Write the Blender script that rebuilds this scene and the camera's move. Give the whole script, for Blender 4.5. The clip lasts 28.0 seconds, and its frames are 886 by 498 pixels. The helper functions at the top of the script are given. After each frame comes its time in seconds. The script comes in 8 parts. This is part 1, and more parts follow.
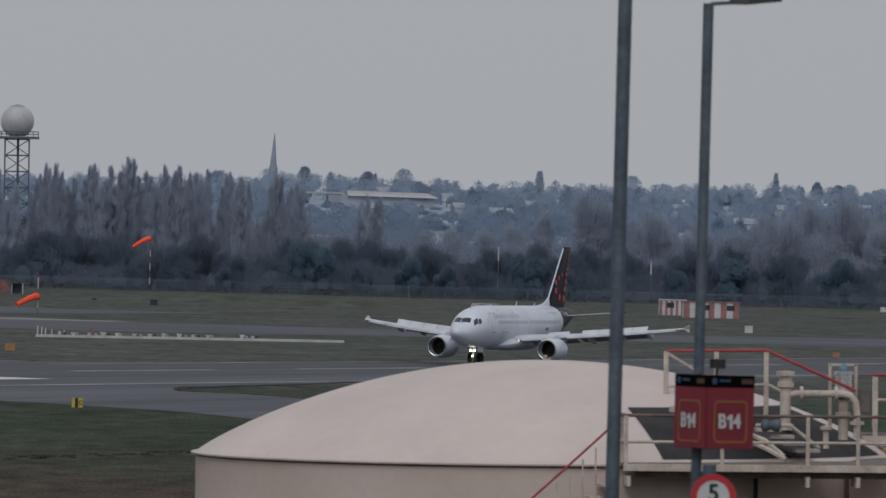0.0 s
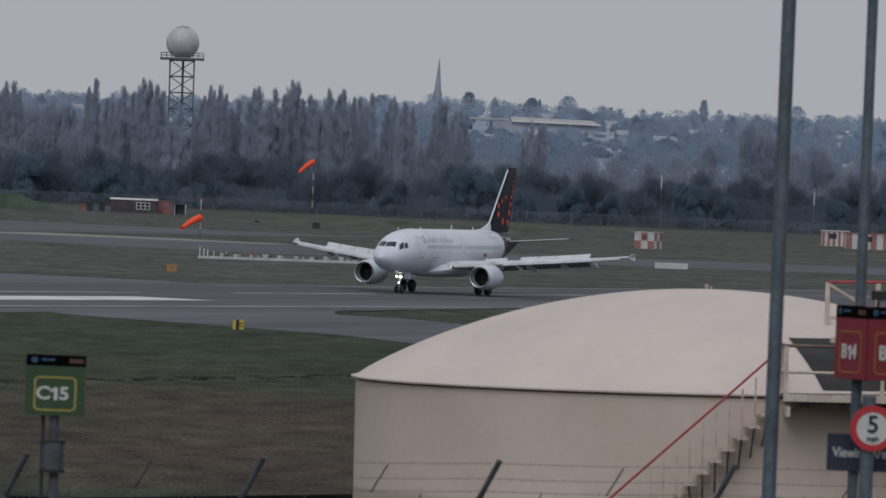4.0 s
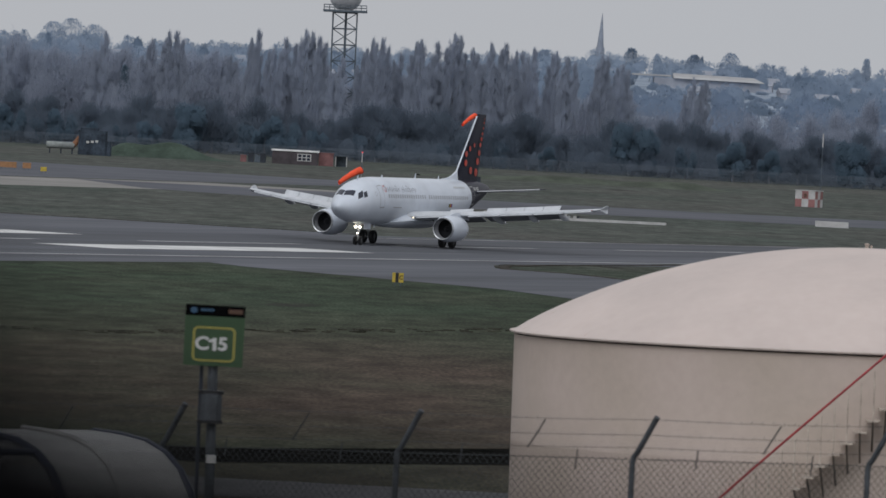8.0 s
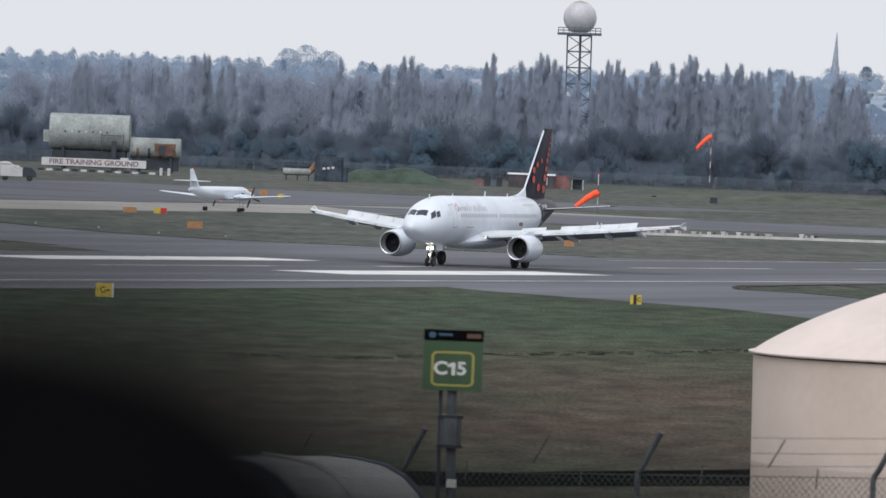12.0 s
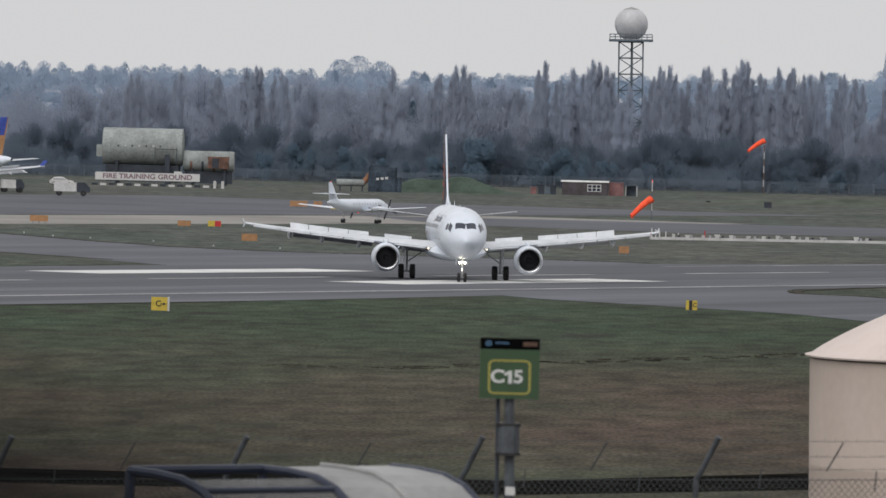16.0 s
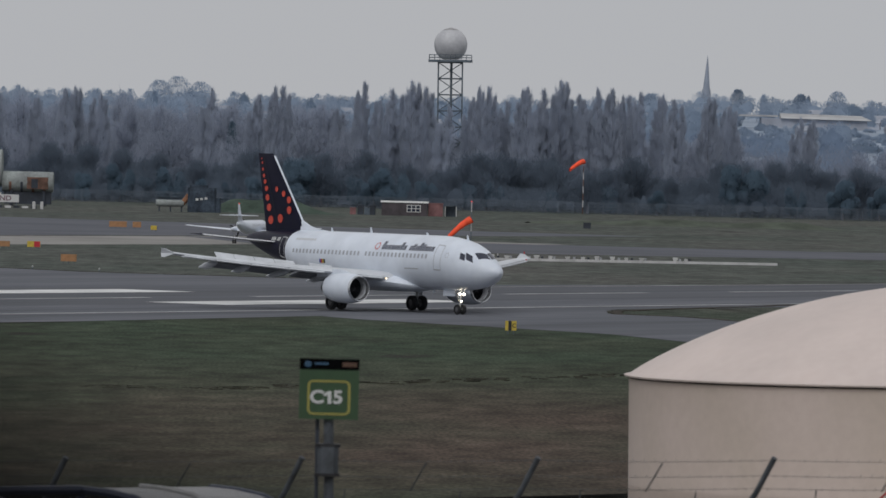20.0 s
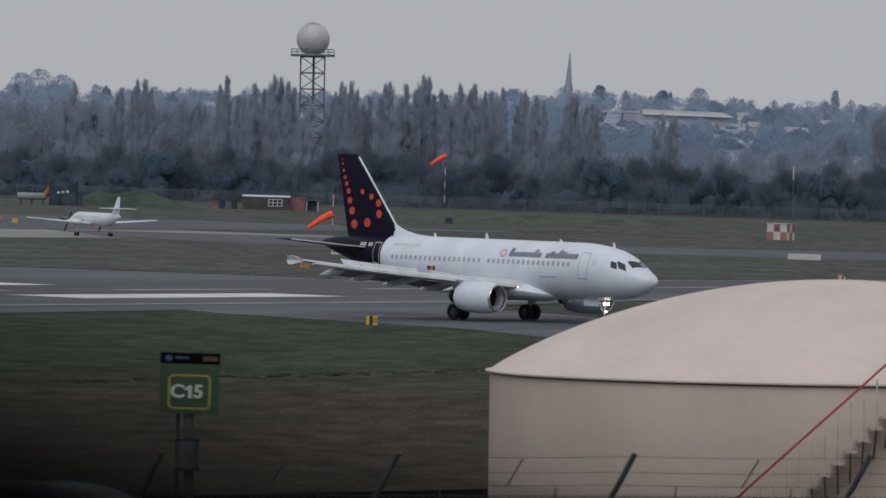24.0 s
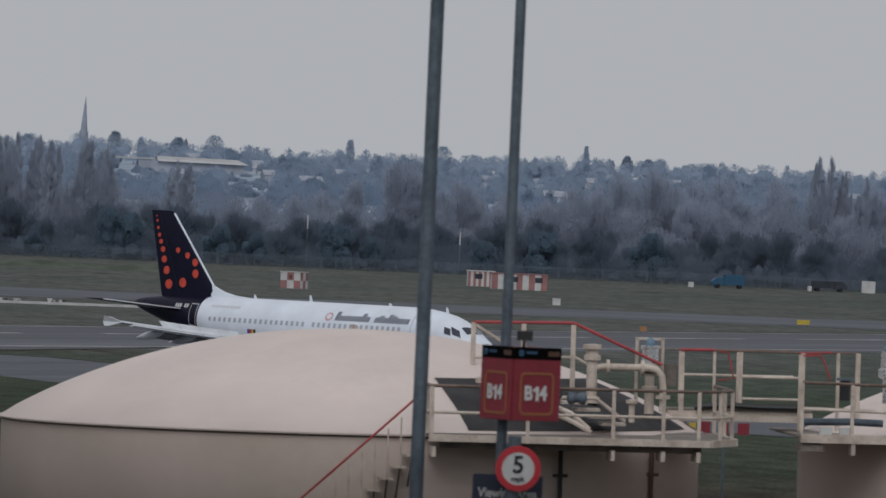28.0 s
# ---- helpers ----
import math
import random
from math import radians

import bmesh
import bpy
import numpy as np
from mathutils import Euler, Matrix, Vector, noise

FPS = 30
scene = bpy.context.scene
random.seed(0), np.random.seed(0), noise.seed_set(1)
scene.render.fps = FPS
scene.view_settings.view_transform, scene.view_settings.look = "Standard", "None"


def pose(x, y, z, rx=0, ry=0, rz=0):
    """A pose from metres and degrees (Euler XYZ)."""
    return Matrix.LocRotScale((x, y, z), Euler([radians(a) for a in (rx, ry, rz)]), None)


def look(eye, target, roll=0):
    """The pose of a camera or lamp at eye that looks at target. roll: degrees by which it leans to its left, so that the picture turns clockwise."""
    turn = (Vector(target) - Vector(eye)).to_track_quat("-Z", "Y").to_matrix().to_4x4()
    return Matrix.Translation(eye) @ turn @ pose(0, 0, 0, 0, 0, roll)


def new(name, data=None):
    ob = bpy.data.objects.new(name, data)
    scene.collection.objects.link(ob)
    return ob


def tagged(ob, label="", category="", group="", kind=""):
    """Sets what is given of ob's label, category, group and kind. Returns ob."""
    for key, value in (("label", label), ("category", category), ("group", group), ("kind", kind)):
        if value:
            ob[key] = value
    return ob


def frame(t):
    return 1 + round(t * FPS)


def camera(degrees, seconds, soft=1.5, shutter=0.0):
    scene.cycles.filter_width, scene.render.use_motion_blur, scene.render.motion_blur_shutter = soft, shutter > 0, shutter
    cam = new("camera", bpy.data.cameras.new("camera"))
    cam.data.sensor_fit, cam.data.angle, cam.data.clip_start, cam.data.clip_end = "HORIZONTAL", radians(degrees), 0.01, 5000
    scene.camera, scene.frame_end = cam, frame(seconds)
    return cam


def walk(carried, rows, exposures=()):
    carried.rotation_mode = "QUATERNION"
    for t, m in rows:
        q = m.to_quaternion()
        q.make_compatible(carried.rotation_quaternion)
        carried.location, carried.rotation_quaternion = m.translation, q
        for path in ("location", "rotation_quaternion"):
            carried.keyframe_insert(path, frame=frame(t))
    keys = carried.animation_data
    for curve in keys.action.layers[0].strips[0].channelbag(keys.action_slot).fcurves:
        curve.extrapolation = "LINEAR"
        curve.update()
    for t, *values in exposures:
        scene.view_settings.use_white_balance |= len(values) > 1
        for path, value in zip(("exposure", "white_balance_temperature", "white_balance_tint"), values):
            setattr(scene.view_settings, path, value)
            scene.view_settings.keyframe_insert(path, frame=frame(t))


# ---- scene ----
cam = camera(6.410, 28.0, soft=1.6)
EYE = (0.0, 0.0, 12.714)
TURNS = [
    (0.0, 89.904, -1.523, -2.613),
    (0.5, 89.553, -2.167, -2.709),
    (1.0, 89.173, -2.364, -2.769),
    (1.5, 89.256, -2.545, -2.737),
    (2.0, 89.065, -2.380, -2.322),
    (2.5, 89.301, -2.249, -1.845),
    (4.5, 89.357, -2.495, -1.311),
    (5.0, 89.578, -2.644, -1.168),
    (5.5, 89.986, -2.552, -0.979),
    (6.0, 89.925, -2.786, -0.980),
    (6.5, 89.634, -2.828, -0.823),
    (7.0, 89.300, -3.016, -0.596),
    (7.5, 88.900, -3.323, -0.117),
    (8.0, 88.945, -3.127, -0.257),
    (8.5, 89.318, -2.706, -0.015),
    (9.0, 89.473, -2.624, 0.222),
    (9.5, 89.561, -2.507, 0.491),
    (10.0, 89.368, -2.225, 1.029),
    (10.5, 89.453, -2.305, 1.067),
    (11.0, 89.234, -2.266, 1.078),
    (11.5, 89.169, -2.227, 1.364),
    (13.5, 88.484, -2.518, 1.422),
    (14.0, 88.648, -2.741, 1.327),
    (14.5, 88.787, -2.696, 1.193),
    (15.0, 89.221, -1.603, 1.428),
    (15.5, 89.196, -1.449, 1.739),
    (16.0, 89.084, -1.420, 1.832),
    (16.5, 89.370, -1.654, 1.463),
    (17.0, 89.161, -1.469, 1.204),
    (17.5, 88.960, -1.321, 1.208),
    (18.0, 88.686, -1.235, 1.227),
    (18.5, 89.072, -1.321, 1.056),
    (19.0, 89.210, -1.402, 0.864),
    (19.5, 89.142, -1.402, 0.646),
    (20.0, 89.265, -1.441, 0.524),
    (20.5, 89.312, -1.787, 0.317),
    (21.0, 89.175, -1.569, 0.182),
    (21.5, 88.976, -1.556, 0.144),
    (22.0, 89.195, -1.626, 0.020),
    (22.5, 89.213, -1.695, -0.277),
    (24.5, 89.274, -1.822, -0.593),
    (25.0, 89.313, -1.997, -0.858),
    (25.5, 89.456, -1.832, -0.949),
    (26.0, 89.664, -1.886, -1.521),
    (26.5, 89.209, -2.161, -2.109),
    (27.0, 89.161, -1.981, -3.276),
    (27.5, 89.116, -2.172, -3.442),
    (28.0, 89.727, -2.539, -3.993),
]
EXPOSURE = [(0.0, -0.43, 6060, 10), (5.0, -0.33, 6060, 10), (8.0, -0.15, 6110, 10), (10.0, 0.15, 6140, 10), (11.5, 0.40, 6140, 10), (13.5, 1.08, 6140, 10), (14.5, 1.10, 6250, 10), (15.0, 0.86, 6320, 10), (15.5, 0.64, 6370, 10), (16.0, 0.32, 6400, 10),
            (16.5, 0.15, 6420, 10), (17.5, 0.0, 6290, 10), (20.0, -0.2, 6210, 10), (22.0, -0.31, 6140, 10), (25.0, -0.25, 6140, 10), (28.0, -0.27, 6110, 10)]
cam.data.dof.use_dof, cam.data.dof.focus_distance, cam.data.dof.aperture_fstop = True, 650.0, 9.7


walk(cam, [(t, pose(*EYE, a, b, c)) for t, a, b, c in TURNS], EXPOSURE)

# ---- world and light: a dull overcast winter day ----
world = bpy.data.worlds.new("overcast_sky")
scene.world = world
world.use_nodes = True
wn, wl = world.node_tree.nodes, world.node_tree.links
sky = wn.new("ShaderNodeTexSky")
sky.sky_type, sky.sun_disc = "NISHITA", False
sky.sun_elevation, sky.sun_rotation = radians(44), radians(195)
sky.air_density, sky.dust_density, sky.ozone_density = 1.0, 8.0, 1.0
sky_grey = wn.new("ShaderNodeHueSaturation")
sky_grey.inputs["Saturation"].default_value = 0.12
sky_scale = wn.new("ShaderNodeVectorMath")
sky_scale.operation = "SCALE"
sky_scale.inputs["Scale"].default_value = 0.02
cloud = wn.new("ShaderNodeRGB")
cloud.outputs[0].default_value = (0.515, 0.511, 0.511, 1)
cloud_sum = wn.new("ShaderNodeVectorMath")
cloud_sum.operation = "ADD"
wl.new(sky.outputs[0], sky_grey.inputs["Color"])
wl.new(sky_grey.outputs[0], sky_scale.inputs[0])
wl.new(sky_scale.outputs[0], cloud_sum.inputs[0])
wl.new(cloud.outputs[0], cloud_sum.inputs[1])
wl.new(cloud_sum.outputs[0], wn["Background"].inputs["Color"])
wn["Background"].inputs["Strength"].default_value = 1.0

sun = new("sun", bpy.data.lights.new("sun", "SUN"))
sun.data.energy, sun.data.angle, sun.data.color = 0.9, radians(40), (1.0, 0.97, 0.93)
sun.matrix_world = look((-260, -400, 1000), (0, 600, 0))


# ---- materials ----
def mat(name, col, rough=0.6, metal=0.0, vary=0.18, scale=2.0, fine=30.0, bump=0.0, stretch=(1, 1, 1), spin=None, tint=None, emit=0.0,
        spec=0.5, rand=0.0, coat=0.0, alpha=1.0, transmission=0.0):
    """A principled surface whose colour varies at two scales, with fine relief."""
    m = bpy.data.materials.new(name)
    m.use_nodes = True
    n, l = m.node_tree.nodes, m.node_tree.links
    p = n["Principled BSDF"]
    p.inputs["Roughness"].default_value, p.inputs["Metallic"].default_value = rough, metal
    p.inputs["Specular IOR Level"].default_value, p.inputs["Coat Weight"].default_value = spec, coat
    p.inputs["Alpha"].default_value, p.inputs["Transmission Weight"].default_value = alpha, transmission
    if vary <= 0:
        p.inputs["Base Color"].default_value = (*col, 1)
    else:
        tc, mp = n.new("ShaderNodeTexCoord"), n.new("ShaderNodeMapping")
        mp.inputs["Scale"].default_value = stretch
        if spin is not None:
            mp.vector_type = "TEXTURE"
            mp.inputs["Rotation"].default_value = (0, 0, radians(spin))
            mp.inputs["Scale"].default_value = [1 / q for q in stretch]
        l.new(tc.outputs["Object"], mp.inputs[0])
        big, small = n.new("ShaderNodeTexNoise"), n.new("ShaderNodeTexNoise")
        big.inputs["Scale"].default_value, small.inputs["Scale"].default_value = scale, fine
        big.inputs["Detail"].default_value, small.inputs["Detail"].default_value = 5, 3
        for q in (big, small):
            l.new(mp.outputs[0], q.inputs["Vector"])
        ramp = n.new("ShaderNodeValToRGB")
        other = tint or tuple(c * (1 - 1.6 * vary) for c in col)
        ramp.color_ramp.elements[0].color, ramp.color_ramp.elements[1].color = (*other, 1), (*[min(1, c * (1 + vary)) for c in col], 1)
        ramp.color_ramp.elements[0].position, ramp.color_ramp.elements[1].position = 0.32, 0.66
        l.new(big.outputs["Fac"], ramp.inputs["Fac"])
        mix = n.new("ShaderNodeMix")
        mix.data_type, mix.blend_type = "RGBA", "OVERLAY"
        mix.inputs["Factor"].default_value = min(1, vary * 2)
        l.new(ramp.outputs[0], mix.inputs["A"])
        l.new(small.outputs["Fac"], mix.inputs["B"])
        out = mix.outputs["Result"]
        if rand:
            info, hsv, mr = n.new("ShaderNodeObjectInfo"), n.new("ShaderNodeHueSaturation"), n.new("ShaderNodeMapRange")
            mr.inputs["To Min"].default_value, mr.inputs["To Max"].default_value = 1 - rand, 1 + rand
            l.new(info.outputs["Random"], mr.inputs["Value"])
            l.new(mr.outputs[0], hsv.inputs["Value"])
            l.new(out, hsv.inputs["Color"])
            out = hsv.outputs[0]
        l.new(out, p.inputs["Base Color"])
        if bump:
            b = n.new("ShaderNodeBump")
            b.inputs["Strength"].default_value, b.inputs["Distance"].default_value = bump, 0.02
            l.new(small.outputs["Fac"], b.inputs["Height"])
            l.new(b.outputs[0], p.inputs["Normal"])
        rr = n.new("ShaderNodeMapRange")
        rr.inputs["To Min"].default_value, rr.inputs["To Max"].default_value = max(0.02, rough - 0.08), min(1, rough + 0.08)
        l.new(small.outputs["Fac"], rr.inputs["Value"])
        l.new(rr.outputs[0], p.inputs["Roughness"])
    if emit:
        p.inputs["Emission Color"].default_value, p.inputs["Emission Strength"].default_value = (*col, 1), emit
    return m


def turf(name, a, b, c, mud, straw, mead):
    """Winter grass: green and straw patches drawn out in long bands, with darker tufts and muddy wear."""
    m = bpy.data.materials.new(name)
    m.use_nodes = True
    n, l = m.node_tree.nodes, m.node_tree.links
    p = n["Principled BSDF"]
    p.inputs["Roughness"].default_value, p.inputs["Specular IOR Level"].default_value = 1.0, 0.05
    tc = n.new("ShaderNodeTexCoord")

    def cloudy(sx, sy, scale, detail=4):
        mp, q = n.new("ShaderNodeMapping"), n.new("ShaderNodeTexNoise")
        mp.inputs["Scale"].default_value = (sx, sy, 1)
        mp.inputs["Rotation"].default_value = (0, 0, radians(-12))
        q.inputs["Scale"].default_value, q.inputs["Detail"].default_value = scale, detail
        l.new(tc.outputs["Object"], mp.inputs[0])
        l.new(mp.outputs[0], q.inputs["Vector"])
        return q.outputs["Fac"]

    def ramp(fac, lo, hi, c0, c1):
        r = n.new("ShaderNodeValToRGB")
        r.color_ramp.elements[0].position, r.color_ramp.elements[1].position = lo, hi
        r.color_ramp.elements[0].color, r.color_ramp.elements[1].color = (*c0, 1), (*c1, 1)
        l.new(fac, r.inputs["Fac"])
        return r.outputs[0]

    def blend(f, x, y, kind="MIX"):
        q = n.new("ShaderNodeMix")
        q.data_type, q.blend_type = "RGBA", kind
        if isinstance(f, float):
            q.inputs["Factor"].default_value = f
        else:
            l.new(f, q.inputs["Factor"])
        l.new(x, q.inputs["A"])
        l.new(y, q.inputs["B"])
        return q.outputs["Result"]
    sep, band = n.new("ShaderNodeSeparateXYZ"), n.new("ShaderNodeMapRange")
    l.new(tc.outputs["Object"], sep.inputs[0])
    # rank straw on the nearer field, shorter green sward towards the runway
    wob = n.new("ShaderNodeMath")
    wob.operation = "MULTIPLY_ADD"
    wob.inputs[1].default_value = 120.0
    l.new(cloudy(0.02, 0.008, 1.0, 3), wob.inputs[0])
    l.new(sep.outputs["Y"], wob.inputs[2])
    band.inputs["From Min"].default_value, band.inputs["From Max"].default_value = 425, 525
    l.new(wob.outputs[0], band.inputs["Value"])
    base = blend(band.outputs[0], ramp(cloudy(0.05, 0.02, 1.0), 0.35, 0.68, c, a), ramp(cloudy(0.06, 0.02, 1.0), 0.3, 0.7, b, a))
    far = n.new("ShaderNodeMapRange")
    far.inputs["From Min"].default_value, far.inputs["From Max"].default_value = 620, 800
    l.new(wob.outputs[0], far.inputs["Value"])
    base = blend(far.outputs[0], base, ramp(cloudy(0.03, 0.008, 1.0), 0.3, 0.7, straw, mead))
    base = blend(0.42, base, ramp(cloudy(0.12, 0.05, 1.0, 6), 0.28, 0.75, (0.18, 0.18, 0.18), (0.82, 0.82, 0.82)), "OVERLAY")
    base = blend(0.46, base, ramp(cloudy(0.55, 0.16, 1.0, 6), 0.32, 0.72, (0.12, 0.12, 0.12), (0.88, 0.88, 0.88)), "OVERLAY")
    base = blend(0.55, base, ramp(cloudy(5.0, 0.9, 1.0, 5), 0.32, 0.7, (0.15, 0.15, 0.15), (0.85, 0.85, 0.85)), "OVERLAY")
    patch = n.new("ShaderNodeMapRange")
    patch.inputs["From Min"].default_value, patch.inputs["From Max"].default_value = 0.66, 0.74
    l.new(cloudy(0.09, 0.03, 1.0), patch.inputs["Value"])
    dirt = n.new("ShaderNodeRGB")
    dirt.outputs[0].default_value = (*mud, 1)
    base = blend(patch.outputs[0], base, dirt.outputs[0])
    l.new(base, p.inputs["Base Color"])
    return m


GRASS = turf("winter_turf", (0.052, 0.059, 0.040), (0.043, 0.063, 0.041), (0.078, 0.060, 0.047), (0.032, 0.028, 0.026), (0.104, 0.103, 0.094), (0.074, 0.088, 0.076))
ASPHALT = mat("runway_asphalt", (0.088, 0.092, 0.106), 0.85, vary=0.28, scale=0.12, fine=0.9, stretch=(0.931, 0.059, 1.029), spin=-25.8, tint=(0.061, 0.065, 0.076), spec=0.3)
RUBBER = mat("rubbered_asphalt", (0.049, 0.052, 0.061), 0.8, vary=0.28, scale=0.3, fine=1.6, stretch=(0.950, 0.030, 1.050), spin=-25.8, tint=(0.081, 0.085, 0.097), spec=0.3)
OLD_ASPHALT = mat("old_taxiway_asphalt", (0.084, 0.088, 0.103), 0.85, vary=0.2, scale=0.04, fine=0.5, tint=(0.065, 0.068, 0.082), spec=0.3)
CONCRETE = mat("pale_taxiway_concrete", (0.25, 0.24, 0.225), 0.9, vary=0.12, scale=0.05, fine=0.7, spec=0.2)
TARMAC = mat("service_road_tarmac", (0.10, 0.10, 0.105), 0.9, vary=0.15, scale=0.3, fine=8, spec=0.2)
PAINT = mat("road_paint", (0.62, 0.62, 0.61), 0.7, vary=0.12, scale=0.15, fine=2.5, spec=0.3)
WORN_PAINT = mat("worn_road_paint", (0.42, 0.42, 0.42), 0.75, vary=0.25, scale=0.1, fine=2.0, spec=0.3)
DARK_SOIL = mat("wet_dark_soil", (0.012, 0.012, 0.011), 0.95, vary=0.4, scale=0.5, fine=4, spec=0.0)
RUTS = mat("trodden_soil_and_grass", (0.054, 0.053, 0.040), 0.95, vary=0.35, scale=0.6, fine=4, spec=0.1)
SOIL = mat("bare_soil", (0.05, 0.044, 0.036), 0.95, vary=0.3, scale=0.4, fine=3, spec=0.1)
WHITE = mat("white_aircraft_paint", (0.659, 0.703, 0.774), 0.34, vary=0.07, scale=0.35, fine=1.6, coat=0.15)
GREY_WING = mat("wing_grey_paint", (0.56, 0.58, 0.61), 0.38, vary=0.08, scale=0.7, fine=8)
DARK_WING = mat("flap_underside_grey", (0.22, 0.23, 0.25), 0.5, vary=0.12, scale=1.5, fine=10)
NAVY = mat("navy_tail_paint", (0.006, 0.006, 0.020), 0.38, vary=0.1, scale=1, fine=8, spec=0.15)
RED_DOT = mat("orange_red_disc", (0.54, 0.062, 0.036), 0.4, vary=0.15, scale=3, fine=12)
GLASS_DARK = mat("dark_window", (0.016, 0.020, 0.040), 0.12, vary=0.0, spec=0.8)
CABIN_DARK = mat("cabin_window", (0.34, 0.355, 0.385), 0.35, vary=0.0)
LINE_GREY = mat("door_outline", (0.36, 0.37, 0.39), 0.5, vary=0.0)
LETTER_GREY = mat("title_bar_slate", (0.022, 0.024, 0.05), 0.4, vary=0.0)
STEEL = mat("bare_metal_lip", (0.60, 0.61, 0.63), 0.28, metal=0.9, vary=0.06, scale=3, fine=20)
FAN = mat("fan_dark", (0.025, 0.026, 0.03), 0.35, metal=0.4, vary=0.1, scale=4, fine=20)
TYRE = mat("tyre_rubber", (0.018, 0.018, 0.02), 0.85, vary=0.15, scale=6, fine=40, bump=0.2)
GEAR = mat("gear_grey", (0.40, 0.41, 0.43), 0.45, vary=0.1, scale=5, fine=30)
HUB = mat("dark_wheel_hub", (0.09, 0.09, 0.095), 0.6, vary=0.1, scale=5, fine=30)
LAMP = mat("landing_lamp", (1.0, 0.88, 0.66), 0.3, vary=0.0, emit=12.0)
LAMP_SOFT = mat("wing_lamp", (1.0, 0.86, 0.62), 0.3, vary=0.0, emit=2.0)
BEACON = mat("red_beacon", (1.0, 0.06, 0.05), 0.4, vary=0.0, emit=1.5)
BLUE = mat("blue_paint", (0.03, 0.06, 0.30), 0.4, vary=0.1, scale=2, fine=10)
ORANGE = mat("orange_paint", (0.318, 0.164, 0.072), 0.5, vary=0.12, scale=2, fine=10)
SOCK = mat("windsock_orange", (0.95, 0.10, 0.035), 0.8, vary=0.12, scale=1.5, fine=9)
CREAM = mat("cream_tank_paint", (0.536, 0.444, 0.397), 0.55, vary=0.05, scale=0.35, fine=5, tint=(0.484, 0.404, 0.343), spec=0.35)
# Cream for the dome, set lighter than the shell's.
CREAM_TOP = mat("cream_roof_lighter", (0.625, 0.53, 0.485), 0.6, vary=0.035, scale=0.5, fine=4, tint=(0.58, 0.495, 0.455), spec=0.35)
CREAM_RAIL = mat("cream_steelwork", (0.52, 0.45, 0.385), 0.6, vary=0.12, scale=2.5, fine=20, tint=(0.38, 0.31, 0.26))
DIRTY_SHADED = mat("grimy_shaded_steel", (0.16, 0.135, 0.115), 0.7, vary=0.25, scale=2, fine=18)
BROWN_RAIL = mat("brown_top_rail", (0.13, 0.085, 0.065), 0.6, vary=0.2, scale=4, fine=20)
RED_RAIL = mat("red_handrail", (0.33, 0.035, 0.04), 0.5, vary=0.15, scale=4, fine=20)
GRIT = mat("black_grit_walkway", (0.035, 0.034, 0.036), 0.95, vary=0.2, scale=2, fine=40, bump=0.3)
GALV = mat("galvanised_steel", (0.088, 0.110, 0.134), 0.6, metal=0.3, vary=0.25, scale=3, fine=18, tint=(0.07, 0.09, 0.112))
FENCE_STEEL = mat("weathered_fence_steel", (0.062, 0.070, 0.080), 0.6, metal=0.1, vary=0.25, scale=5, fine=25)
WIRE = mat("fence_wire", (0.045, 0.050, 0.054), 0.7, metal=0.0, vary=0.0)
GREEN_SIGN = mat("green_sign", (0.024, 0.058, 0.022), 0.5, vary=0.08, scale=4, fine=20)
CRIMSON = mat("crimson_sign", (0.19, 0.016, 0.028), 0.5, vary=0.08, scale=4, fine=20)
MATT_BLACK = mat("matt_black_paint", (0.003, 0.003, 0.0035), 0.95, vary=0.2, scale=20, fine=90, spec=0.03)
BLACK = mat("black_plastic", (0.012, 0.012, 0.014), 0.5, vary=0.1, scale=5, fine=20)
YELLOW = mat("sign_yellow", (0.47, 0.35, 0.045), 0.5, vary=0.1, scale=3, fine=15)
OLIVE = mat("sign_border_yellow", (0.28, 0.25, 0.055), 0.5, vary=0.0)
GOLD = mat("sign_border_gold", (0.26, 0.10, 0.035), 0.5, vary=0.0)
SIGN_WHITE = mat("sign_white", (0.52, 0.52, 0.51), 0.5, vary=0.04, scale=4, fine=15)
SIGN_RED = mat("sign_red", (0.42, 0.02, 0.03), 0.5, vary=0.05, scale=4, fine=15)
SIGN_MAROON = mat("sign_maroon", (0.17, 0.10, 0.125), 0.6, vary=0.1, scale=2, fine=9)
SIGN_NAVY = mat("sign_navy", (0.016, 0.02, 0.045), 0.5, vary=0.08, scale=4, fine=15)
HEADER_BLUE = mat("header_blue_mark", (0.024, 0.07, 0.13), 0.5, vary=0.0)
HEADER_BROWN = mat("header_brown_mark", (0.075, 0.036, 0.02), 0.5, vary=0.0)
CYAN = mat("sign_cyan_mark", (0.12, 0.20, 0.27), 0.5, vary=0.0)
BRICK = mat("red_brick", (0.20, 0.10, 0.10), 0.9, vary=0.2, scale=0.8, fine=6)
BROWN_CLAD = mat("brown_cladding", (0.062, 0.052, 0.058), 0.8, vary=0.2, scale=0.8, fine=6)
RED_WHITE = mat("hut_red", (0.29, 0.135, 0.13), 0.7, vary=0.12, scale=0.6, fine=4)
HUT_WHITE = mat("hut_white", (0.50, 0.495, 0.49), 0.7, vary=0.1, scale=0.6, fine=4)
PALE_GREEN = mat("weathered_green_drum", (0.27, 0.292, 0.283), 0.85, vary=0.16, scale=0.25, fine=2, tint=(0.20, 0.213, 0.21), spec=0.15)
RUST = mat("rusted_steel", (0.13, 0.07, 0.05), 0.85, vary=0.3, scale=0.6, fine=4)
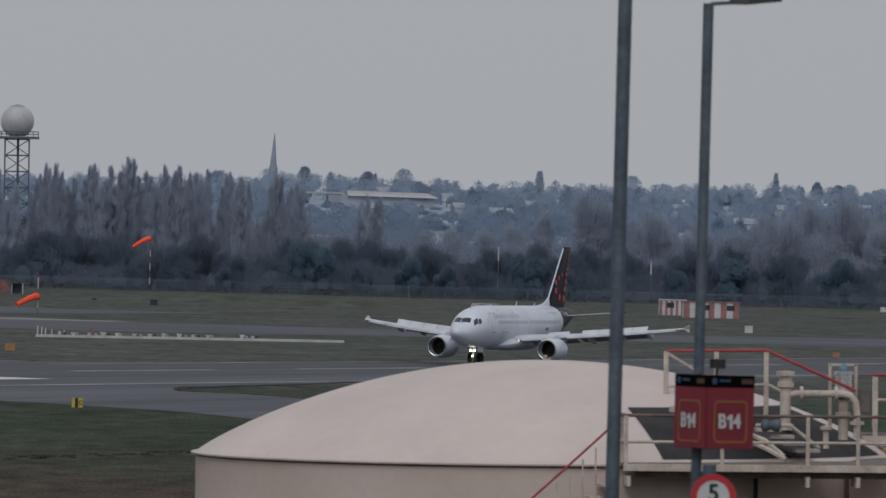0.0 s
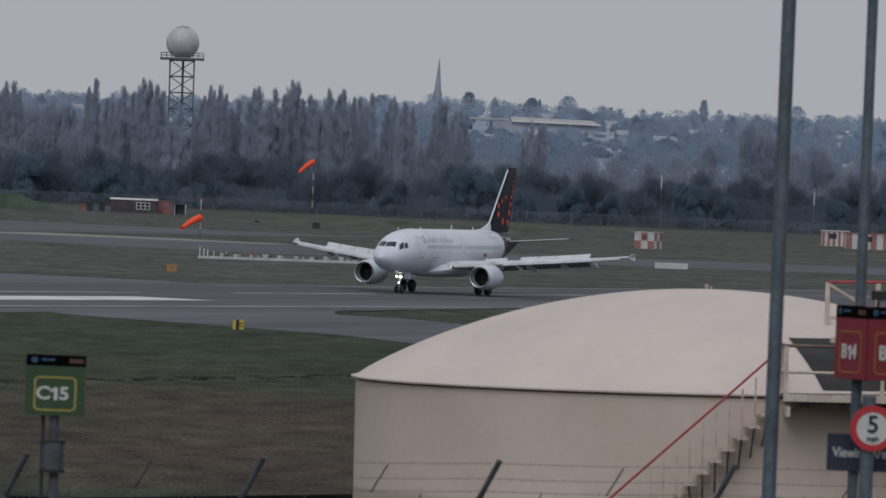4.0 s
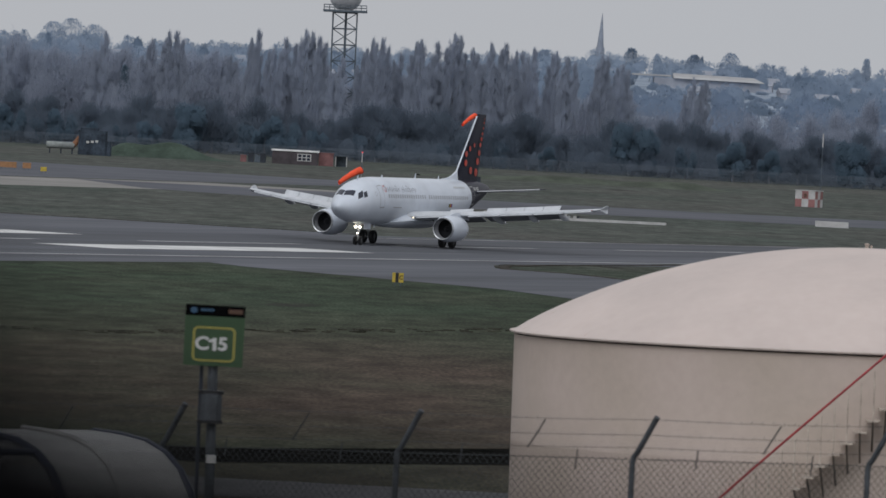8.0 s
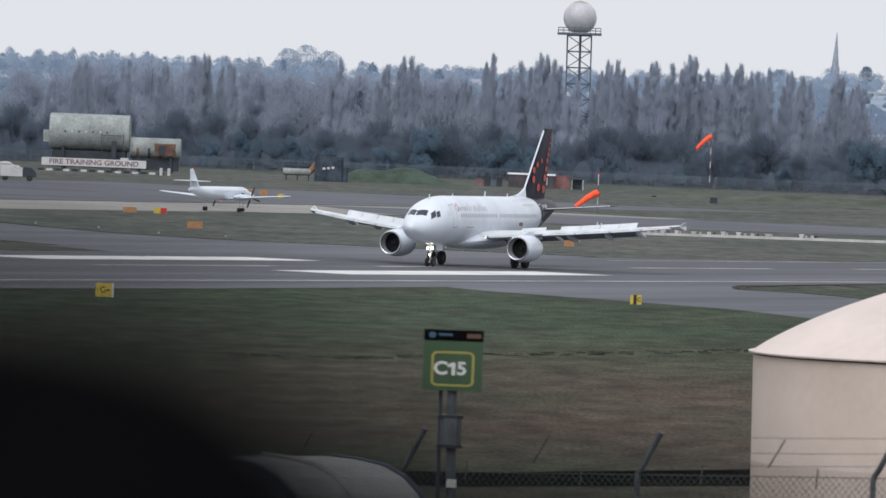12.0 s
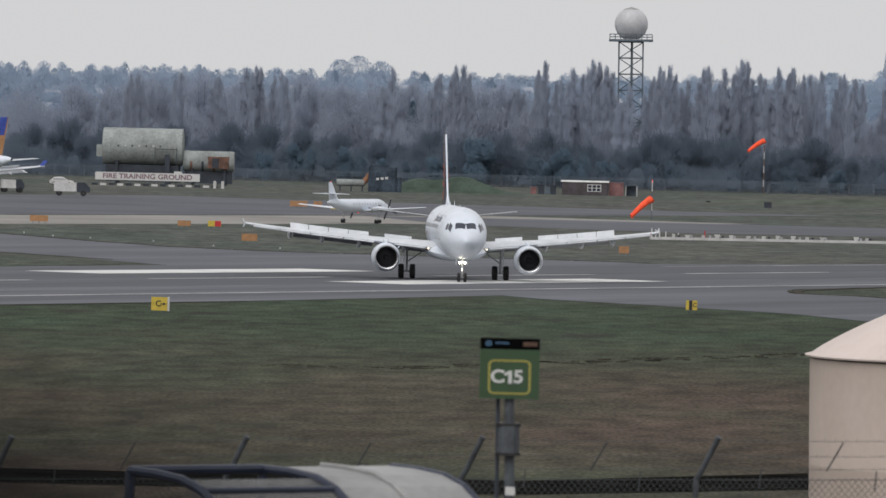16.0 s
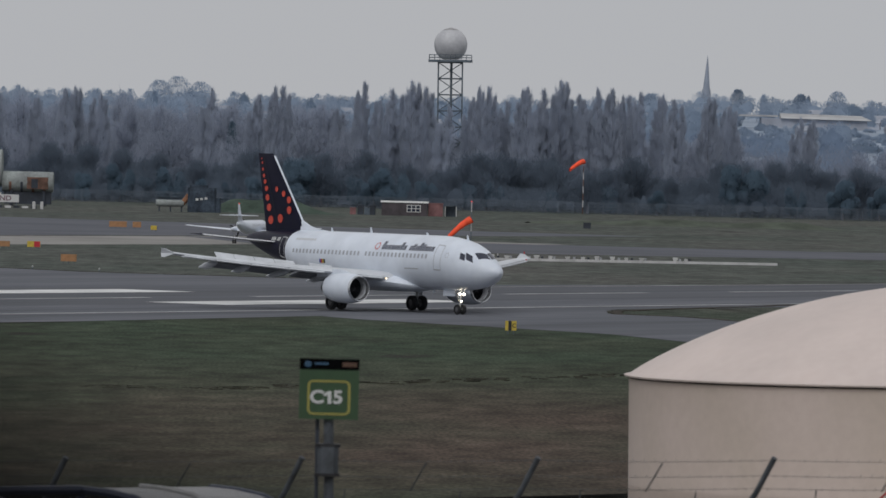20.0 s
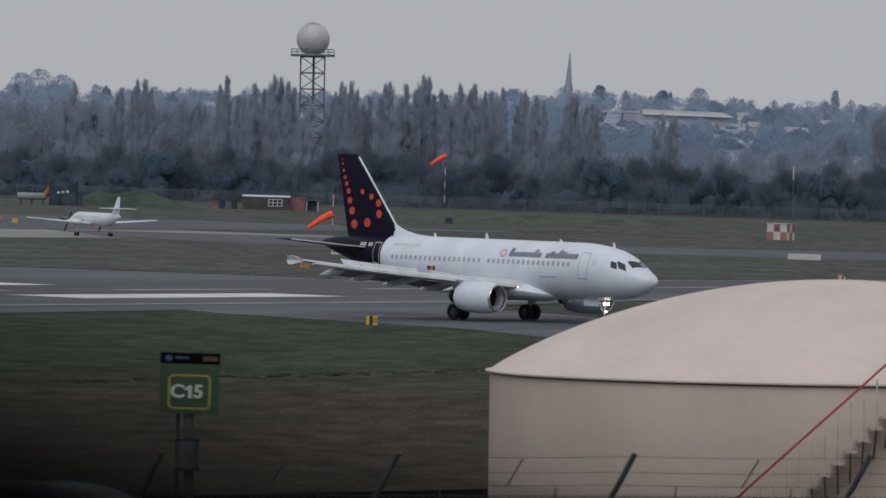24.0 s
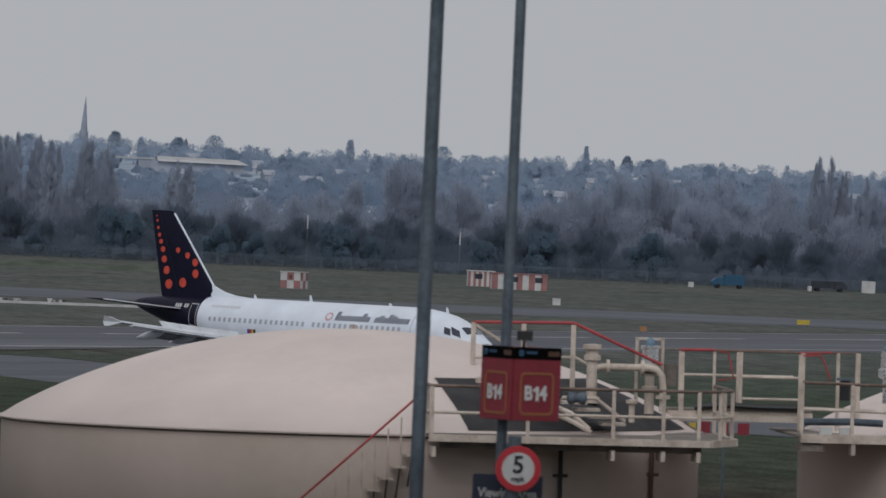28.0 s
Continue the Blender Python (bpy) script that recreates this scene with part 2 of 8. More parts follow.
CHAR = mat("sooted_steel", (0.030, 0.036, 0.048), 0.8, vary=0.2, scale=0.6, fine=4)
TOWER = mat("tower_steel", (0.10, 0.125, 0.15), 0.6, metal=0.2, vary=0.15, scale=1, fine=6)
RADOME = mat("radome_shell", (0.50, 0.50, 0.51), 0.6, vary=0.08, scale=0.25, fine=2, tint=(0.40, 0.40, 0.42))
CLEAR = mat("hazed_perspex", (0.16, 0.16, 0.16), 0.25, vary=0.15, scale=1.5, fine=10, alpha=0.45)
WHITE_ROOF = mat("hazed_grey_perspex", (0.24, 0.238, 0.235), 0.4, vary=0.14, scale=1.5, fine=10)
NAVY_FRAME = mat("dark_blue_frame", (0.018, 0.024, 0.045), 0.4, vary=0.1, scale=5, fine=20)
TEAL = mat("teal_car_paint", (0.030, 0.085, 0.150), 0.5, vary=0.05, scale=2, fine=10, spec=0.25)
SILVER = mat("dark_silver_car_paint", (0.12, 0.13, 0.145), 0.3, metal=0.1, vary=0.05, scale=2, fine=10, spec=0.25)


# ---- mesh building ----
class Shape:
    """Vertices and faces of one part, gathered from simple solids."""

    def __init__(self):
        self.v, self.f = [], []

    def add(self, verts, faces):
        k = len(self.v)
        self.v += [tuple(p) for p in verts]
        self.f += [tuple(i + k for i in q) for q in faces]
        return self

    def box(self, c, s, m=None, cut=0.0):
        """A box with its upright edges chamfered by cut."""
        x, y, z = s[0] / 2, s[1] / 2, s[2] / 2
        q = min(cut, x * 0.9, y * 0.9)
        ring = [(-x, -y), (x, -y), (x, y), (-x, y)] if q <= 0 else [(-x + q, -y), (x - q, -y), (x, -y + q), (x, y - q), (x - q, y), (-x + q, y), (-x, y - q), (-x, -y + q)]
        k = len(ring)
        pts = [Vector((a, b, h)) for h in (-z, z) for a, b in ring]
        if m is not None:
            pts = [m @ p for p in pts]
        pts = [p + Vector(c) for p in pts]
        return self.add(pts, [tuple(range(k - 1, -1, -1)), tuple(range(k, 2 * k))] + [(i, (i + 1) % k, k + (i + 1) % k, k + i) for i in range(k)])

    def rod(self, a, b, r, r1=None, n=8, caps=True):
        a, b = Vector(a), Vector(b)
        r1 = r if r1 is None else r1
        d = (b - a).normalized()
        u = d.orthogonal().normalized()
        w = d.cross(u)
        pts = [p + (u * math.cos(t) + w * math.sin(t)) * q for p, q in ((a, r), (b, r1)) for t in [2 * math.pi * i / n for i in range(n)]]
        fs = [(i, (i + 1) % n, n + (i + 1) % n, n + i) for i in range(n)]
        if caps:
            fs += [tuple(range(n - 1, -1, -1)), tuple(range(n, 2 * n))]
        return self.add(pts, fs)

    def path(self, pts, r, n=8):
        pts = [Vector(p) for p in pts]
        rings, u = [], None
        for i, p in enumerate(pts):
            d = (pts[min(i + 1, len(pts) - 1)] - pts[max(i - 1, 0)]).normalized()
            u = d.orthogonal().normalized() if u is None else (u - d * u.dot(d)).normalized()
            w = d.cross(u)
            rings.append([p + (u * math.cos(2 * math.pi * k / n) + w * math.sin(2 * math.pi * k / n)) * r for k in range(n)])
        return self.loft(rings)

    def loft(self, rings, caps=True):
        n = len(rings[0])
        fs = [(j * n + i, j * n + (i + 1) % n, (j + 1) * n + (i + 1) % n, (j + 1) * n + i) for j in range(len(rings) - 1) for i in range(n)]
        if caps:
            fs += [tuple(range(n - 1, -1, -1)), tuple(range((len(rings) - 1) * n, len(rings) * n))]
        return self.add([p for r in rings for p in r], fs)

    def lathe(self, prof, n=32, m=None, caps=False):
        m = m or Matrix()
        return self.loft([[m @ Vector((r * math.cos(2 * math.pi * i / n), r * math.sin(2 * math.pi * i / n), z)) for i in range(n)] for r, z in prof], caps)

    def plate(self, poly, thick, m=None):
        """A flat outline in the x-y plane given depth along z."""
        m = m or Matrix()
        k = len(poly)
        pts = [m @ Vector((x, y, z)) for z in (-thick / 2, thick / 2) for x, y in poly]
        return self.add(pts, [tuple(range(k - 1, -1, -1)), tuple(range(k, 2 * k))] + [(i, (i + 1) % k, k + (i + 1) % k, k + i) for i in range(k)])


def mesh_of(name, s, material, smooth=False):
    me = bpy.data.meshes.new(name)
    me.from_pydata(s.v, [], s.f)
    me.materials.append(material)
    if smooth:
        me.polygons.foreach_set("use_smooth", [True] * len(me.polygons))
        me.set_sharp_from_angle(angle=radians(38))
    me.update()
    return me


def part(name, s, material, parent, label="", smooth=False):
    ob = new(name, mesh_of(name, s, material, smooth) if isinstance(s, Shape) else s)
    ob.parent = parent
    if label:
        ob["label"] = label
    return ob


def thing(name, label, category, m=None, group="", kind=""):
    ob = new(name)
    ob.matrix_basis = m or Matrix()
    return tagged(ob, label, category, group, kind)


def solid(name, s, material, label, category, m=None, group="", kind="", smooth=False):
    ob = new(name, mesh_of(name, s, material, smooth))
    ob.matrix_basis = m or Matrix()
    return tagged(ob, label, category, group, kind)


def words(text, size, material, name, parent, m, depth=0.004, squeeze=1.0, bold=0.016, spacing=1.0):
    """Raised lettering with the built-in font, turned into a mesh."""
    cu = bpy.data.curves.new(name, "FONT")
    cu.body, cu.size, cu.align_x, cu.align_y, cu.extrude, cu.offset = text, size, "CENTER", "CENTER", depth, size * bold
    cu.space_character = spacing
    tmp = new(name, cu)
    bpy.context.view_layer.update()
    me = bpy.data.meshes.new_from_object(tmp.evaluated_get(bpy.context.evaluated_depsgraph_get()))
    bpy.data.objects.remove(tmp)
    me.materials.clear()
    me.materials.append(material)
    ob = new(name, me)
    ob.parent = parent
    ob.matrix_basis = m @ Matrix.Diagonal((squeeze, 1, 1, 1))
    return ob


FACING = pose(0, 0, 0, 90)  # lettering upright, read from the south


# ---- ground, runway and taxiways ----
def ground_height(x, y):
    if y < 92:
        z = 8.0 - max(0, min(1, (y - 55) / 37)) * 1.05
    elif y < 132:
        q = (y - 92) / 40
        z = 6.95 * (1 - q * q * (3 - 2 * q))
    elif y < 1700:
        z = 0.0
    else:
        q = min(1, (y - 1700) / 2300)
        ridge = 5 * math.exp(-((x - 110) / 75) ** 2)
        z = (28 + ridge + 5 * max(0, min(1, (x - 120) / 200))) * q ** 0.85
    return z


def ground_sheet():
    ys = [-3000, -600, -200, -60, 20, 55, 70, 80, 88, 92, 97, 102, 107, 112, 117, 122, 127, 132, 160, 250, 400, 600, 1000, 1400, 1700] + [1760 + 80 * i for i in range(39)] + [4900]
    xs = [-4000, -2500, -1500] + [-1000 + 50 * i for i in range(41)] + [1500, 2500, 4000]
    v = [(x, y, ground_height(x, y)) for y in ys for x in xs]
    k = len(xs)
    s = Shape().add(v, [(j * k + i, j * k + i + 1, (j + 1) * k + i + 1, (j + 1) * k + i) for j in range(len(ys) - 1) for i in range(k - 1)])
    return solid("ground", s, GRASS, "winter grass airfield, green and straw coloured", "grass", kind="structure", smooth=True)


ground_sheet()
ALONG, ACROSS = Vector((0.4352, 0.9003, 0)), Vector((-0.9003, 0.4352, 0))  # taxiways
RUN, SIDE = Vector((0.4647, 0.8855, 0)), Vector((-0.8855, 0.4647, 0))  # runway


def strip(name, a0, a1, p0, p1, z, material, label, category, kind="structure", parent=None, axes=(ALONG, ACROSS)):
    """A flat strip beside the runway's axis, from a0 to a1 along it and p0 to p1 across it."""
    n = max(1, int(abs(a1 - a0) / 60))
    v = []
    for i in range(n + 1):
        for p in (p0, p1):
            q = axes[0] * (a0 + (a1 - a0) * i / n) + axes[1] * p
            v.append((q.x, q.y, z))
    s = Shape().add(v, [(2 * i, 2 * i + 2, 2 * i + 3, 2 * i + 1) for i in range(n)])
    if parent:
        return part(name, s, material, parent)
    return solid(name, s, material, label, category, kind=kind)


def sheet(name, pts, z, material, label, category):
    """A flat paved area with the given outline."""
    s = Shape().add([(x, y, z) for x, y in pts], [tuple(range(len(pts)))])
    return solid(name, s, material, label, category, kind="structure")


def on_runway(a, p):
    q = RUN * a + SIDE * p
    return q.x, q.y


runway = sheet("runway", [on_runway(*q) for q in ((-300, 281.5), (470, 281.5), (560, 288.5), (700, 289), (2300, 289), (2300, 340), (690, 340), (610, 350.5), (560, 351.5), (-300, 351.5))], 0.02, ASPHALT, "dark grey asphalt runway with white markings", "runway")


def marking(name, a0, a1, p0, p1, z, material):
    strip(name, a0, a1, p0, p1, z, material, "", "", parent=runway, axes=(RUN, SIDE))


marking("rubber_track", 60, 2300, 308.5, 320.5, 0.032, RUBBER)
marking("rubber_track", 60, 2300, 326, 337, 0.032, RUBBER)
marking("edge_line", -300, 2300, 294.1, 295.0, 0.045, WORN_PAINT)
marking("edge_line", 640, 2300, 338.6, 339.2, 0.045, WORN_PAINT)
marking("aiming_bar", 535, 578.6, 305.8, 313.2, 0.045, PAINT)
marking("aiming_bar", 534, 577.7, 333.2, 340.6, 0.045, PAINT)
for k in range(-12, 24):
    marking("centreline_dash", 567.6 + 44.6 * k, 595 + 44.6 * k, 321.4, 322.4, 0.045, WORN_PAINT)
marking("turf_edge", 690, 2300, 340.0, 341.0, 0.034, SOIL)
marking("turf_edge", -300, 470, 280.8, 281.5, 0.034, SOIL)


def soil_edge(pts, wide):
    """A narrow broken rim of bare soil where turf meets pavement."""
    s = Shape()
    rnd = random.Random(len(pts))
    for (x0, y0), (x1, y1) in zip(pts, pts[1:]):
        n = max(2, int(math.hypot(x1 - x0, y1 - y0) / 2.5))
        for i in range(n):
            f0, f1 = i / n, (i + 0.92) / n
            o = rnd.uniform(-0.25, 0.25)
            s.box(((x0 + (x1 - x0) * (f0 + f1) / 2) + o, (y0 + (y1 - y0) * (f0 + f1) / 2), 0.03), (wide * rnd.uniform(0.6, 1.3), math.hypot(x1 - x0, y1 - y0) * (f1 - f0), 0.06),
                  pose(0, 0, 0, 0, 0, -math.degrees(math.atan2(x1 - x0, y1 - y0))).to_3x3(), 0.2)
    solid("soil_edge", s, SOIL, "dark rim of bare soil along the pavement", "soil", kind="structure")


soil_edge([(24.4, 676), (19.1, 660), (11.7, 641), (8.3, 630), (8.2, 618.5), (13.5, 614.8), (17.3, 604), (27, 586)], 0.9)
soil_edge([(-4, 742), (-36, 752), (-41, 754), (-50.7, 766), (-61, 791), (-72, 823), (-84, 845)], 0.8)
soil_edge([(-66, 719), (-62.6, 713), (-53.5, 694.6), (-51, 690)], 0.8)
sheet("taxiway_exit", [(-14, 585), (-11, 577), (-3, 566), (7, 550), (12.5, 531), (24, 505), (60, 470), (160, 380), (230, 330), (330, 330), (330, 352), (230, 358), (120, 440), (62, 506), (40, 545), (34, 565),
                       (17.7, 601), (14.4, 613), (10.2, 618), (7.6, 620), (7.6, 631), (9.5, 643), (0, 648)], 0.026, ASPHALT, "grey asphalt taxiway leaving the runway", "taxiway")
sheet("taxiway_fork", [(-4, 741), (-36, 751.5), (-41, 753), (-50.7, 765), (-61, 790), (-72, 822), (-84, 844), (-110, 872), (-190, 905), (-260, 910), (-260, 845), (-150, 800), (-72, 730), (-60, 708), (-40, 660), (-20, 690)], 0.024, ASPHALT, "grey asphalt taxiway joining the far side", "taxiway")
sheet("grass_wedge", [(-110, 800), (-75, 738), (-62.6, 713), (-53.5, 694.6), (-48.3, 668), (-56.6, 646.5), (-75, 611.5), (-110, 545)], 0.036, GRASS, "thin wedge of grass between pavements", "grass")
strip("far_taxiway", 560, 968, 459, 499, 0.02, CONCRETE, "pale concrete taxiway in worn grass", "taxiway")
sheet("far_taxiway_bend", [(-25, 984), (-33, 998), (-44, 1055), (-20, 1062), (40, 1060), (110, 1090), (200, 1120), (380, 1170), (380, 1090), (200, 1035), (90, 1000), (40, 985), (-2, 962)], 0.024, OLD_ASPHALT, "dark asphalt taxiway crossing the airfield", "taxiway")
strip("old_apron", 700, 1090, 503, 622, 0.02, OLD_ASPHALT, "broad dark asphalt apron strip", "apron")
strip("apron_concrete", 640, 1020, 630, 668, 0.026, CONCRETE, "pale concrete edge of a distant apron", "apron")
sheet("service_road", [(-120, 244), (-60, 247), (0, 248.5), (30, 248), (80, 246), (80, 257), (30, 259.5), (0, 260), (-60, 259), (-120, 257)], 0.03, TARMAC, "narrow grey perimeter road inside the fence", "road")
sheet("soil_bank", [(-60, 270), (-6, 271), (4.5, 281), (30, 283), (60, 287), (60, 297), (30, 296), (4.5, 294), (-6, 281.5), (-60, 280)], 0.03, DARK_SOIL, "strip of dark bare soil beside the road", "soil")
worn = Shape()
random.seed(3)
for i in range(190):
    x0 = -22 + 50 * random.random()
    y0 = 408 + 2.1 * (x0 + 14) * (1.0 if x0 > -14 else 0.1) + random.choice((-1.3, 1.3)) + random.gauss(0, 0.9)
    tall = random.uniform(0.02, 0.09) * min(1.0, 0.35 + (x0 + 22) / 20)
    worn.box((x0, y0, 0.0), (random.uniform(0.10, 0.55), random.uniform(0.3, 0.9), 2 * tall), pose(0, 0, 0, 0, 0, random.uniform(-70, -50)).to_3x3(), 0.03)
solid("rutted_soil", worn, RUTS, "line of rutted dark soil in the grass", "soil", kind="stuff")


# ---- fuel tanks ----
TANK_X, TANK_Y, TANK_R, RIM, DECK = 9.6, 163.0, 7.2, 8.28, 8.0


def dome_z(r):
    """Height of the domed roof above the rim at radius r."""
    return 1.93 * (1 - (r / TANK_R) ** 2) ** 0.92 if r < TANK_R else 0.0


def railing(parent, pts, height=1.08, post_mat=CREAM_RAIL, rail_mat=BROWN_RAIL, mid=True, step=0.0):
    """Posts at the given points, with a top and a middle rail between them."""
    for p in pts:
        part("rail_post", Shape().box((p[0], p[1], p[2] + height / 2), (0.075, 0.06, height), cut=0.012), post_mat, parent)
    for a, b in zip(pts, pts[1:]):
        part("top_rail", Shape().rod((a[0], a[1], a[2] + height), (b[0], b[1], b[2] + height), 0.033), rail_mat, parent)
        if mid:
            part("mid_rail", Shape().rod((a[0], a[1], a[2] + height * 0.48), (b[0], b[1], b[2] + height * 0.48), 0.03), post_mat, parent)


def tank_shell(x, y, lift, label):
    t = thing("storage_tank", label, "storage tank", pose(x + 0.20, y, lift, 0, -1.0, 0), group="fuel tanks")
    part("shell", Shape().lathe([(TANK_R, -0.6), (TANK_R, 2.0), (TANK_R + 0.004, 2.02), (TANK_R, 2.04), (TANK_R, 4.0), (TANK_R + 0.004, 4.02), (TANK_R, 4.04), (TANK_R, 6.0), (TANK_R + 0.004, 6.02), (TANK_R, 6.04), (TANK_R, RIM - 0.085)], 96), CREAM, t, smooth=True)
    # Shade under the roof's lip, coloured dark on a recessed strip.
    part("rim_shadow_gap", Shape().lathe([(TANK_R - 0.005, RIM - 0.085), (TANK_R - 0.05, RIM - 0.075), (TANK_R - 0.05, RIM - 0.03), (TANK_R + 0.03, RIM - 0.02)], 96), DIRTY_SHADED, t)
    prof = [(TANK_R + 0.09, RIM - 0.045), (TANK_R + 0.10, RIM - 0.01)] + [(r, RIM + dome_z(r)) for r in [TANK_R * (1 - i / 26) for i in range(26)]] + [(0.02, RIM + dome_z(0))]
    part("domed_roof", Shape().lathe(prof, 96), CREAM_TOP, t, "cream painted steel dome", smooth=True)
    seam = Shape()
    for k in range(14):
        a = 2 * math.pi * (k + 0.37) / 14
        seam.path([((TANK_R - 0.05) * f * math.cos(a), (TANK_R - 0.05) * f * math.sin(a), RIM + dome_z((TANK_R - 0.05) * f) - 0.003) for f in [i / 12 for i in range(1, 13)]], 0.006, 4)
    part("roof_seam", seam, CREAM_TOP, t)
    part("roof_vent", Shape().lathe([(0.035, RIM + 1.86), (0.035, RIM + 1.99), (0.05, RIM + 1.995), (0.05, RIM + 2.02), (0.01, RIM + 2.03)], 12).rod((0.09, 0, RIM + 1.88), (0.09, 0, RIM + 1.99), 0.02, n=8), CREAM_RAIL, t)
    return t


tank = tank_shell(TANK_X, TANK_Y, 0.0, "cream painted steel fuel tank with domed roof and side platform")
grit = Shape()
rows = 10
for k in range(22):
    a = radians(-74 + k * 55 / 21)
    for j in range(rows + 1):
        r = 5.0 + (TANK_R - 0.12 - 5.0) * j / rows
        grit.v.append((r * math.cos(a), r * math.sin(a), RIM + dome_z(r) + 0.02))
grit.f = [(k * (rows + 1) + j, k * (rows + 1) + j + 1, (k + 1) * (rows + 1) + j + 1, (k + 1) * (rows + 1) + j) for k in range(21) for j in range(rows)]
part("grit_walkway", grit, GRIT, tank, "black anti-slip surface on the dome")
# platform in front of the rim (positions from the tank's centre)
DX, DY = -TANK_X, -TANK_Y
deck_pts = [(10.68 + DX, 154.9 + DY), (16.22 + DX, 154.9 + DY), (16.87 + DX, 156.4 + DY), (16.87 + DX, 160.5 + DY), (16.0 + DX, 160.5 + DY), (15.4 + DX, 157.9 + DY), (13.2 + DX, 156.7 + DY), (10.68 + DX, 156.0 + DY)]
part("deck_plate", Shape().plate(deck_pts, 0.05, pose(0, 0, DECK + 0.29)), DIRTY_SHADED, tank, "grimy steel deck")
part("deck_fascia", Shape().box((13.45 + DX, 154.86 + DY, DECK + 0.25), (5.56, 0.07, 0.14), cut=0.02), CREAM_RAIL, tank)
part("deck_fascia", Shape().box((16.55 + DX, 155.62 + DY, DECK + 0.25), (0.07, 1.6, 0.14), pose(0, 0, 0, 0, 0, -23).to_3x3(), 0.02), CREAM_RAIL, tank)
part("deck_fascia", Shape().box((16.90 + DX, 158.4 + DY, DECK + 0.25), (0.07, 4.1, 0.14), cut=0.02), CREAM_RAIL, tank)
for x in (10.78, 12.62, 14.31, 15.30, 16.0):
    part("bracket", Shape().box((x + DX, 155.4 + DY, DECK - 0.02), (0.09, 1.1, 0.2), cut=0.02), CREAM_RAIL, tank)
Z0 = DECK + 0.27
railing(tank, [(10.71 + DX, 155.9 + DY, Z0), (10.73 + DX, 154.95 + DY, Z0), (12.62 + DX, 154.95 + DY, Z0), (14.31 + DX, 154.95 + DY, Z0), (15.30 + DX, 154.95 + DY, Z0), (16.0 + DX, 154.95 + DY, Z0), (16.49 + DX, 155.6 + DY, Z0),
               (16.82 + DX, 156.5 + DY, Z0), (16.87 + DX, 158.4 + DY, Z0), (16.87 + DX, 160.4 + DY, Z0)], 1.0)
part("under_beam", Shape().box((13.5 + DX, 155.3 + DY, DECK + 0.12), (5.2, 0.10, 0.16), cut=0.02), DIRTY_SHADED, tank)
# red handrail that steps over the dome
hr = [(11.84 + DX, 159.5 + DY), (12.86 + DX, 159.5 + DY), (13.87 + DX, 159.5 + DY)]
for x, y in hr:
    base = RIM + dome_z(math.hypot(x, y))
    part("rail_post", Shape().box((x, y, (base + 10.46) / 2), (0.10, 0.06, 10.46 - base), cut=0.015), CREAM_RAIL, tank)
part("red_handrail", Shape().path([(11.82 + DX, 159.5 + DY, 10.43), (11.87 + DX, 159.5 + DY, 10.47), (13.82 + DX, 159.5 + DY, 10.5), (13.92 + DX, 159.5 + DY, 10.48), (15.67 + DX, 159.3 + DY, 9.70)], 0.032), RED_RAIL, tank, "red painted handrail")
part("rail_brace", Shape().rod((11.87 + DX, 159.5 + DY, 10.42), (12.57 + DX, 159.6 + DY, 10.0), 0.03), CREAM_RAIL, tank)
part("mid_rail", Shape().rod((11.82 + DX, 159.5 + DY, 9.75), (13.82 + DX, 159.5 + DY, 9.8), 0.03), CREAM_RAIL, tank)
part("mid_rail", Shape().rod((13.82 + DX, 159.5 + DY, 9.85), (14.42 + DX, 159.6 + DY, 9.55), 0.03), CREAM_RAIL, tank)
# filler pipework
PX, PY = 14.22 + DX, 159.0 + DY
part("riser_pipe", Shape().lathe([(0.17, 8.9), (0.17, 9.02), (0.11, 9.04), (0.11, 9.75), (0.17, 9.77), (0.17, 9.86), (0.13, 9.88), (0.13, 9.98), (0.19, 9.99), (0.19, 10.08), (0.02, 10.1)], 20, pose(PX, PY, 0)), CREAM_RAIL, tank, smooth=True)
part("elbow_pipe", Shape().path([(PX, PY, 9.62), (PX + 0.25, PY, 9.64), (PX + 1.15, PY, 9.64), (PX + 1.32, PY, 9.6), (PX + 1.42, PY, 9.48), (PX + 1.45, PY, 9.2), (PX + 1.45, PY, 8.75)], 0.072, 14), CREAM_RAIL, tank, smooth=True)
for x, z in ((0.32, 9.64), (1.02, 9.64)):
    part("pipe_flange", Shape().rod((PX + x - 0.03, PY, z), (PX + x + 0.03, PY, z), 0.15, n=18), CREAM_RAIL, tank)
part("pipe_flange", Shape().rod((PX + 1.45, PY, 9.02), (PX + 1.45, PY, 9.09), 0.15, n=18), CREAM_RAIL, tank)
part("vessel_stem", Shape().lathe([(0.10, 8.7), (0.10, 9.15), (0.16, 9.17), (0.16, 9.25), (0.10, 9.27), (0.10, 9.62), (0.22, 9.65), (0.22, 9.72), (0.15, 9.73)], 20, pose(PX + 1.22, PY + 0.5, 0)), CREAM_RAIL, tank, smooth=True)
part("gauge_vessel", Shape().lathe([(0.17, 9.73), (0.17, 10.02), (0.20, 10.03), (0.20, 10.08), (0.02, 10.09)], 20, pose(PX + 1.22, PY + 0.5, 0)), STEEL, tank, "bright metal gauge vessel", smooth=True)
part("blue_cap", Shape().lathe([(0.08, 10.07), (0.09, 10.14), (0.06, 10.22), (0.02, 10.25)], 16, pose(PX + 1.22, PY + 0.5, 0)), CYAN, tank, "blue cap")
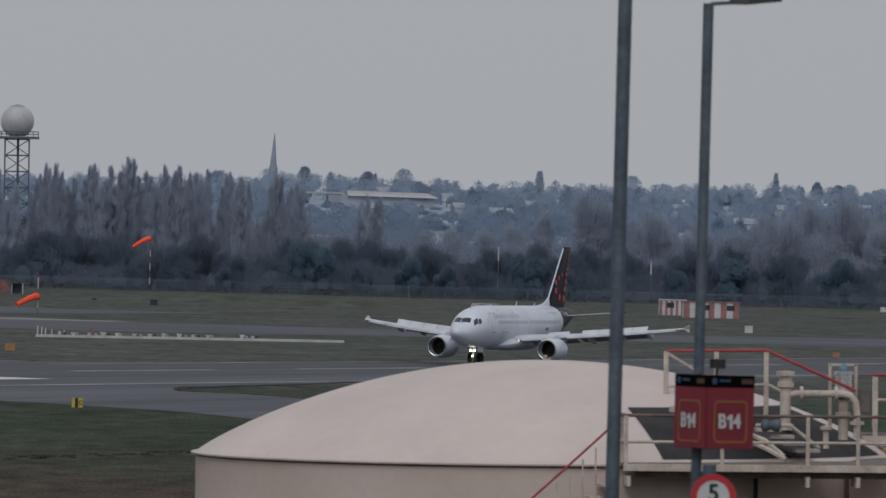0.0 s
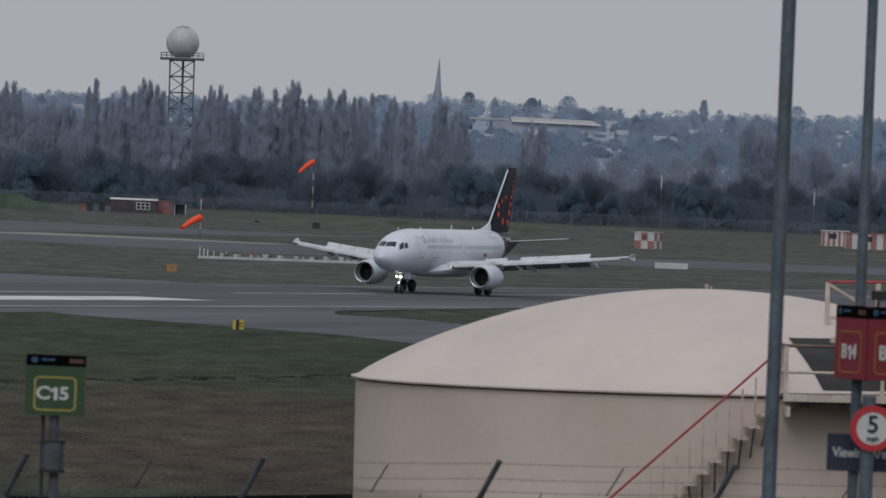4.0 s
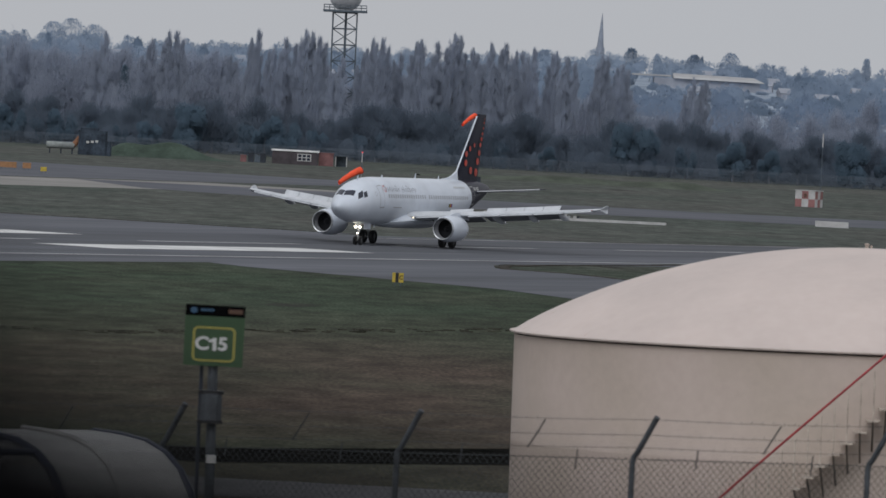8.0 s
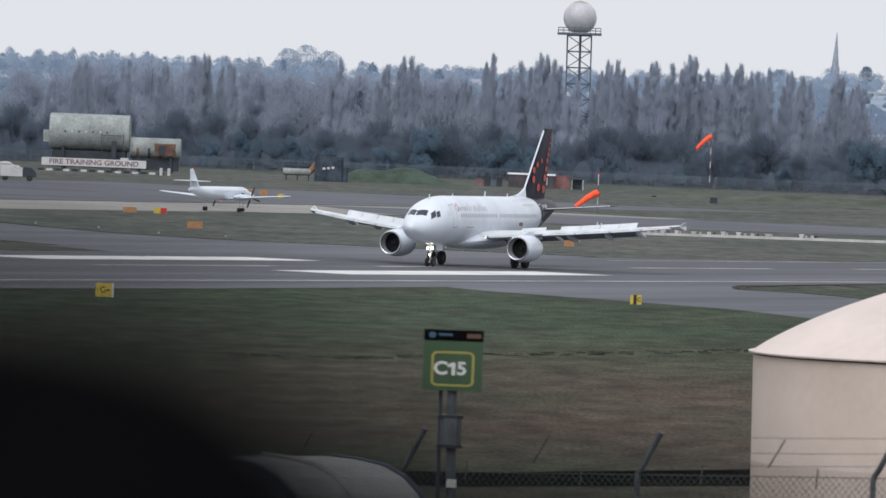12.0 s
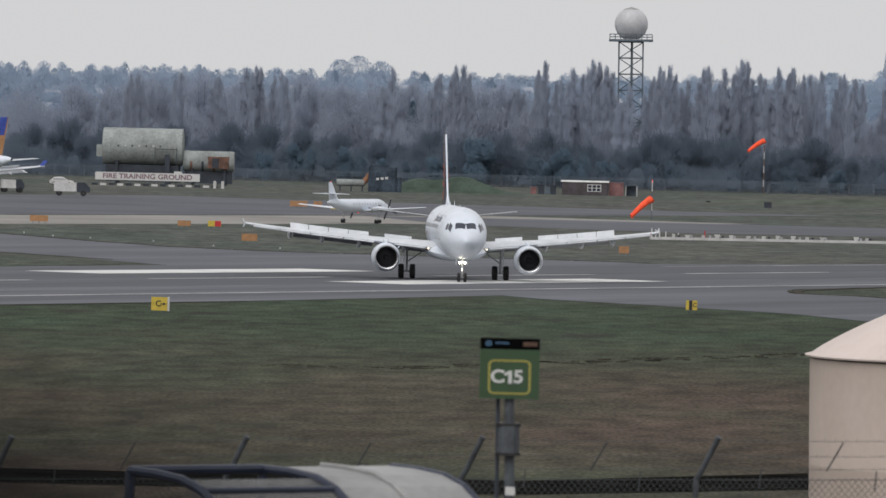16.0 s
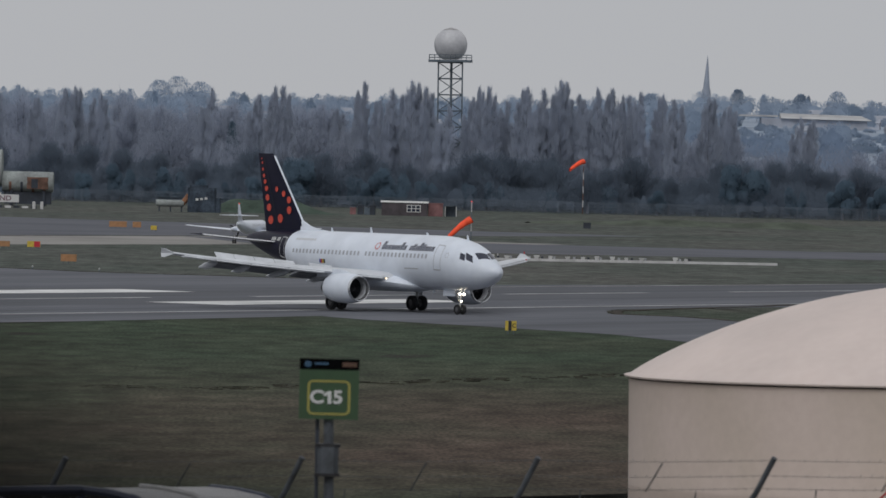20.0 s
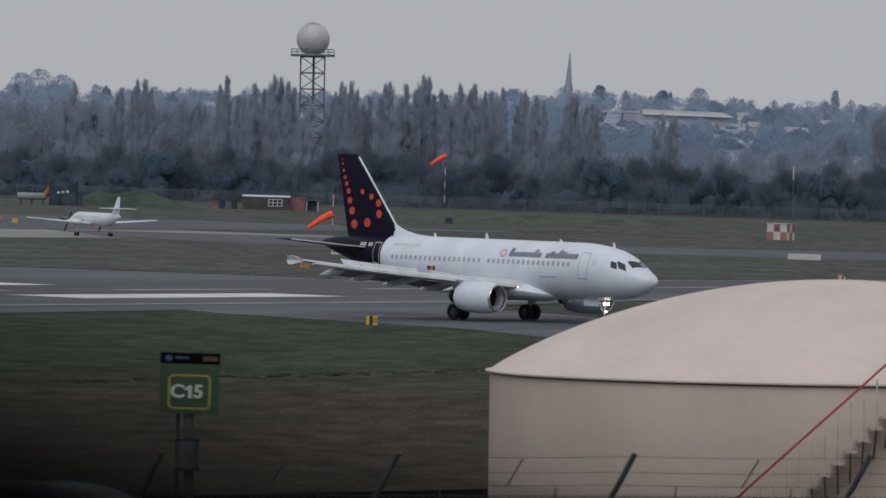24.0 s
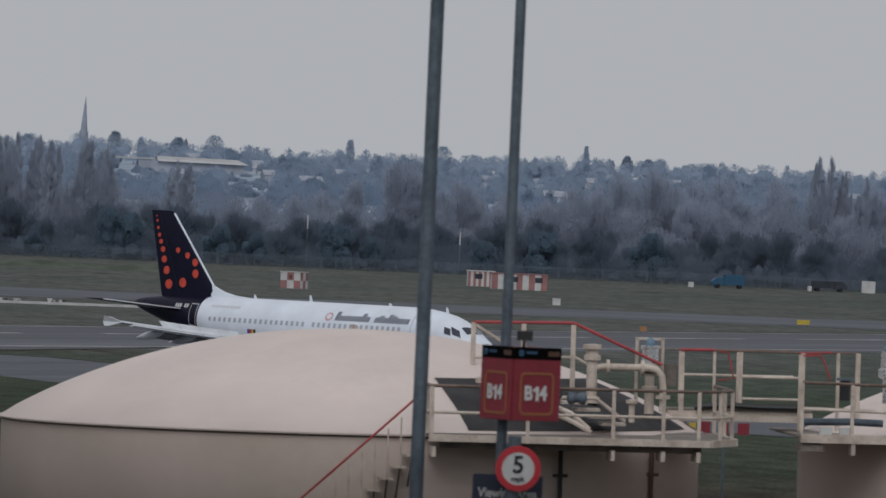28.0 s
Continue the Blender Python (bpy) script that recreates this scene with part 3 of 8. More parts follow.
for i in range(4):
    part("roof_step", Shape().box((13.72 + DX + 0.27 * i, 157.3 + DY + 0.1 * i, 8.95 - 0.14 * i), (0.5, 0.6, 0.06), cut=0.03), CREAM_RAIL, tank)
part("valve_body", Shape().lathe([(0.05, -0.2), (0.12, -0.16), (0.12, -0.08), (0.08, 0), (0.12, 0.08), (0.12, 0.16), (0.05, 0.2)], 16, pose(13.72 + DX, 156.6 + DY, 9.05, 0, 90)), GALV, tank)
part("valve_wheel", Shape().lathe([(0.16, -0.015), (0.19, 0), (0.16, 0.015), (0.13, 0), (0.16, -0.015)], 18, pose(13.22 + DX, 156.3 + DY, 9.15, 70)), BLACK, tank)
part("small_pipe", Shape().path([(12.72 + DX, 156.6 + DY, 8.6), (12.72 + DX, 156.6 + DY, 8.95), (13.02 + DX, 156.6 + DY, 9.05), (14.12 + DX, 156.8 + DY, 9.05), (14.72 + DX, 157.0 + DY, 8.6)], 0.04), CREAM_RAIL, tank)
part("vent_cowl", Shape().lathe([(0.09, 8.6), (0.09, 9.25), (0.2, 9.3), (0.2, 9.4), (0.06, 9.46), (0.01, 9.46)], 18, pose(11.92 + DX, 157.0 + DY, 0)), CREAM_RAIL, tank)
part("vent_cowl", Shape().lathe([(0.06, 8.6), (0.06, 8.95), (0.12, 8.98), (0.12, 9.04), (0.01, 9.06)], 16, pose(14.82 + DX, 156.6 + DY, 0)), CREAM_RAIL, tank)
for q in (-0.26, 0.26):
    part("vessel_bracket", Shape().box((PX + 1.22 + q, PY + 0.62, 9.6), (0.07, 0.06, 1.25), cut=0.015), CREAM_RAIL, tank)
part("vessel_bracket", Shape().box((PX + 1.22, PY + 0.62, 10.22), (0.6, 0.06, 0.05), cut=0.015), CREAM_RAIL, tank)
part("junction_box", Shape().box((PX + 1.62, PY + 0.3, 9.5), (0.24, 0.2, 0.45), cut=0.03), DIRTY_SHADED, tank)
part("vessel_gland", Shape().lathe([(0.10, 9.52), (0.19, 9.55), (0.19, 9.62), (0.10, 9.65)], 16, pose(PX + 1.22, PY + 0.5, 0)), BLACK, tank)
part("roof_ladder", Shape().path([(12.75 + DX, 157.0 + DY, 9.1), (13.6 + DX, 156.4 + DY, 8.75), (13.95 + DX, 156.2 + DY, 8.45)], 0.05, 6).path([(12.75 + DX, 156.5 + DY, 8.95), (13.6 + DX, 156.0 + DY, 8.6), (13.95 + DX, 155.8 + DY, 8.4)], 0.05, 6), CREAM_RAIL, tank)
# drain pipes and streaks on the shell
for x, m in ((13.45, BLACK), (15.45, RUST)):
    yy = -math.sqrt(TANK_R ** 2 - (x + DX) ** 2) - 0.09
    part("drain_pipe", Shape().rod((x + DX, yy, 0.2), (x + DX, yy, 8.0), 0.045), m, tank)
    for z in (7.5, 5.2, 3.0):
        part("pipe_clip", Shape().box((x + DX, yy + 0.03, z), (0.3, 0.14, 0.06), cut=0.02), m, tank)
# stair that winds down the shell
zs, k = RIM + 0.05, 0
for k in range(30):
    a = radians(-84.3) - radians(1.82) * k
    z = DECK - 0.12 - 0.232 * k
    if z < 0.2:
        break
    c, s_ = math.cos(a), math.sin(a)
    rot = pose(0, 0, 0, 0, 0, math.degrees(a) + 90).to_3x3()
    part("stair_tread", Shape().box(((TANK_R + 0.42) * c, (TANK_R + 0.42) * s_, z), (0.26, 0.72, 0.04), rot, 0.03), CREAM_RAIL, tank)
    part("tread_strut", Shape().rod(((TANK_R + 0.74) * c, (TANK_R + 0.74) * s_, z), ((TANK_R + 0.03) * c + 0.02, (TANK_R + 0.03) * s_, z - 0.62), 0.022, n=6), DIRTY_SHADED, tank)
    part("stanchion", Shape().rod(((TANK_R + 0.78) * c, (TANK_R + 0.78) * s_, z), ((TANK_R + 0.78) * c, (TANK_R + 0.78) * s_, z + 0.98), 0.018, n=6), CREAM_RAIL, tank)
rail = [((TANK_R + 0.78) * math.cos(radians(-84.8 - 1.82 * k)), (TANK_R + 0.78) * math.sin(radians(-84.8 - 1.82 * k)), DECK + 0.93 - 0.232 * k) for k in range(-1, 34)]
part("stair_handrail", Shape().path(rail, 0.024, 8), RED_RAIL, tank, "red handrail winding down the tank")

tank_b = tank_shell(26.15, 163.0, 0.30, "second cream fuel tank joined by a footbridge")
# its landing: near railing, gate at the bridge head, deck
railing(tank_b, [(-7.72, -4.6, DECK + 0.40), (-6.70, -4.6, DECK + 0.38), (-5.4, -4.7, DECK + 0.36), (-3.65, -6.4, DECK + 0.36)], 1.03)
for x, y, w in ((-7.56, -3.0, 0.13), (-6.70, -2.0, 0.07), (-6.29, -2.0, 0.10)):
    part("tall_post", Shape().box((x, y, 9.2), (w, 0.08, 1.58), cut=0.02), CREAM_RAIL, tank_b)
part("upper_rail", Shape().path([(-7.6, -3.0, 9.97), (-6.72, -2.0, 9.99), (-6.25, -2.0, 9.98)], 0.022), BROWN_RAIL, tank_b)
part("red_handrail", Shape().rod((-7.62, -3.05, 9.98), (-6.85, -2.15, 10.0), 0.026), RED_RAIL, tank_b, "red painted handrail")
part("red_gate_bar", Shape().path([(-7.55, -3.1, 9.94), (-7.22, -3.1, 9.95), (-7.15, -3.1, 9.9), (-6.98, -3.1, 9.46)], 0.018, 6), RED_RAIL, tank_b)
part("lower_rail", Shape().rod((-7.66, -4.3, 8.90), (-6.2, -4.3, 8.88), 0.03), CREAM_RAIL, tank_b)
part("deck_plate", Shape().plate([(-7.75, -4.7), (-5.25, -4.7), (-3.45, -6.6), (-2.45, -6.9), (-5.05, -5.2), (-6.25, -3.8), (-6.85, 1.0), (-7.75, 1.0)], 0.05, pose(0, 0, DECK + 0.33)), DIRTY_SHADED, tank_b)
part("deck_fascia", Shape().box((-6.5, -4.74, DECK + 0.31), (2.5, 0.07, 0.18), cut=0.02), CREAM_RAIL, tank_b)
part("deck_bracket", Shape().box((-7.5, -4.2, DECK + 0.12), (0.5, 1.0, 0.14), cut=0.03), DIRTY_SHADED, tank_b)
part("deck_bracket", Shape().box((-6.68, -4.5, DECK + 0.14), (0.09, 0.5, 0.3), cut=0.02), CREAM_RAIL, tank_b)
part("drain_pipe", Shape().path([(-7.6, -4.0, 8.62), (-6.6, -4.0, 8.64), (-6.0, -4.0, 8.62)], 0.075, 10), GALV, tank_b)
for x in (-7.2, -6.8):
    part("pipe_saddle", Shape().box((x, -4.35, 8.46), (0.26, 0.1, 0.14), cut=0.02), SIGN_WHITE, tank_b)
part("gauge_vessel", Shape().lathe([(0.1, 8.9), (0.1, 9.4), (0.2, 9.45), (0.2, 9.6), (0.15, 9.62), (0.15, 9.95), (0.02, 9.97)], 18, pose(-5.80, -3.0, 0.1)), STEEL, tank_b, "bright metal gauge vessel", smooth=True)
part("blue_cap", Shape().lathe([(0.08, 10.05), (0.09, 10.12), (0.05, 10.2), (0.02, 10.22)], 14, pose(-5.80, -3.0, 0)), CYAN, tank_b, "blue cap")
part("junction_box", Shape().box((-6.78, -3.9, 9.27), (0.2, 0.16, 0.4), cut=0.03), BLACK, tank_b)
part("junction_cover", Shape().box((-6.78, -3.92, 9.5), (0.34, 0.2, 0.05), cut=0.02), GALV, tank_b)

bridge = thing("footbridge", "cream steel footbridge with handrails between the tanks", "footbridge", pose(17.75, 162.3, 0.147, 0, -1.05, 0))
part("girder", Shape().box((0, -0.5, 8.62), (3.0, 0.08, 0.2), cut=0.02), CREAM_RAIL, bridge)
part("girder", Shape().box((0, 0.5, 8.62), (3.0, 0.08, 0.2), cut=0.02), CREAM_RAIL, bridge)
part("deck_plate", Shape().box((0, 0, 8.74), (3.0, 0.9, 0.05)), DIRTY_SHADED, bridge)
for x, y, w, z0 in ((-1.22, -0.5, 0.10, 8.4), (-0.55, -0.5, 0.06, 8.85), (0.0, -0.5, 0.07, 8.85), (-1.15, 0.5, 0.07, 8.85), (0.05, 0.5, 0.07, 8.85)):
    part("rail_post", Shape().box((x, y, (z0 + 9.95) / 2), (w, 0.06, 9.95 - z0), cut=0.012), CREAM_RAIL, bridge)
part("top_rail", Shape().path([(-2.0, -0.5, 9.96), (-0.5, -0.5, 9.97), (1.2, -0.5, 9.96)], 0.02), BROWN_RAIL, bridge)
part("top_rail", Shape().rod((-1.2, 0.5, 9.97), (1.2, 0.5, 9.97), 0.02), BROWN_RAIL, bridge)
for z in (9.44, 8.99):
    part("mid_rail", Shape().rod((0.0, -0.5, z), (1.2, -0.5, z), 0.028), CREAM_RAIL, bridge)
part("mid_rail", Shape().rod((-1.15, 0.5, 9.44), (1.2, 0.5, 9.44), 0.028), CREAM_RAIL, bridge)
part("red_handrail", Shape().rod((-1.25, -0.54, 9.97), (-0.55, -0.54, 9.98), 0.032), RED_RAIL, bridge, "red painted handrail")
part("red_gate_bar", Shape().path([(-0.47, -0.55, 9.95), (-0.28, -0.55, 9.93), (-0.15, -0.55, 9.40), (-0.47, -0.55, 9.36)], 0.018, 6), RED_RAIL, bridge)
part("black_hose", Shape().path([(-0.95, -0.62, 8.80), (-0.3, -0.62, 8.85), (0.4, -0.62, 8.82), (1.3, -0.62, 8.82)], 0.07), BLACK, bridge)
sign = thing("hazard_board", "small red and yellow hazard board behind the tanks", "sign", pose(18.4, 175, 0))
for x, w in ((-0.15, 0.26), (0.28, 0.22), (0.72, 0.26)):
    part("red_panel", Shape().box((x, 0, 8.17), (w, 0.04, 0.26), cut=0.01), CRIMSON, sign)
part("yellow_panel", Shape().box((-0.42, 0, 8.17), (0.16, 0.04, 0.2), cut=0.01), YELLOW, sign)
for x in (-0.3, 0.3):
    part("sign_post", Shape().rod((x, 0.05, 0), (x, 0.05, 8.25), 0.03), GALV, sign)

# ---- perimeter fence ----
fence = thing("perimeter_fence", "chain-link security fence with cranked posts and barbed wire", "fence", pose(0, 90, 0))


def top_of_mesh(x):
    return 8.74 + 0.024 * x


for k in range(-5, 8):
    x = 0.1 + 2.68 * k
    z = top_of_mesh(x)
    part("fence_post", Shape().path([(x, 0, ground_height(x, 90) - 0.3), (x, 0, z - 0.06), (x + 0.01, 0, z), (x + 0.05, -0.03, z + 0.06), (x + 0.25, -0.2, z + 0.48)], 0.034, 10), FENCE_STEEL, fence)
    part("wire_spacer", Shape().rod((x + 1.48, -0.04, z + 0.12), (x + 1.66, -0.2, z + 0.45), 0.009, n=5), WIRE, fence)
    for q in (0.72, 2.03):
        part("wire_clip", Shape().rod((x + q, -0.02, z - 0.1), (x + q + 0.02, -0.03, z + 0.13), 0.008, n=5), WIRE, fence)
for h, y in ((0.45, -0.2), (0.27, -0.12), (0.12, -0.05)):
    wire = Shape()
    for k in range(-5, 8):
        x = 0.1 + 2.68 * k
        pts = [(x + 2.68 * i / 6 + h * 0.5, y, top_of_mesh(x + 2.68 * i / 6) + h - 0.02 * math.sin(math.pi * i / 6)) for i in range(7)]
        wire.path(pts, 0.0035, 4)
        for i in range(22):
            bx = x + 2.68 * i / 22 + h * 0.5
            bz = top_of_mesh(bx) + h - 0.012
            wire.rod((bx, y - 0.02, bz - 0.016), (bx + 0.012, y + 0.02, bz + 0.016), 0.0025, n=3, caps=False)
    part("barbed_wire", wire, WIRE, fence)
link = Shape()
for k in range(-180, 270):
    x0 = 0.075 * k
    for d in (1, -1):
        zb = top_of_mesh(x0)
        link.rod((x0, 0.012 * d, zb), (x0 + d * 1.45, 0.012 * d, zb - 1.75), 0.0028, n=3, caps=False)
part("chain_link", link, WIRE, fence, "grey diamond wire mesh")
part("straining_wire", Shape().rod((-13, 0, top_of_mesh(-13) - 0.02), (19, 0, top_of_mesh(19) - 0.02), 0.004, n=5), WIRE, fence)

# ---- lamp columns and signs ----
col_a = thing("lamp_column", "tall galvanised steel lamp column beside the car park", "lamp post", group="lamp columns")
part("column", Shape().path([(5.572, 82, ground_height(5.6, 82) - 0.3), (5.572, 82, 9.9), (5.572, 82, 17.5)], 0.073, 14), GALV, col_a, smooth=True)
part("base_sleeve", Shape().path([(5.572, 82, ground_height(5.6, 82) - 0.3), (5.572, 82, 8.4)], 0.10, 14), GALV, col_a)
for z in (9.4, 13.1):
    part("banding", Shape().rod((5.572, 82, z), (5.572, 82, z + 0.03), 0.077, n=14), GALV, col_a)
part("outreach_arm", Shape().path([(5.47, 82, 17.4), (5.9, 82, 17.6), (6.4, 82, 17.65)], 0.035), GALV, col_a)
part("lantern", Shape().loft([[(6.3 + 0.0, 82 - 0.08, 17.6), (6.3, 82 + 0.08, 17.6), (6.3, 82 + 0.06, 17.7), (6.3, 82 - 0.06, 17.7)], [(6.6, 82 - 0.13, 17.6), (6.6, 82 + 0.13, 17.6), (6.6, 82 + 0.1, 17.75), (6.6, 82 - 0.1, 17.75)], [(6.95, 82 - 0.06, 17.63), (6.95, 82 + 0.06, 17.63), (6.95, 82 + 0.05, 17.68), (6.95, 82 - 0.05, 17.68)]]), BLACK, col_a)
col_b = thing("lamp_column", "galvanised lamp column carrying car park signs", "lamp post", group="lamp columns")
part("column", Shape().path([(6.44, 82, ground_height(6.5, 82) - 0.3), (6.44, 82, 10.4), (6.44, 82, 15.2)], 0.055, 14), GALV, col_b, smooth=True)
part("outreach_arm", Shape().path([(6.43, 82, 15.17), (6.48, 82, 15.2), (6.75, 82, 15.22)], 0.02), GALV, col_b)
part("lantern", Shape().loft([[(6.66, 82 - 0.06, 15.2), (6.66, 82 + 0.06, 15.2), (6.66, 82 + 0.05, 15.25), (6.66, 82 - 0.05, 15.25)], [(6.85, 82 - 0.11, 15.2), (6.85, 82 + 0.11, 15.2), (6.85, 82 + 0.09, 15.29), (6.85, 82 - 0.09, 15.29)], [(7.2, 82 - 0.05, 15.24), (7.2, 82 + 0.05, 15.24), (7.2, 82 + 0.04, 15.29), (7.2, 82 - 0.04, 15.29)]]), BLACK, col_b, "dark lantern head")


def rounded(w, h, r, n=5):
    out = []
    for cx, cy, a0 in ((w / 2 - r, h / 2 - r, 0), (-w / 2 + r, h / 2 - r, 90), (-w / 2 + r, -h / 2 + r, 180), (w / 2 - r, -h / 2 + r, 270)):
        out += [(cx + r * math.cos(radians(a0 + 90 * i / n)), cy + r * math.sin(radians(a0 + 90 * i / n))) for i in range(n + 1)]
    return out


def frame_ring(w, h, r, band, thick, m):
    """A rounded rectangular border."""
    s = Shape()
    o, i = rounded(w, h, r), rounded(w - 2 * band, h - 2 * band, max(0.005, r - band))
    k = len(o)
    for z in (-thick / 2, thick / 2):
        s.v += [tuple(m @ Vector((x, y, z))) for x, y in o + i]
    for j in range(k):
        q = (j + 1) % k
        s.f += [(2 * k + j, 2 * k + q, 3 * k + q, 3 * k + j), (j, q, 2 * k + q, 2 * k + j), (k + j, 3 * k + j, 3 * k + q, k + q), (j, k + j, k + q, q)]
    return s


def zone_face(parent, w, text, ground, border, m, size):
    """One face of a zone sign: panel, coloured border, lettering and a dark header with small marks."""
    part("sign_panel", Shape().plate([(-w / 2, -w / 2), (w / 2, -w / 2), (w / 2, w / 2), (-w / 2, w / 2)], 0.012, m), ground, parent)
    part("border", frame_ring(w * 0.72, w * 0.70, 0.06, 0.022, 0.006, m @ pose(0, -w * 0.06, 0.009)), border, parent)
    # the built-in font's 1 is a plain stroke, so the numeral with its flag is cut from plate
    size *= 0.80
    hh = size * 0.72
    for ch, x in zip(text, (-size * 0.55, -size * 0.04, size * 0.42)):
        at = m @ pose(x, -w * 0.06, 0.012)
        if ch == "1":
            part("lettering", Shape().plate([(-0.01 * size, -hh / 2), (0.16 * size, -hh / 2), (0.16 * size, hh / 2), (0.03 * size, hh / 2), (-0.19 * size, hh * 0.30), (-0.19 * size, hh * 0.10), (-0.01 * size, hh * 0.20)], 0.008, at), SIGN_WHITE, parent)
        else:
            words(ch, size, SIGN_WHITE, "lettering", parent, at, 0.004, 0.95, 0.028)
    part("header", Shape().plate([(-w / 2, w / 2), (w / 2, w / 2), (w / 2, w / 2 + 0.13), (-w / 2, w / 2 + 0.13)], 0.014, m), MATT_BLACK, parent)
    part("header_mark", Shape().lathe([(0.035, 0), (0.035, 0.006), (0.004, 0.008)], 14, m @ pose(-w * 0.36, w / 2 + 0.065, 0.008)), HEADER_BLUE, parent)
    part("header_bar", Shape().plate([(-w * 0.25, w / 2 + 0.06), (-w * 0.02, w / 2 + 0.06), (-w * 0.02, w / 2 + 0.085), (-w * 0.25, w / 2 + 0.085)], 0.004, m @ pose(0, 0, 0.01)), HEADER_BLUE, parent)
    part("header_bar", Shape().plate([(w * 0.22, w / 2 + 0.04), (w * 0.46, w / 2 + 0.04), (w * 0.46, w / 2 + 0.09), (w * 0.22, w / 2 + 0.09)], 0.004, m @ pose(0, 0, 0.01)), HEADER_BROWN, parent)


zone_b = thing("zone_sign", "crimson box sign lettered B14 on a lamp column", "sign", pose(6.49, 81.5, 10.905), group="zone signs")
AIM = 29.0
narrow = Matrix.Diagonal((0.58 / 0.63, 1, 1, 1))
zone_face(zone_b, 0.63, "B14", CRIMSON, GOLD, pose(0, 0, 0, 0, 0, AIM) @ pose(0.29, -0.008, 0) @ FACING @ narrow, 0.26)
zone_face(zone_b, 0.63, "B14", CRIMSON, GOLD, pose(0, 0, 0, 0, 0, AIM - 90) @ pose(-0.29, -0.008, 0) @ FACING @ narrow, 0.26)
part("box_back", Shape().box(pose(0, 0, 0, 0, 0, AIM) @ Vector((0.29, 0.29, 0.06)), (0.572, 0.572, 0.76), pose(0, 0, 0, 0, 0, AIM).to_3x3(), 0.01), CRIMSON, zone_b)
part("floodlight", Shape().box((0.12, 0.2, 0.56), (0.16, 0.12, 0.10), cut=0.02).rod((0.12, 0.3, 0.42), (0.12, 0.22, 0.54), 0.015), BLACK, zone_b, "small dark floodlight")

speed = thing("speed_sign", "round white speed sign with a red rim reading 5", "sign", pose(6.592, 81.6, 10.09))
part("disc", Shape().lathe([(0.002, 0.012), (0.232, 0.012), (0.232, -0.012), (0.002, -0.012)], 40, FACING), SIGN_WHITE, speed)
part("red_rim", Shape().lathe([(0.236, -0.014), (0.236, 0.018), (0.17, 0.018), (0.17, 0.0)], 40, FACING), SIGN_RED, speed)
words("5", 0.25, BLACK, "numeral", speed, pose(0, -0.02, 0.035) @ FACING, 0.003)
words("mph", 0.075, BLACK, "lettering", speed, pose(0, -0.02, -0.105) @ FACING, 0.003)
part("clamp", Shape().rod((-0.04, 0.02, 0.1), (-0.04, 0.1, 0.1), 0.03).rod((-0.04, 0.02, -0.1), (-0.04, 0.1, -0.1), 0.03), GALV, speed)
part("post", Shape().path([(-0.04, 0.1, ground_height(6.5, 81.7) - 10.39), (-0.04, 0.1, 0.33)], 0.072, 14), GALV, speed, "grey steel post", smooth=True)

view = thing("direction_sign", "dark blue sign reading Viewing Area under the speed sign", "sign", pose(6.515, 81.90, 9.823))
part("panel", Shape().plate(rounded(0.73, 0.385, 0.02), 0.012, FACING), SIGN_NAVY, view)
words("Viewing Area", 0.145, SIGN_WHITE, "lettering", view, pose(0, -0.01, -0.005) @ FACING, 0.002, 0.78, 0.02)
part("bracket", Shape().box((-0.075, 0.05, 0.0), (0.16, 0.06, 0.05), cut=0.01), GALV, view)

zone_c = thing("zone_sign", "green zone sign lettered C15 on a grey post", "sign", pose(-1.845, 81, 10.205), group="zone signs")
zone_face(zone_c, 0.575, "C15", GREEN_SIGN, OLIVE, pose(0, -0.03, -0.05) @ FACING @ Matrix.Diagonal((1.06, 0.88, 1, 1)), 0.26)
part("box_back", Shape().box((0, 0.06, 0.02), (0.55, 0.14, 0.56), cut=0.02), GREEN_SIGN, zone_c)
part("post", Shape().path([(0.0, 0.06, -0.2), (0.03, 0.06, -1.4), (0.05, 0.06, -3.2)], 0.052, 12), FENCE_STEEL, zone_c)
part("thin_post", Shape().rod((-0.115, 0.12, -0.25), (-0.09, 0.12, -3.2), 0.02), CHAR, zone_c)
part("junction_box", Shape().box((0.005, 0.0, -0.72), (0.22, 0.14, 0.27), cut=0.05), FENCE_STEEL, zone_c)
for z in (-0.57, -0.87):
    part("band", Shape().box((0.0, 0.02, z), (0.26, 0.17, 0.035), cut=0.05), BLACK, zone_c)
part("white_tag", Shape().box((0.035, 0.0, -1.25), (0.10, 0.01, 0.085)), SIGN_WHITE, zone_c)

# ---- shelter and parked cars beyond the viewing bank ----
shelter = thing("waiting_shelter", "curved perspex waiting shelter with dark blue frame", "shelter", pose(-5.16, 73.2, -0.08))
AX, BX = Vector((1.17, 1.1, 0)), Vector((1.06, -1.1, 0))
sect = [(0.0, 9.50), (0.25, 9.49), (0.5, 9.45), (0.68, 9.36), (0.82, 9.22), (0.92, 9.03), (0.98, 8.8), (1.0, 8.5), (1.0, 7.5)]


def at_hoop(k, q, dz=0.0):
    return AX * k + BX * sect[q][0] + Vector((0, 0, sect[q][1] + dz - 0.005 * k))


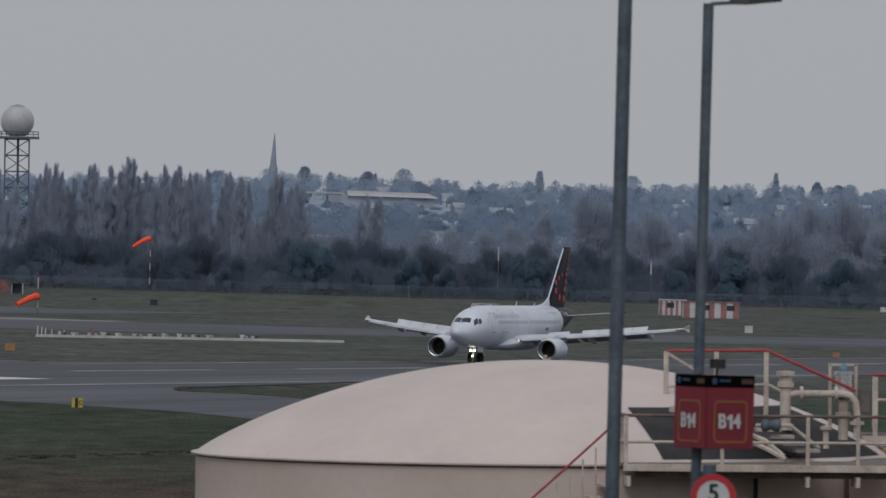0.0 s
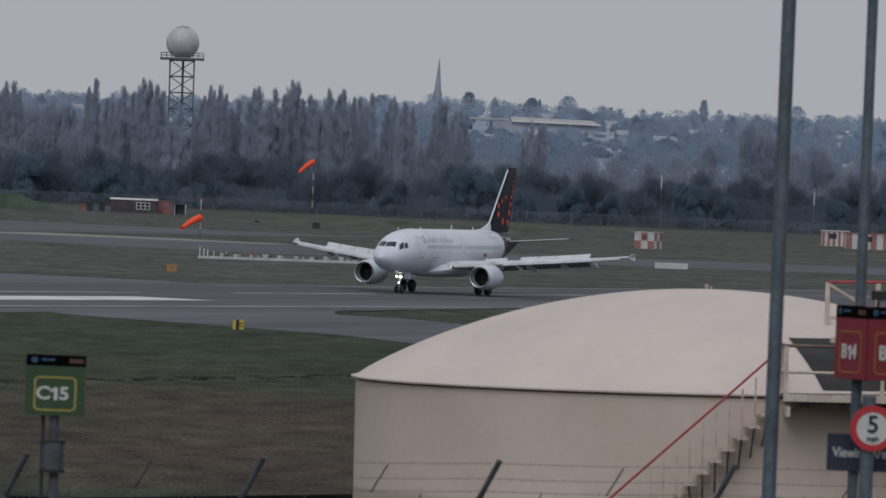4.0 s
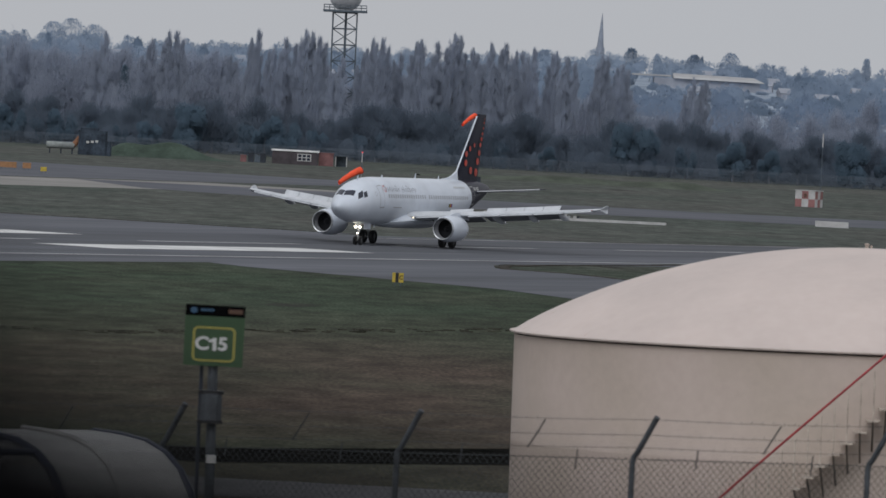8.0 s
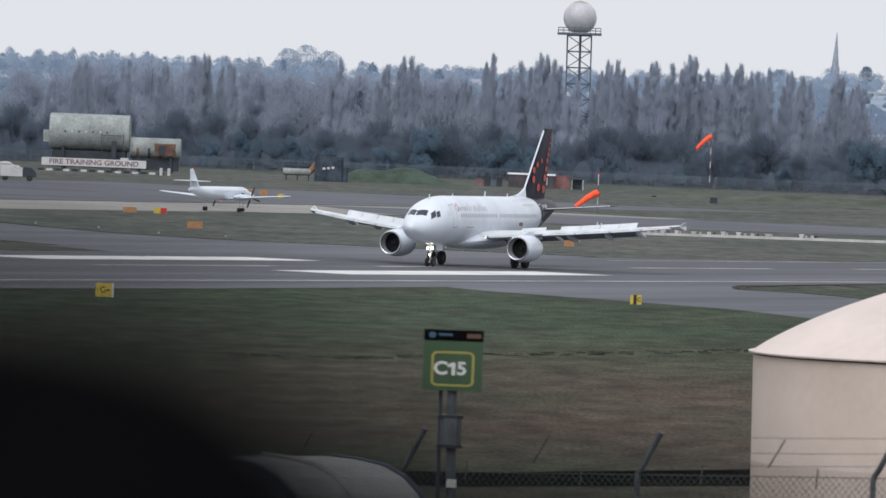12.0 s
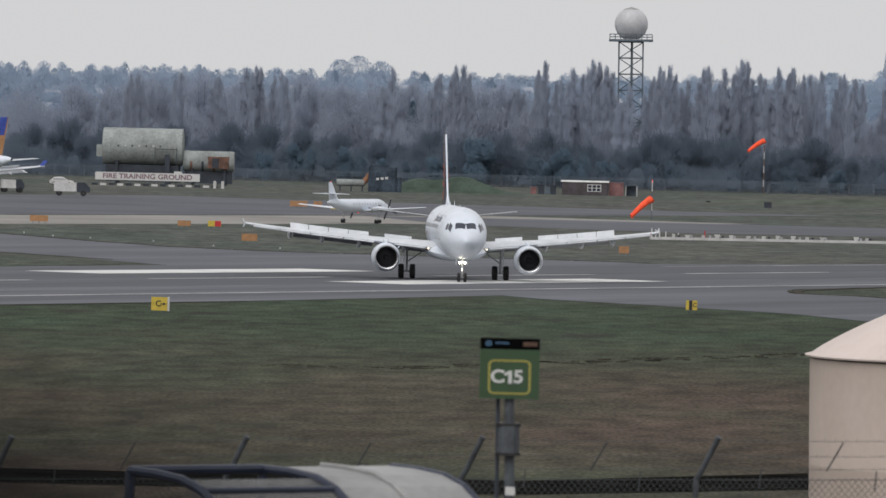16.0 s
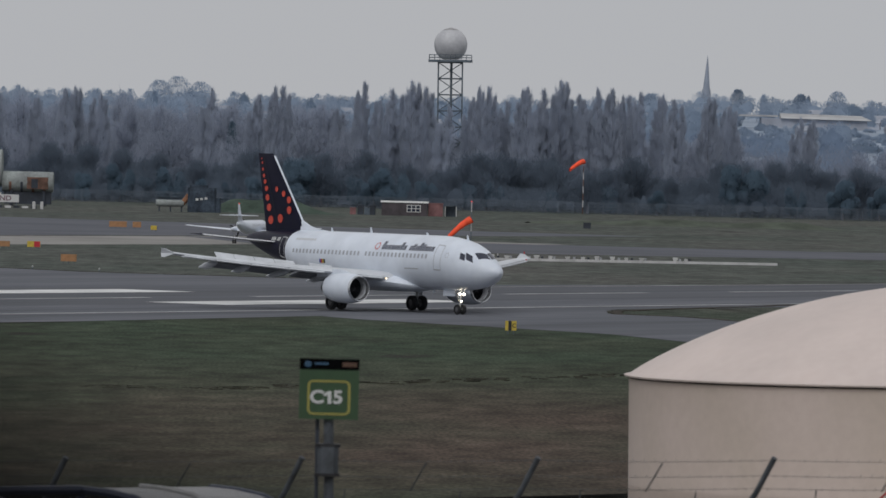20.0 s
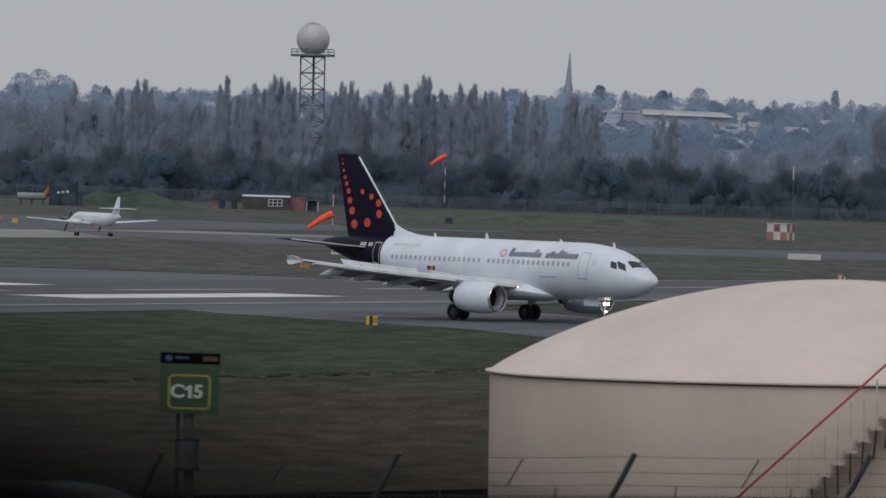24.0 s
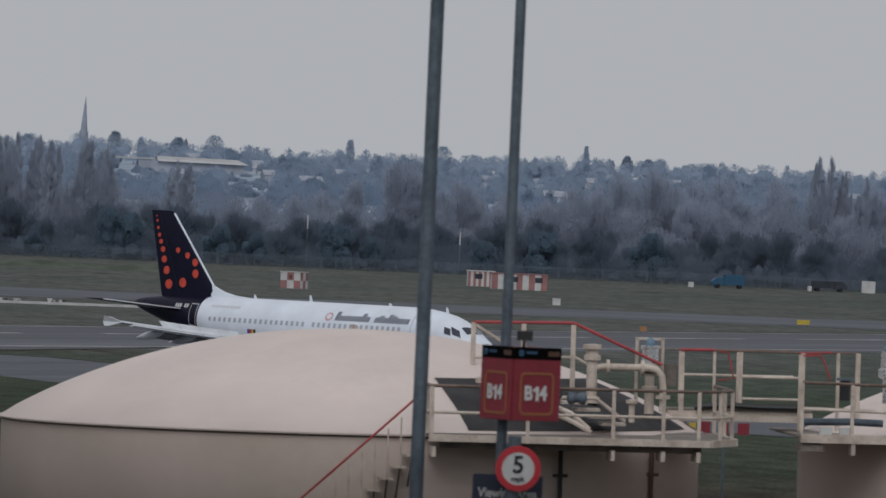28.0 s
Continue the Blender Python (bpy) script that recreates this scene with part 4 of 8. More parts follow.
for k in range(3):
    part("hoop", Shape().path([at_hoop(k, q) for q in range(len(sect))], 0.045, 8), NAVY_FRAME, shelter)
    part("rear_post", Shape().rod(at_hoop(k, 0), at_hoop(k, 0) * 1.0 - Vector((0, 0, 2.1)), 0.045), NAVY_FRAME, shelter)
part("rear_beam", Shape().rod(at_hoop(0, 0), at_hoop(1, 0), 0.05), NAVY_FRAME, shelter)
part("mid_beam", Shape().rod(at_hoop(0, 3), at_hoop(1, 3), 0.035), NAVY_FRAME, shelter)
part("bench", Shape().loft([[at_hoop(0.05, 0) + Vector((0.1, 0, -1.62)), at_hoop(0.05, 0) + Vector((0.4, -0.2, -1.62)), at_hoop(0.05, 0) + Vector((0.4, -0.2, -1.56)), at_hoop(0.05, 0) + Vector((0.1, 0, -1.56))], [at_hoop(0.95, 0) + Vector((0.1, 0, -1.62)), at_hoop(0.95, 0) + Vector((0.4, -0.2, -1.62)), at_hoop(0.95, 0) + Vector((0.4, -0.2, -1.56)), at_hoop(0.95, 0) + Vector((0.1, 0, -1.56))]]), NAVY_FRAME, shelter)
part("glazing", Shape().loft([[at_hoop(0, q) * 1.0 for q in range(2, 9)], [at_hoop(1, q) * 1.0 for q in range(2, 9)]], False), CLEAR, shelter, "hazy curved perspex")
part("roof_panel", Shape().add([at_hoop(k, q, 0.02) for k in (1, 2) for q in range(9)], [(i, i + 1, 10 + i, 9 + i) for i in range(8)]), WHITE_ROOF, shelter, "smoky curved roof panel")
part("end_panel", Shape().add([at_hoop(2, q, 0.01) for q in range(9)] + [AX * 2 + Vector((0, 0, 7.5))], [tuple(range(10))]), WHITE_ROOF, shelter)
part("rib", Shape().path([at_hoop(1.45, q, 0.03) for q in range(9)], 0.03, 6), WHITE_ROOF, shelter)


def car(x, y, z, paint, label, heading, roof_h=1.5, length=4.3, width=1.75, van=False):
    """A parked car: body, cabin glass, roof, wheels, lamps."""
    t = thing("parked_car", label, "car", pose(x, y, z, 0, 0, heading), group="parked cars")
    L, W, Hh = length / 2, width / 2, roof_h
    low = [(-L, 0.35), (-L, 0.75), (-L + 0.1, 0.9), (-L + 0.9 if not van else -L + 0.3, 0.98), (L - 1.25, 0.98), (L - 0.2, 0.82), (L, 0.62), (L, 0.35), (L - 0.5, 0.25), (-L + 0.5, 0.25)]
    if van:
        cab = [(-L + 0.05, 0.95), (-L + 0.1, Hh - 0.1), (-L + 0.3, Hh), (L - 2.0, Hh), (L - 1.7, Hh - 0.06), (L - 1.0, 0.95)]
    else:
        cab = [(-L + 0.25, 0.95), (-L + 0.75, Hh - 0.13), (-L + 1.15, Hh - 0.02), (-L + 1.9, Hh), (0.15, Hh - 0.03), (0.35, Hh - 0.1), (L - 1.15, 0.95)]
    up = pose(0, 0, 0, 90)

    def side(poly, w0, w1):
        mid = sum(h for _, h in poly) / len(poly)
        rings = []
        for f, sc in ((-1, 0.93), (-0.93, 1.0), (0.93, 1.0), (1, 0.93)):
            rings.append([(px * (0.985 if abs(f) == 1 else 1), f * (w0 + (w1 - w0) * max(0, min(1, (h - 0.9) / max(0.2, Hh - 0.9)))), mid + (h - mid) * (sc * 0.5 + 0.5)) for px, h in poly])
        return Shape().loft(rings)
    part("body", side(low, W, W), paint, t, smooth=True)
    part("cabin", side(cab, W - 0.06, W - 0.26 if not van else W - 0.12), paint, t, smooth=True)
    k = len(cab)
    for sgn in (1, -1):
        a, b = cab[1], cab[-2]
        part("side_window", Shape().add([(cab[0][0] + 0.22, sgn * (W - 0.052), 1.0), (cab[-1][0] - 0.28, sgn * (W - 0.052), 1.0), (b[0] - 0.12, sgn * (W - 0.235 if not van else W - 0.1), Hh - 0.16), (a[0] + 0.16, sgn * (W - 0.235 if not van else W - 0.1), Hh - 0.16)], [(0, 1, 2, 3)]), GLASS_DARK, t)
        part("roof_rail", Shape().path([(a[0] + 0.5, sgn * (W - 0.34), Hh - 0.04), (a[0] + 0.7, sgn * (W - 0.34), Hh + 0.03), (b[0] - 0.4, sgn * (W - 0.34), Hh + 0.03), (b[0] - 0.2, sgn * (W - 0.34), Hh - 0.04)], 0.018, 6), BLACK, t)
        part("mirror", Shape().box((L - 1.35, sgn * (W + 0.07), 1.02), (0.12, 0.2, 0.14), cut=0.03), paint, t)
        for wx in (-L + 0.8, L - 0.85):
            wheel = part("wheel", Shape().lathe([(0.2, -0.1), (0.31, -0.1), (0.32, -0.07), (0.32, 0.07), (0.31, 0.1), (0.2, 0.1)], 20, pose(wx, sgn * (W - 0.1), 0.32, 90)), TYRE, t)
            part("rim", Shape().lathe([(0.02, 0.07), (0.2, 0.085), (0.2, -0.085), (0.02, -0.07)], 16, pose(wx, sgn * (W - 0.1), 0.32, 90)), STEEL, wheel)
        part("tail_lamp", Shape().box((-L + 0.02, sgn * (W - 0.2), 0.82), (0.06, 0.26, 0.14), cut=0.02), SIGN_RED, t)
        part("head_lamp", Shape().box((L - 0.12, sgn * (W - 0.28), 0.7), (0.16, 0.34, 0.13), cut=0.04), SIGN_WHITE, t)
    for q0, q1, nm in ((cab[0], cab[1], "rear_window"), (cab[-1], cab[-2], "windscreen")):
        o = -0.012 if nm == "rear_window" else 0.012
        part(nm, Shape().add([(q0[0] + o + 0.1 * (q1[0] - q0[0]), -W + 0.2, 1.0), (q0[0] + o + 0.1 * (q1[0] - q0[0]), W - 0.2, 1.0), (q1[0] + o - 0.08 * (q1[0] - q0[0]), W - 0.36, Hh - 0.17), (q1[0] + o - 0.08 * (q1[0] - q0[0]), -W + 0.36, Hh - 0.17)], [(0, 1, 2, 3)]), GLASS_DARK, t)
    part("aerial", Shape().rod((-L + 1.2, 0, Hh - 0.02), (-L + 1.0, 0, Hh + 0.12), 0.008, n=5), BLACK, t)
    return t


car(-4.25, 63.5, 7.69, TEAL, "teal parked car seen over its roof", 176, 1.66, 4.4, 1.85, True)
car(0.9, 64.5, 7.75, SILVER, "dark silver parked estate car beside the fence", 183, 1.70, 4.6, 1.8)
car(6.2, 60.5, 7.8, BLACK, "dark parked car roof below the tanks", 180, 2.25, 4.8, 1.95, True)

# ---- made-up black sheet close to the camera, standing in for an unidentified dark blur ----
# Outline fitted to the blur and to the darkened lower edge of the view.
dark_edge = [(-0.5, 12.6758), (-0.1584, 12.6738), (-0.0787, 12.6717), (-0.0629, 12.6686), (-0.0524, 12.6642), (-0.0437, 12.6572), (-0.036, 12.652), (-0.030, 12.6505), (-0.020, 12.6485), (0.0, 12.6445), (0.03, 12.637), (0.06, 12.633), (0.12, 12.630), (0.24, 12.626), (0.26, 12.6), (0.26, 7.85), (-0.5, 7.85)]
windbreak = thing("windbreak", "black sheet made up for an unidentified dark blur, very close and out of focus", "windbreak", pose(0, 1.0, 0))
part("dark_sheet", Shape().plate(dark_edge, 0.02, FACING @ pose(0, 0, -0.045)), MATT_BLACK, windbreak)
for x in (-0.48, 0.24):
    part("stake", Shape().rod((x, 0.075, 7.85), (x, 0.075, 12.58), 0.015), MATT_BLACK, windbreak)

# ---- aircraft ----
class Body:
    """A fuselage skin: stations of distance behind the nose, centre height, half width, half height."""

    def __init__(self, stations, datum):
        self.st, self.datum = stations, datum

    def section(self, a):
        st = self.st
        a = max(st[0][0], min(st[-1][0], a))
        for p, q in zip(st, st[1:]):
            if a <= q[0]:
                f = (a - p[0]) / (q[0] - p[0])
                return [p[i] + (q[i] - p[i]) * f for i in (1, 2, 3)]
        return list(st[-1][1:])

    def skin(self, a, phi, off=0.0):
        """The point at a behind the nose and phi degrees up from the right-hand side."""
        z, w, h = self.section(a)
        return Vector((self.datum - a, -(w + off) * math.cos(radians(phi)), z + (h + off) * math.sin(radians(phi))))

    def tube(self, a0, a1, n=40, steps=()):
        cuts = sorted({a0, a1, *[s[0] for s in self.st if a0 < s[0] < a1], *steps})
        return Shape().loft([[self.skin(a, 360 * i / n) for i in range(n)] for a in cuts])

    def patch(self, a0, a1, p0, p1, off=0.012, na=3, np_=3, lean=0.0):
        """A thin piece of skin between two stations and two angles."""
        s = Shape()
        for i in range(na + 1):
            for j in range(np_ + 1):
                p = p0 + (p1 - p0) * j / np_
                s.v.append(tuple(self.skin(a0 + (a1 - a0) * i / na + lean * j / np_, p, off)))
        s.f = [(i * (np_ + 1) + j, i * (np_ + 1) + j + 1, (i + 1) * (np_ + 1) + j + 1, (i + 1) * (np_ + 1) + j) for i in range(na) for j in range(np_)]
        return s

    def angle(self, a, z):
        c, w, h = self.section(a)
        return math.degrees(math.asin(max(-1, min(1, (z - c) / h))))


def aerofoil(le, te, y, z, thick, n=9, droop=0.0):
    """A closed wing section, from leading to trailing edge in the x direction."""
    out = []
    for k in range(n):
        f = (1 - math.cos(math.pi * k / (n - 1))) / 2
        t = thick * (2.97 * math.sqrt(f) - 1.26 * f - 3.52 * f * f + 2.84 * f ** 3 - 1.02 * f ** 4) / 1.06
        out.append((le + (te - le) * f, y, z + t * 0.6 - droop * f * f))
    for k in range(n - 2, 0, -1):
        f = (1 - math.cos(math.pi * k / (n - 1))) / 2
        t = thick * (2.97 * math.sqrt(f) - 1.26 * f - 3.52 * f * f + 2.84 * f ** 3 - 1.02 * f ** 4) / 1.06
        out.append((le + (te - le) * f, y, z - t * 0.4 - droop * f * f))
    return out


JET = Body([(0, 3.300, 0.030, 0.030), (0.12, 3.310, 0.300, 0.290), (0.4, 3.310, 0.580, 0.510), (0.9, 3.290, 0.900, 0.790), (1.5, 3.365, 1.180, 1.115), (2.1, 3.480, 1.380, 1.380), (2.8, 3.600, 1.560, 1.620), (3.6, 3.700, 1.720, 1.800), (4.6, 3.775, 1.860, 1.935), (5.8, 3.840, 1.950, 2.030), (7, 3.870, 1.975, 2.070),
            (21.0, 3.87, 1.975, 2.07), (23.0, 3.93, 1.95, 2.0), (25.0, 4.10, 1.83, 1.82), (27.0, 4.36, 1.60, 1.56), (29.0, 4.64, 1.28, 1.25),
            (31.0, 4.90, 0.90, 0.92), (32.6, 5.08, 0.55, 0.6), (33.5, 5.17, 0.32, 0.36), (33.84, 5.2, 0.2, 0.22)], 16.1)


def jet_wing(t, sg, skin, dark):
    """Wing, slats, flaps, raised spoilers, fairings and tip fence of one side; sg +1 is the right-hand side."""
    def lead(y):
        return 16.1 - (11.5 + (y - 1.9) * 0.517)

    def trail(y):
        return 16.1 - (18.25 if y < 6.4 else 18.25 + (y - 6.4) * 0.245)

    def high(y):
        return 2.60 + (y - 1.9) * 0.087 + max(0, y - 9) ** 2 * 0.003
    rings = []
    for y in (0.6, 1.9, 4.2, 6.4, 9.0, 12.0, 14.6, 16.4, 16.8):
        rings.append([(x, -sg * yy, z) for x, yy, z in aerofoil(lead(y), trail(y), y, high(y), (lead(y) - trail(y)) * 0.135)])
    if sg < 0:
        rings = [r[::-1] for r in rings]
    part("wing", Shape().loft(rings), skin, t, smooth=True)
    for y0, y1 in ((2.6, 5.0), (6.6, 9.0), (9.1, 11.6), (11.7, 14.0), (14.1, 16.2)):
        s = [[(x + 0.22, -sg * yy, z - 0.12) for x, yy, z in aerofoil(lead(y), lead(y) - 0.55, y, high(y), 0.16, 7, 0.05)] for y in (y0, y1)]
        part("slat", Shape().loft(s), skin, t)
    for y0, y1 in ((2.1, 6.1), (6.5, 12.9)):
        s = [[(x, -sg * yy, z) for x, yy, z in aerofoil(trail(y) + 0.35, trail(y) - (1.15 if y < 7 else 0.8), y, high(y) - 0.16, 0.16, 7, 0.38)] for y in (y0, y1)]
        part("flap", Shape().loft(s), dark, t)
    for y0, y1 in ((3.4, 5.6), (6.9, 8.5), (8.55, 10.1), (10.15, 11.7), (11.75, 13.2)):
        v = []
        for y in (y0, y1):
            hx = trail(y) + 1.35
            v += [(hx, -sg * y, high(y) + 0.10), (hx - 0.52, -sg * y, high(y) + 0.62), (hx - 0.56, -sg * y, high(y) + 0.58), (hx - 0.05, -sg * y, high(y) + 0.05)]
        part("spoiler", Shape().add(v, [(0, 1, 5, 4), (1, 2, 6, 5), (2, 3, 7, 6), (3, 0, 4, 7), (0, 3, 2, 1), (4, 5, 6, 7)]), skin, t)
    for y in (4.0, 7.6, 10.6, 13.2):
        L = 3.4 if y < 8 else 2.6
        c = trail(y) + 0.5
        prof = [(0.02, L / 2), (0.13, L / 2 - 0.4), (0.19, 0.2), (0.16, -L / 2 + 0.8), (0.02, -L / 2)]
        part("flap_fairing", Shape().lathe(prof, 10, pose(c - 0.5, -sg * y, high(y) - 0.42, 0, 90) @ pose(0, 0, 0, 0, -9) @ Matrix.Diagonal((1.5, 1, 1, 1))), skin, t, smooth=True)
    x0, zt = lead(16.8), high(16.8)
    part("tip_fence", Shape().add([(x0 + 0.1, -sg * 16.85, zt), (x0 - 1.0, -sg * 17.02, zt + 0.34), (x0 - 1.4, -sg * 17.05, zt + 0.38), (x0 - 1.75, -sg * 16.88, zt), (x0 - 1.5, -sg * 17.0, zt - 0.30), (x0 - 1.1, -sg * 16.98, zt - 0.31),
                                  (x0 + 0.1, -sg * 16.80, zt), (x0 - 0.9, -sg * 16.96, zt + 0.34), (x0 - 1.55, -sg * 16.99, zt + 0.38), (x0 - 1.75, -sg * 16.82, zt), (x0 - 1.5, -sg * 16.94, zt - 0.30), (x0 - 1.1, -sg * 16.92, zt - 0.31)],
                                 [(0, 1, 2, 3), (0, 3, 4, 5), (9, 8, 7, 6), (11, 10, 9, 6), (0, 6, 7, 1), (1, 7, 8, 2), (2, 8, 9, 3), (3, 9, 10, 4), (4, 10, 11, 5), (5, 11, 6, 0)]), skin, t)
    part("tip_lamp", Shape().lathe([(0.02, -0.1), (0.06, 0), (0.02, 0.1)], 8, pose(lead(16.2) + 0.05, -sg * 16.2, high(16.2), 0, 90)), SIGN_RED if sg < 0 else STEEL, t)
    part("root_lamp", Shape().lathe([(0.02, 0.04), (0.06, 0.03), (0.07, 0), (0.02, 0)], 12, pose(lead(2.35) + 0.16, -sg * 2.35, high(2.35) - 0.1, 0, 90)), LAMP_SOFT, t, "lit landing lamp")


def jet_engine(t, sg, skin):
    y, z = -sg * 5.75, 1.75
    front = 16.1 - 10.25

    def place(prof, n=36):
        return Shape().lathe([(r, front - x) for r, x in prof], n, pose(0, y, z) @ pose(0, 0, 0, 0, 90))
    eng = part("engine", place([(0.99, 0.16), (1.07, 0.45), (1.14, 1.0), (1.16, 1.7), (1.13, 2.5), (1.03, 3.3), (0.93, 3.65), (0.90, 3.66), (0.9, 3.4)]), skin, t, smooth=True)
    part("inlet_lip", place([(0.99, 0.17), (0.97, 0.06), (0.93, 0.0), (0.88, 0.02), (0.85, 0.12), (0.83, 0.3)]), STEEL, eng, "bare metal inlet lip", smooth=True)
    part("inlet_duct", place([(0.83, 0.3), (0.82, 0.6), (0.86, 1.1)]), GEAR, eng, smooth=True)
    part("fan_disc", place([(0.86, 1.1), (0.26, 1.0)]), FAN, eng)
    for k in range(24):
        a = 2 * math.pi * k / 24
        c, s_ = math.cos(a), math.sin(a)
        c2, s2 = math.cos(a + 0.16), math.sin(a + 0.16)
        part("fan_blade", Shape().add([(front - 0.95, y + 0.25 * c, z + 0.25 * s_), (front - 0.92, y + 0.84 * c, z + 0.84 * s_), (front - 1.04, y + 0.84 * c2, z + 0.84 * s2), (front - 1.04, y + 0.25 * c2, z + 0.25 * s2)], [(0, 1, 2, 3)]), FAN, eng)
    part("spinner", place([(0.01, 0.62), (0.1, 0.7), (0.2, 0.85), (0.27, 1.0)], 18), FAN, eng, smooth=True)
    part("core_nozzle", place([(0.62, 3.3), (0.6, 3.8), (0.48, 4.5), (0.44, 4.5), (0.44, 4.2)]), FAN, eng, smooth=True)
    part("exhaust_plug", place([(0.3, 4.2), (0.22, 4.7), (0.03, 5.1)], 16), FAN, eng, smooth=True)
    part("strake", Shape().add([(front - 1.0, y + sg * 0.95, z + 0.72), (front - 1.9, y + sg * 0.92, z + 0.76), (front - 1.85, y + sg * 1.15, z + 1.0), (front - 1.0, y + sg * 0.97, z + 0.70), (front - 1.9, y + sg * 0.94, z + 0.74)], [(0, 1, 2), (4, 3, 2), (0, 3, 4, 1)]), skin, eng)
    v = []
    for x, z0, z1, w in ((front - 1.3, z + 1.1, z + 1.16, 0.05), (front - 2.4, z + 1.08, z + 1.42, 0.2), (front - 4.0, z + 0.85, z + 1.4, 0.22), (front - 5.6, z + 0.75, z + 1.15, 0.1)):
        v.append([(x, y - w, z0), (x, y + w, z0), (x, y + w * 0.8, z1), (x, y - w * 0.8, z1)])
    part("pylon", Shape().loft(v), skin, t, smooth=True)


def gear_leg(t, x, y, r, width, gap, top, lean, lights):
    leg = part("landing_gear", Shape().rod((x, y, r), (x + 0.05, y + lean, top), 0.09 if r > 0.5 else 0.075, n=12).rod((x, y - gap, r), (x, y + gap, r), 0.06).rod((x - 0.02, y, r + 0.5), (x + (0.9 if not lights else -0.9), y + lean * 0.6, top), 0.045), GEAR, t)
    if not lights:
        part("side_brace", Shape().rod((x, y, r + 0.75), (x, y + (1.7 if y < 0 else -1.7), top - 0.1), 0.05).rod((x, y, r + 0.2), (x - 0.22, y, r + 0.55), 0.035).rod((x - 0.22, y, r + 0.55), (x, y, r + 0.9), 0.035), GEAR, leg)
        part("gear_door", Shape().box((x, y - (0.24 if y < 0 else -0.24), (r + top) / 2 + 0.3), (0.75, 0.04, top - r - 0.6), cut=0.01), WHITE, leg)
    for s_ in (1, -1):
        wheel = part("wheel", Shape().lathe([(r * 0.55, -width / 2), (r * 0.9, -width / 2), (r * 0.985, -width * 0.36), (r, -width * 0.15), (r, width * 0.15), (r * 0.985, width * 0.36), (r * 0.9, width / 2), (r * 0.55, width / 2)], 28, pose(x, y + s_ * gap, r, 90)), TYRE, t, smooth=True)
        part("hub", Shape().lathe([(0.02, width * 0.4), (r * 0.3, width * 0.42), (r * 0.56, width * 0.3), (r * 0.56, -width * 0.3), (r * 0.3, -width * 0.42), (0.02, -width * 0.4)], 18, pose(x, y + s_ * gap, r, 90)), HUB, wheel)
    if lights:
        for dy, dz, rr in ((0.2, 1.55, 0.085), (-0.2, 1.55, 0.085), (0.0, 1.0, 0.05)):
            part("nose_lamp", Shape().lathe([(0.01, 0.05), (rr, 0.04), (rr, -0.05), (0.02, -0.12)], 14, pose(x + 0.2, y + dy, dz, 0, 90)), LAMP, leg, "lit landing lamp")
        for s_ in (1, -1):
            part("gear_door", Shape().box((x - 0.9, s_ * 0.42, 1.62), (1.5, 0.03, 0.5), cut=0.01), WHITE, leg)


def dot_disc(parent, a, z, r, y, material):
    part("disc", Shape().lathe([(0.005, 0.008), (r, 0.008), (r, 0), (0.005, 0)], 22, pose(16.1 - a, y, z, 90 if y < 0 else -90)), material, parent)


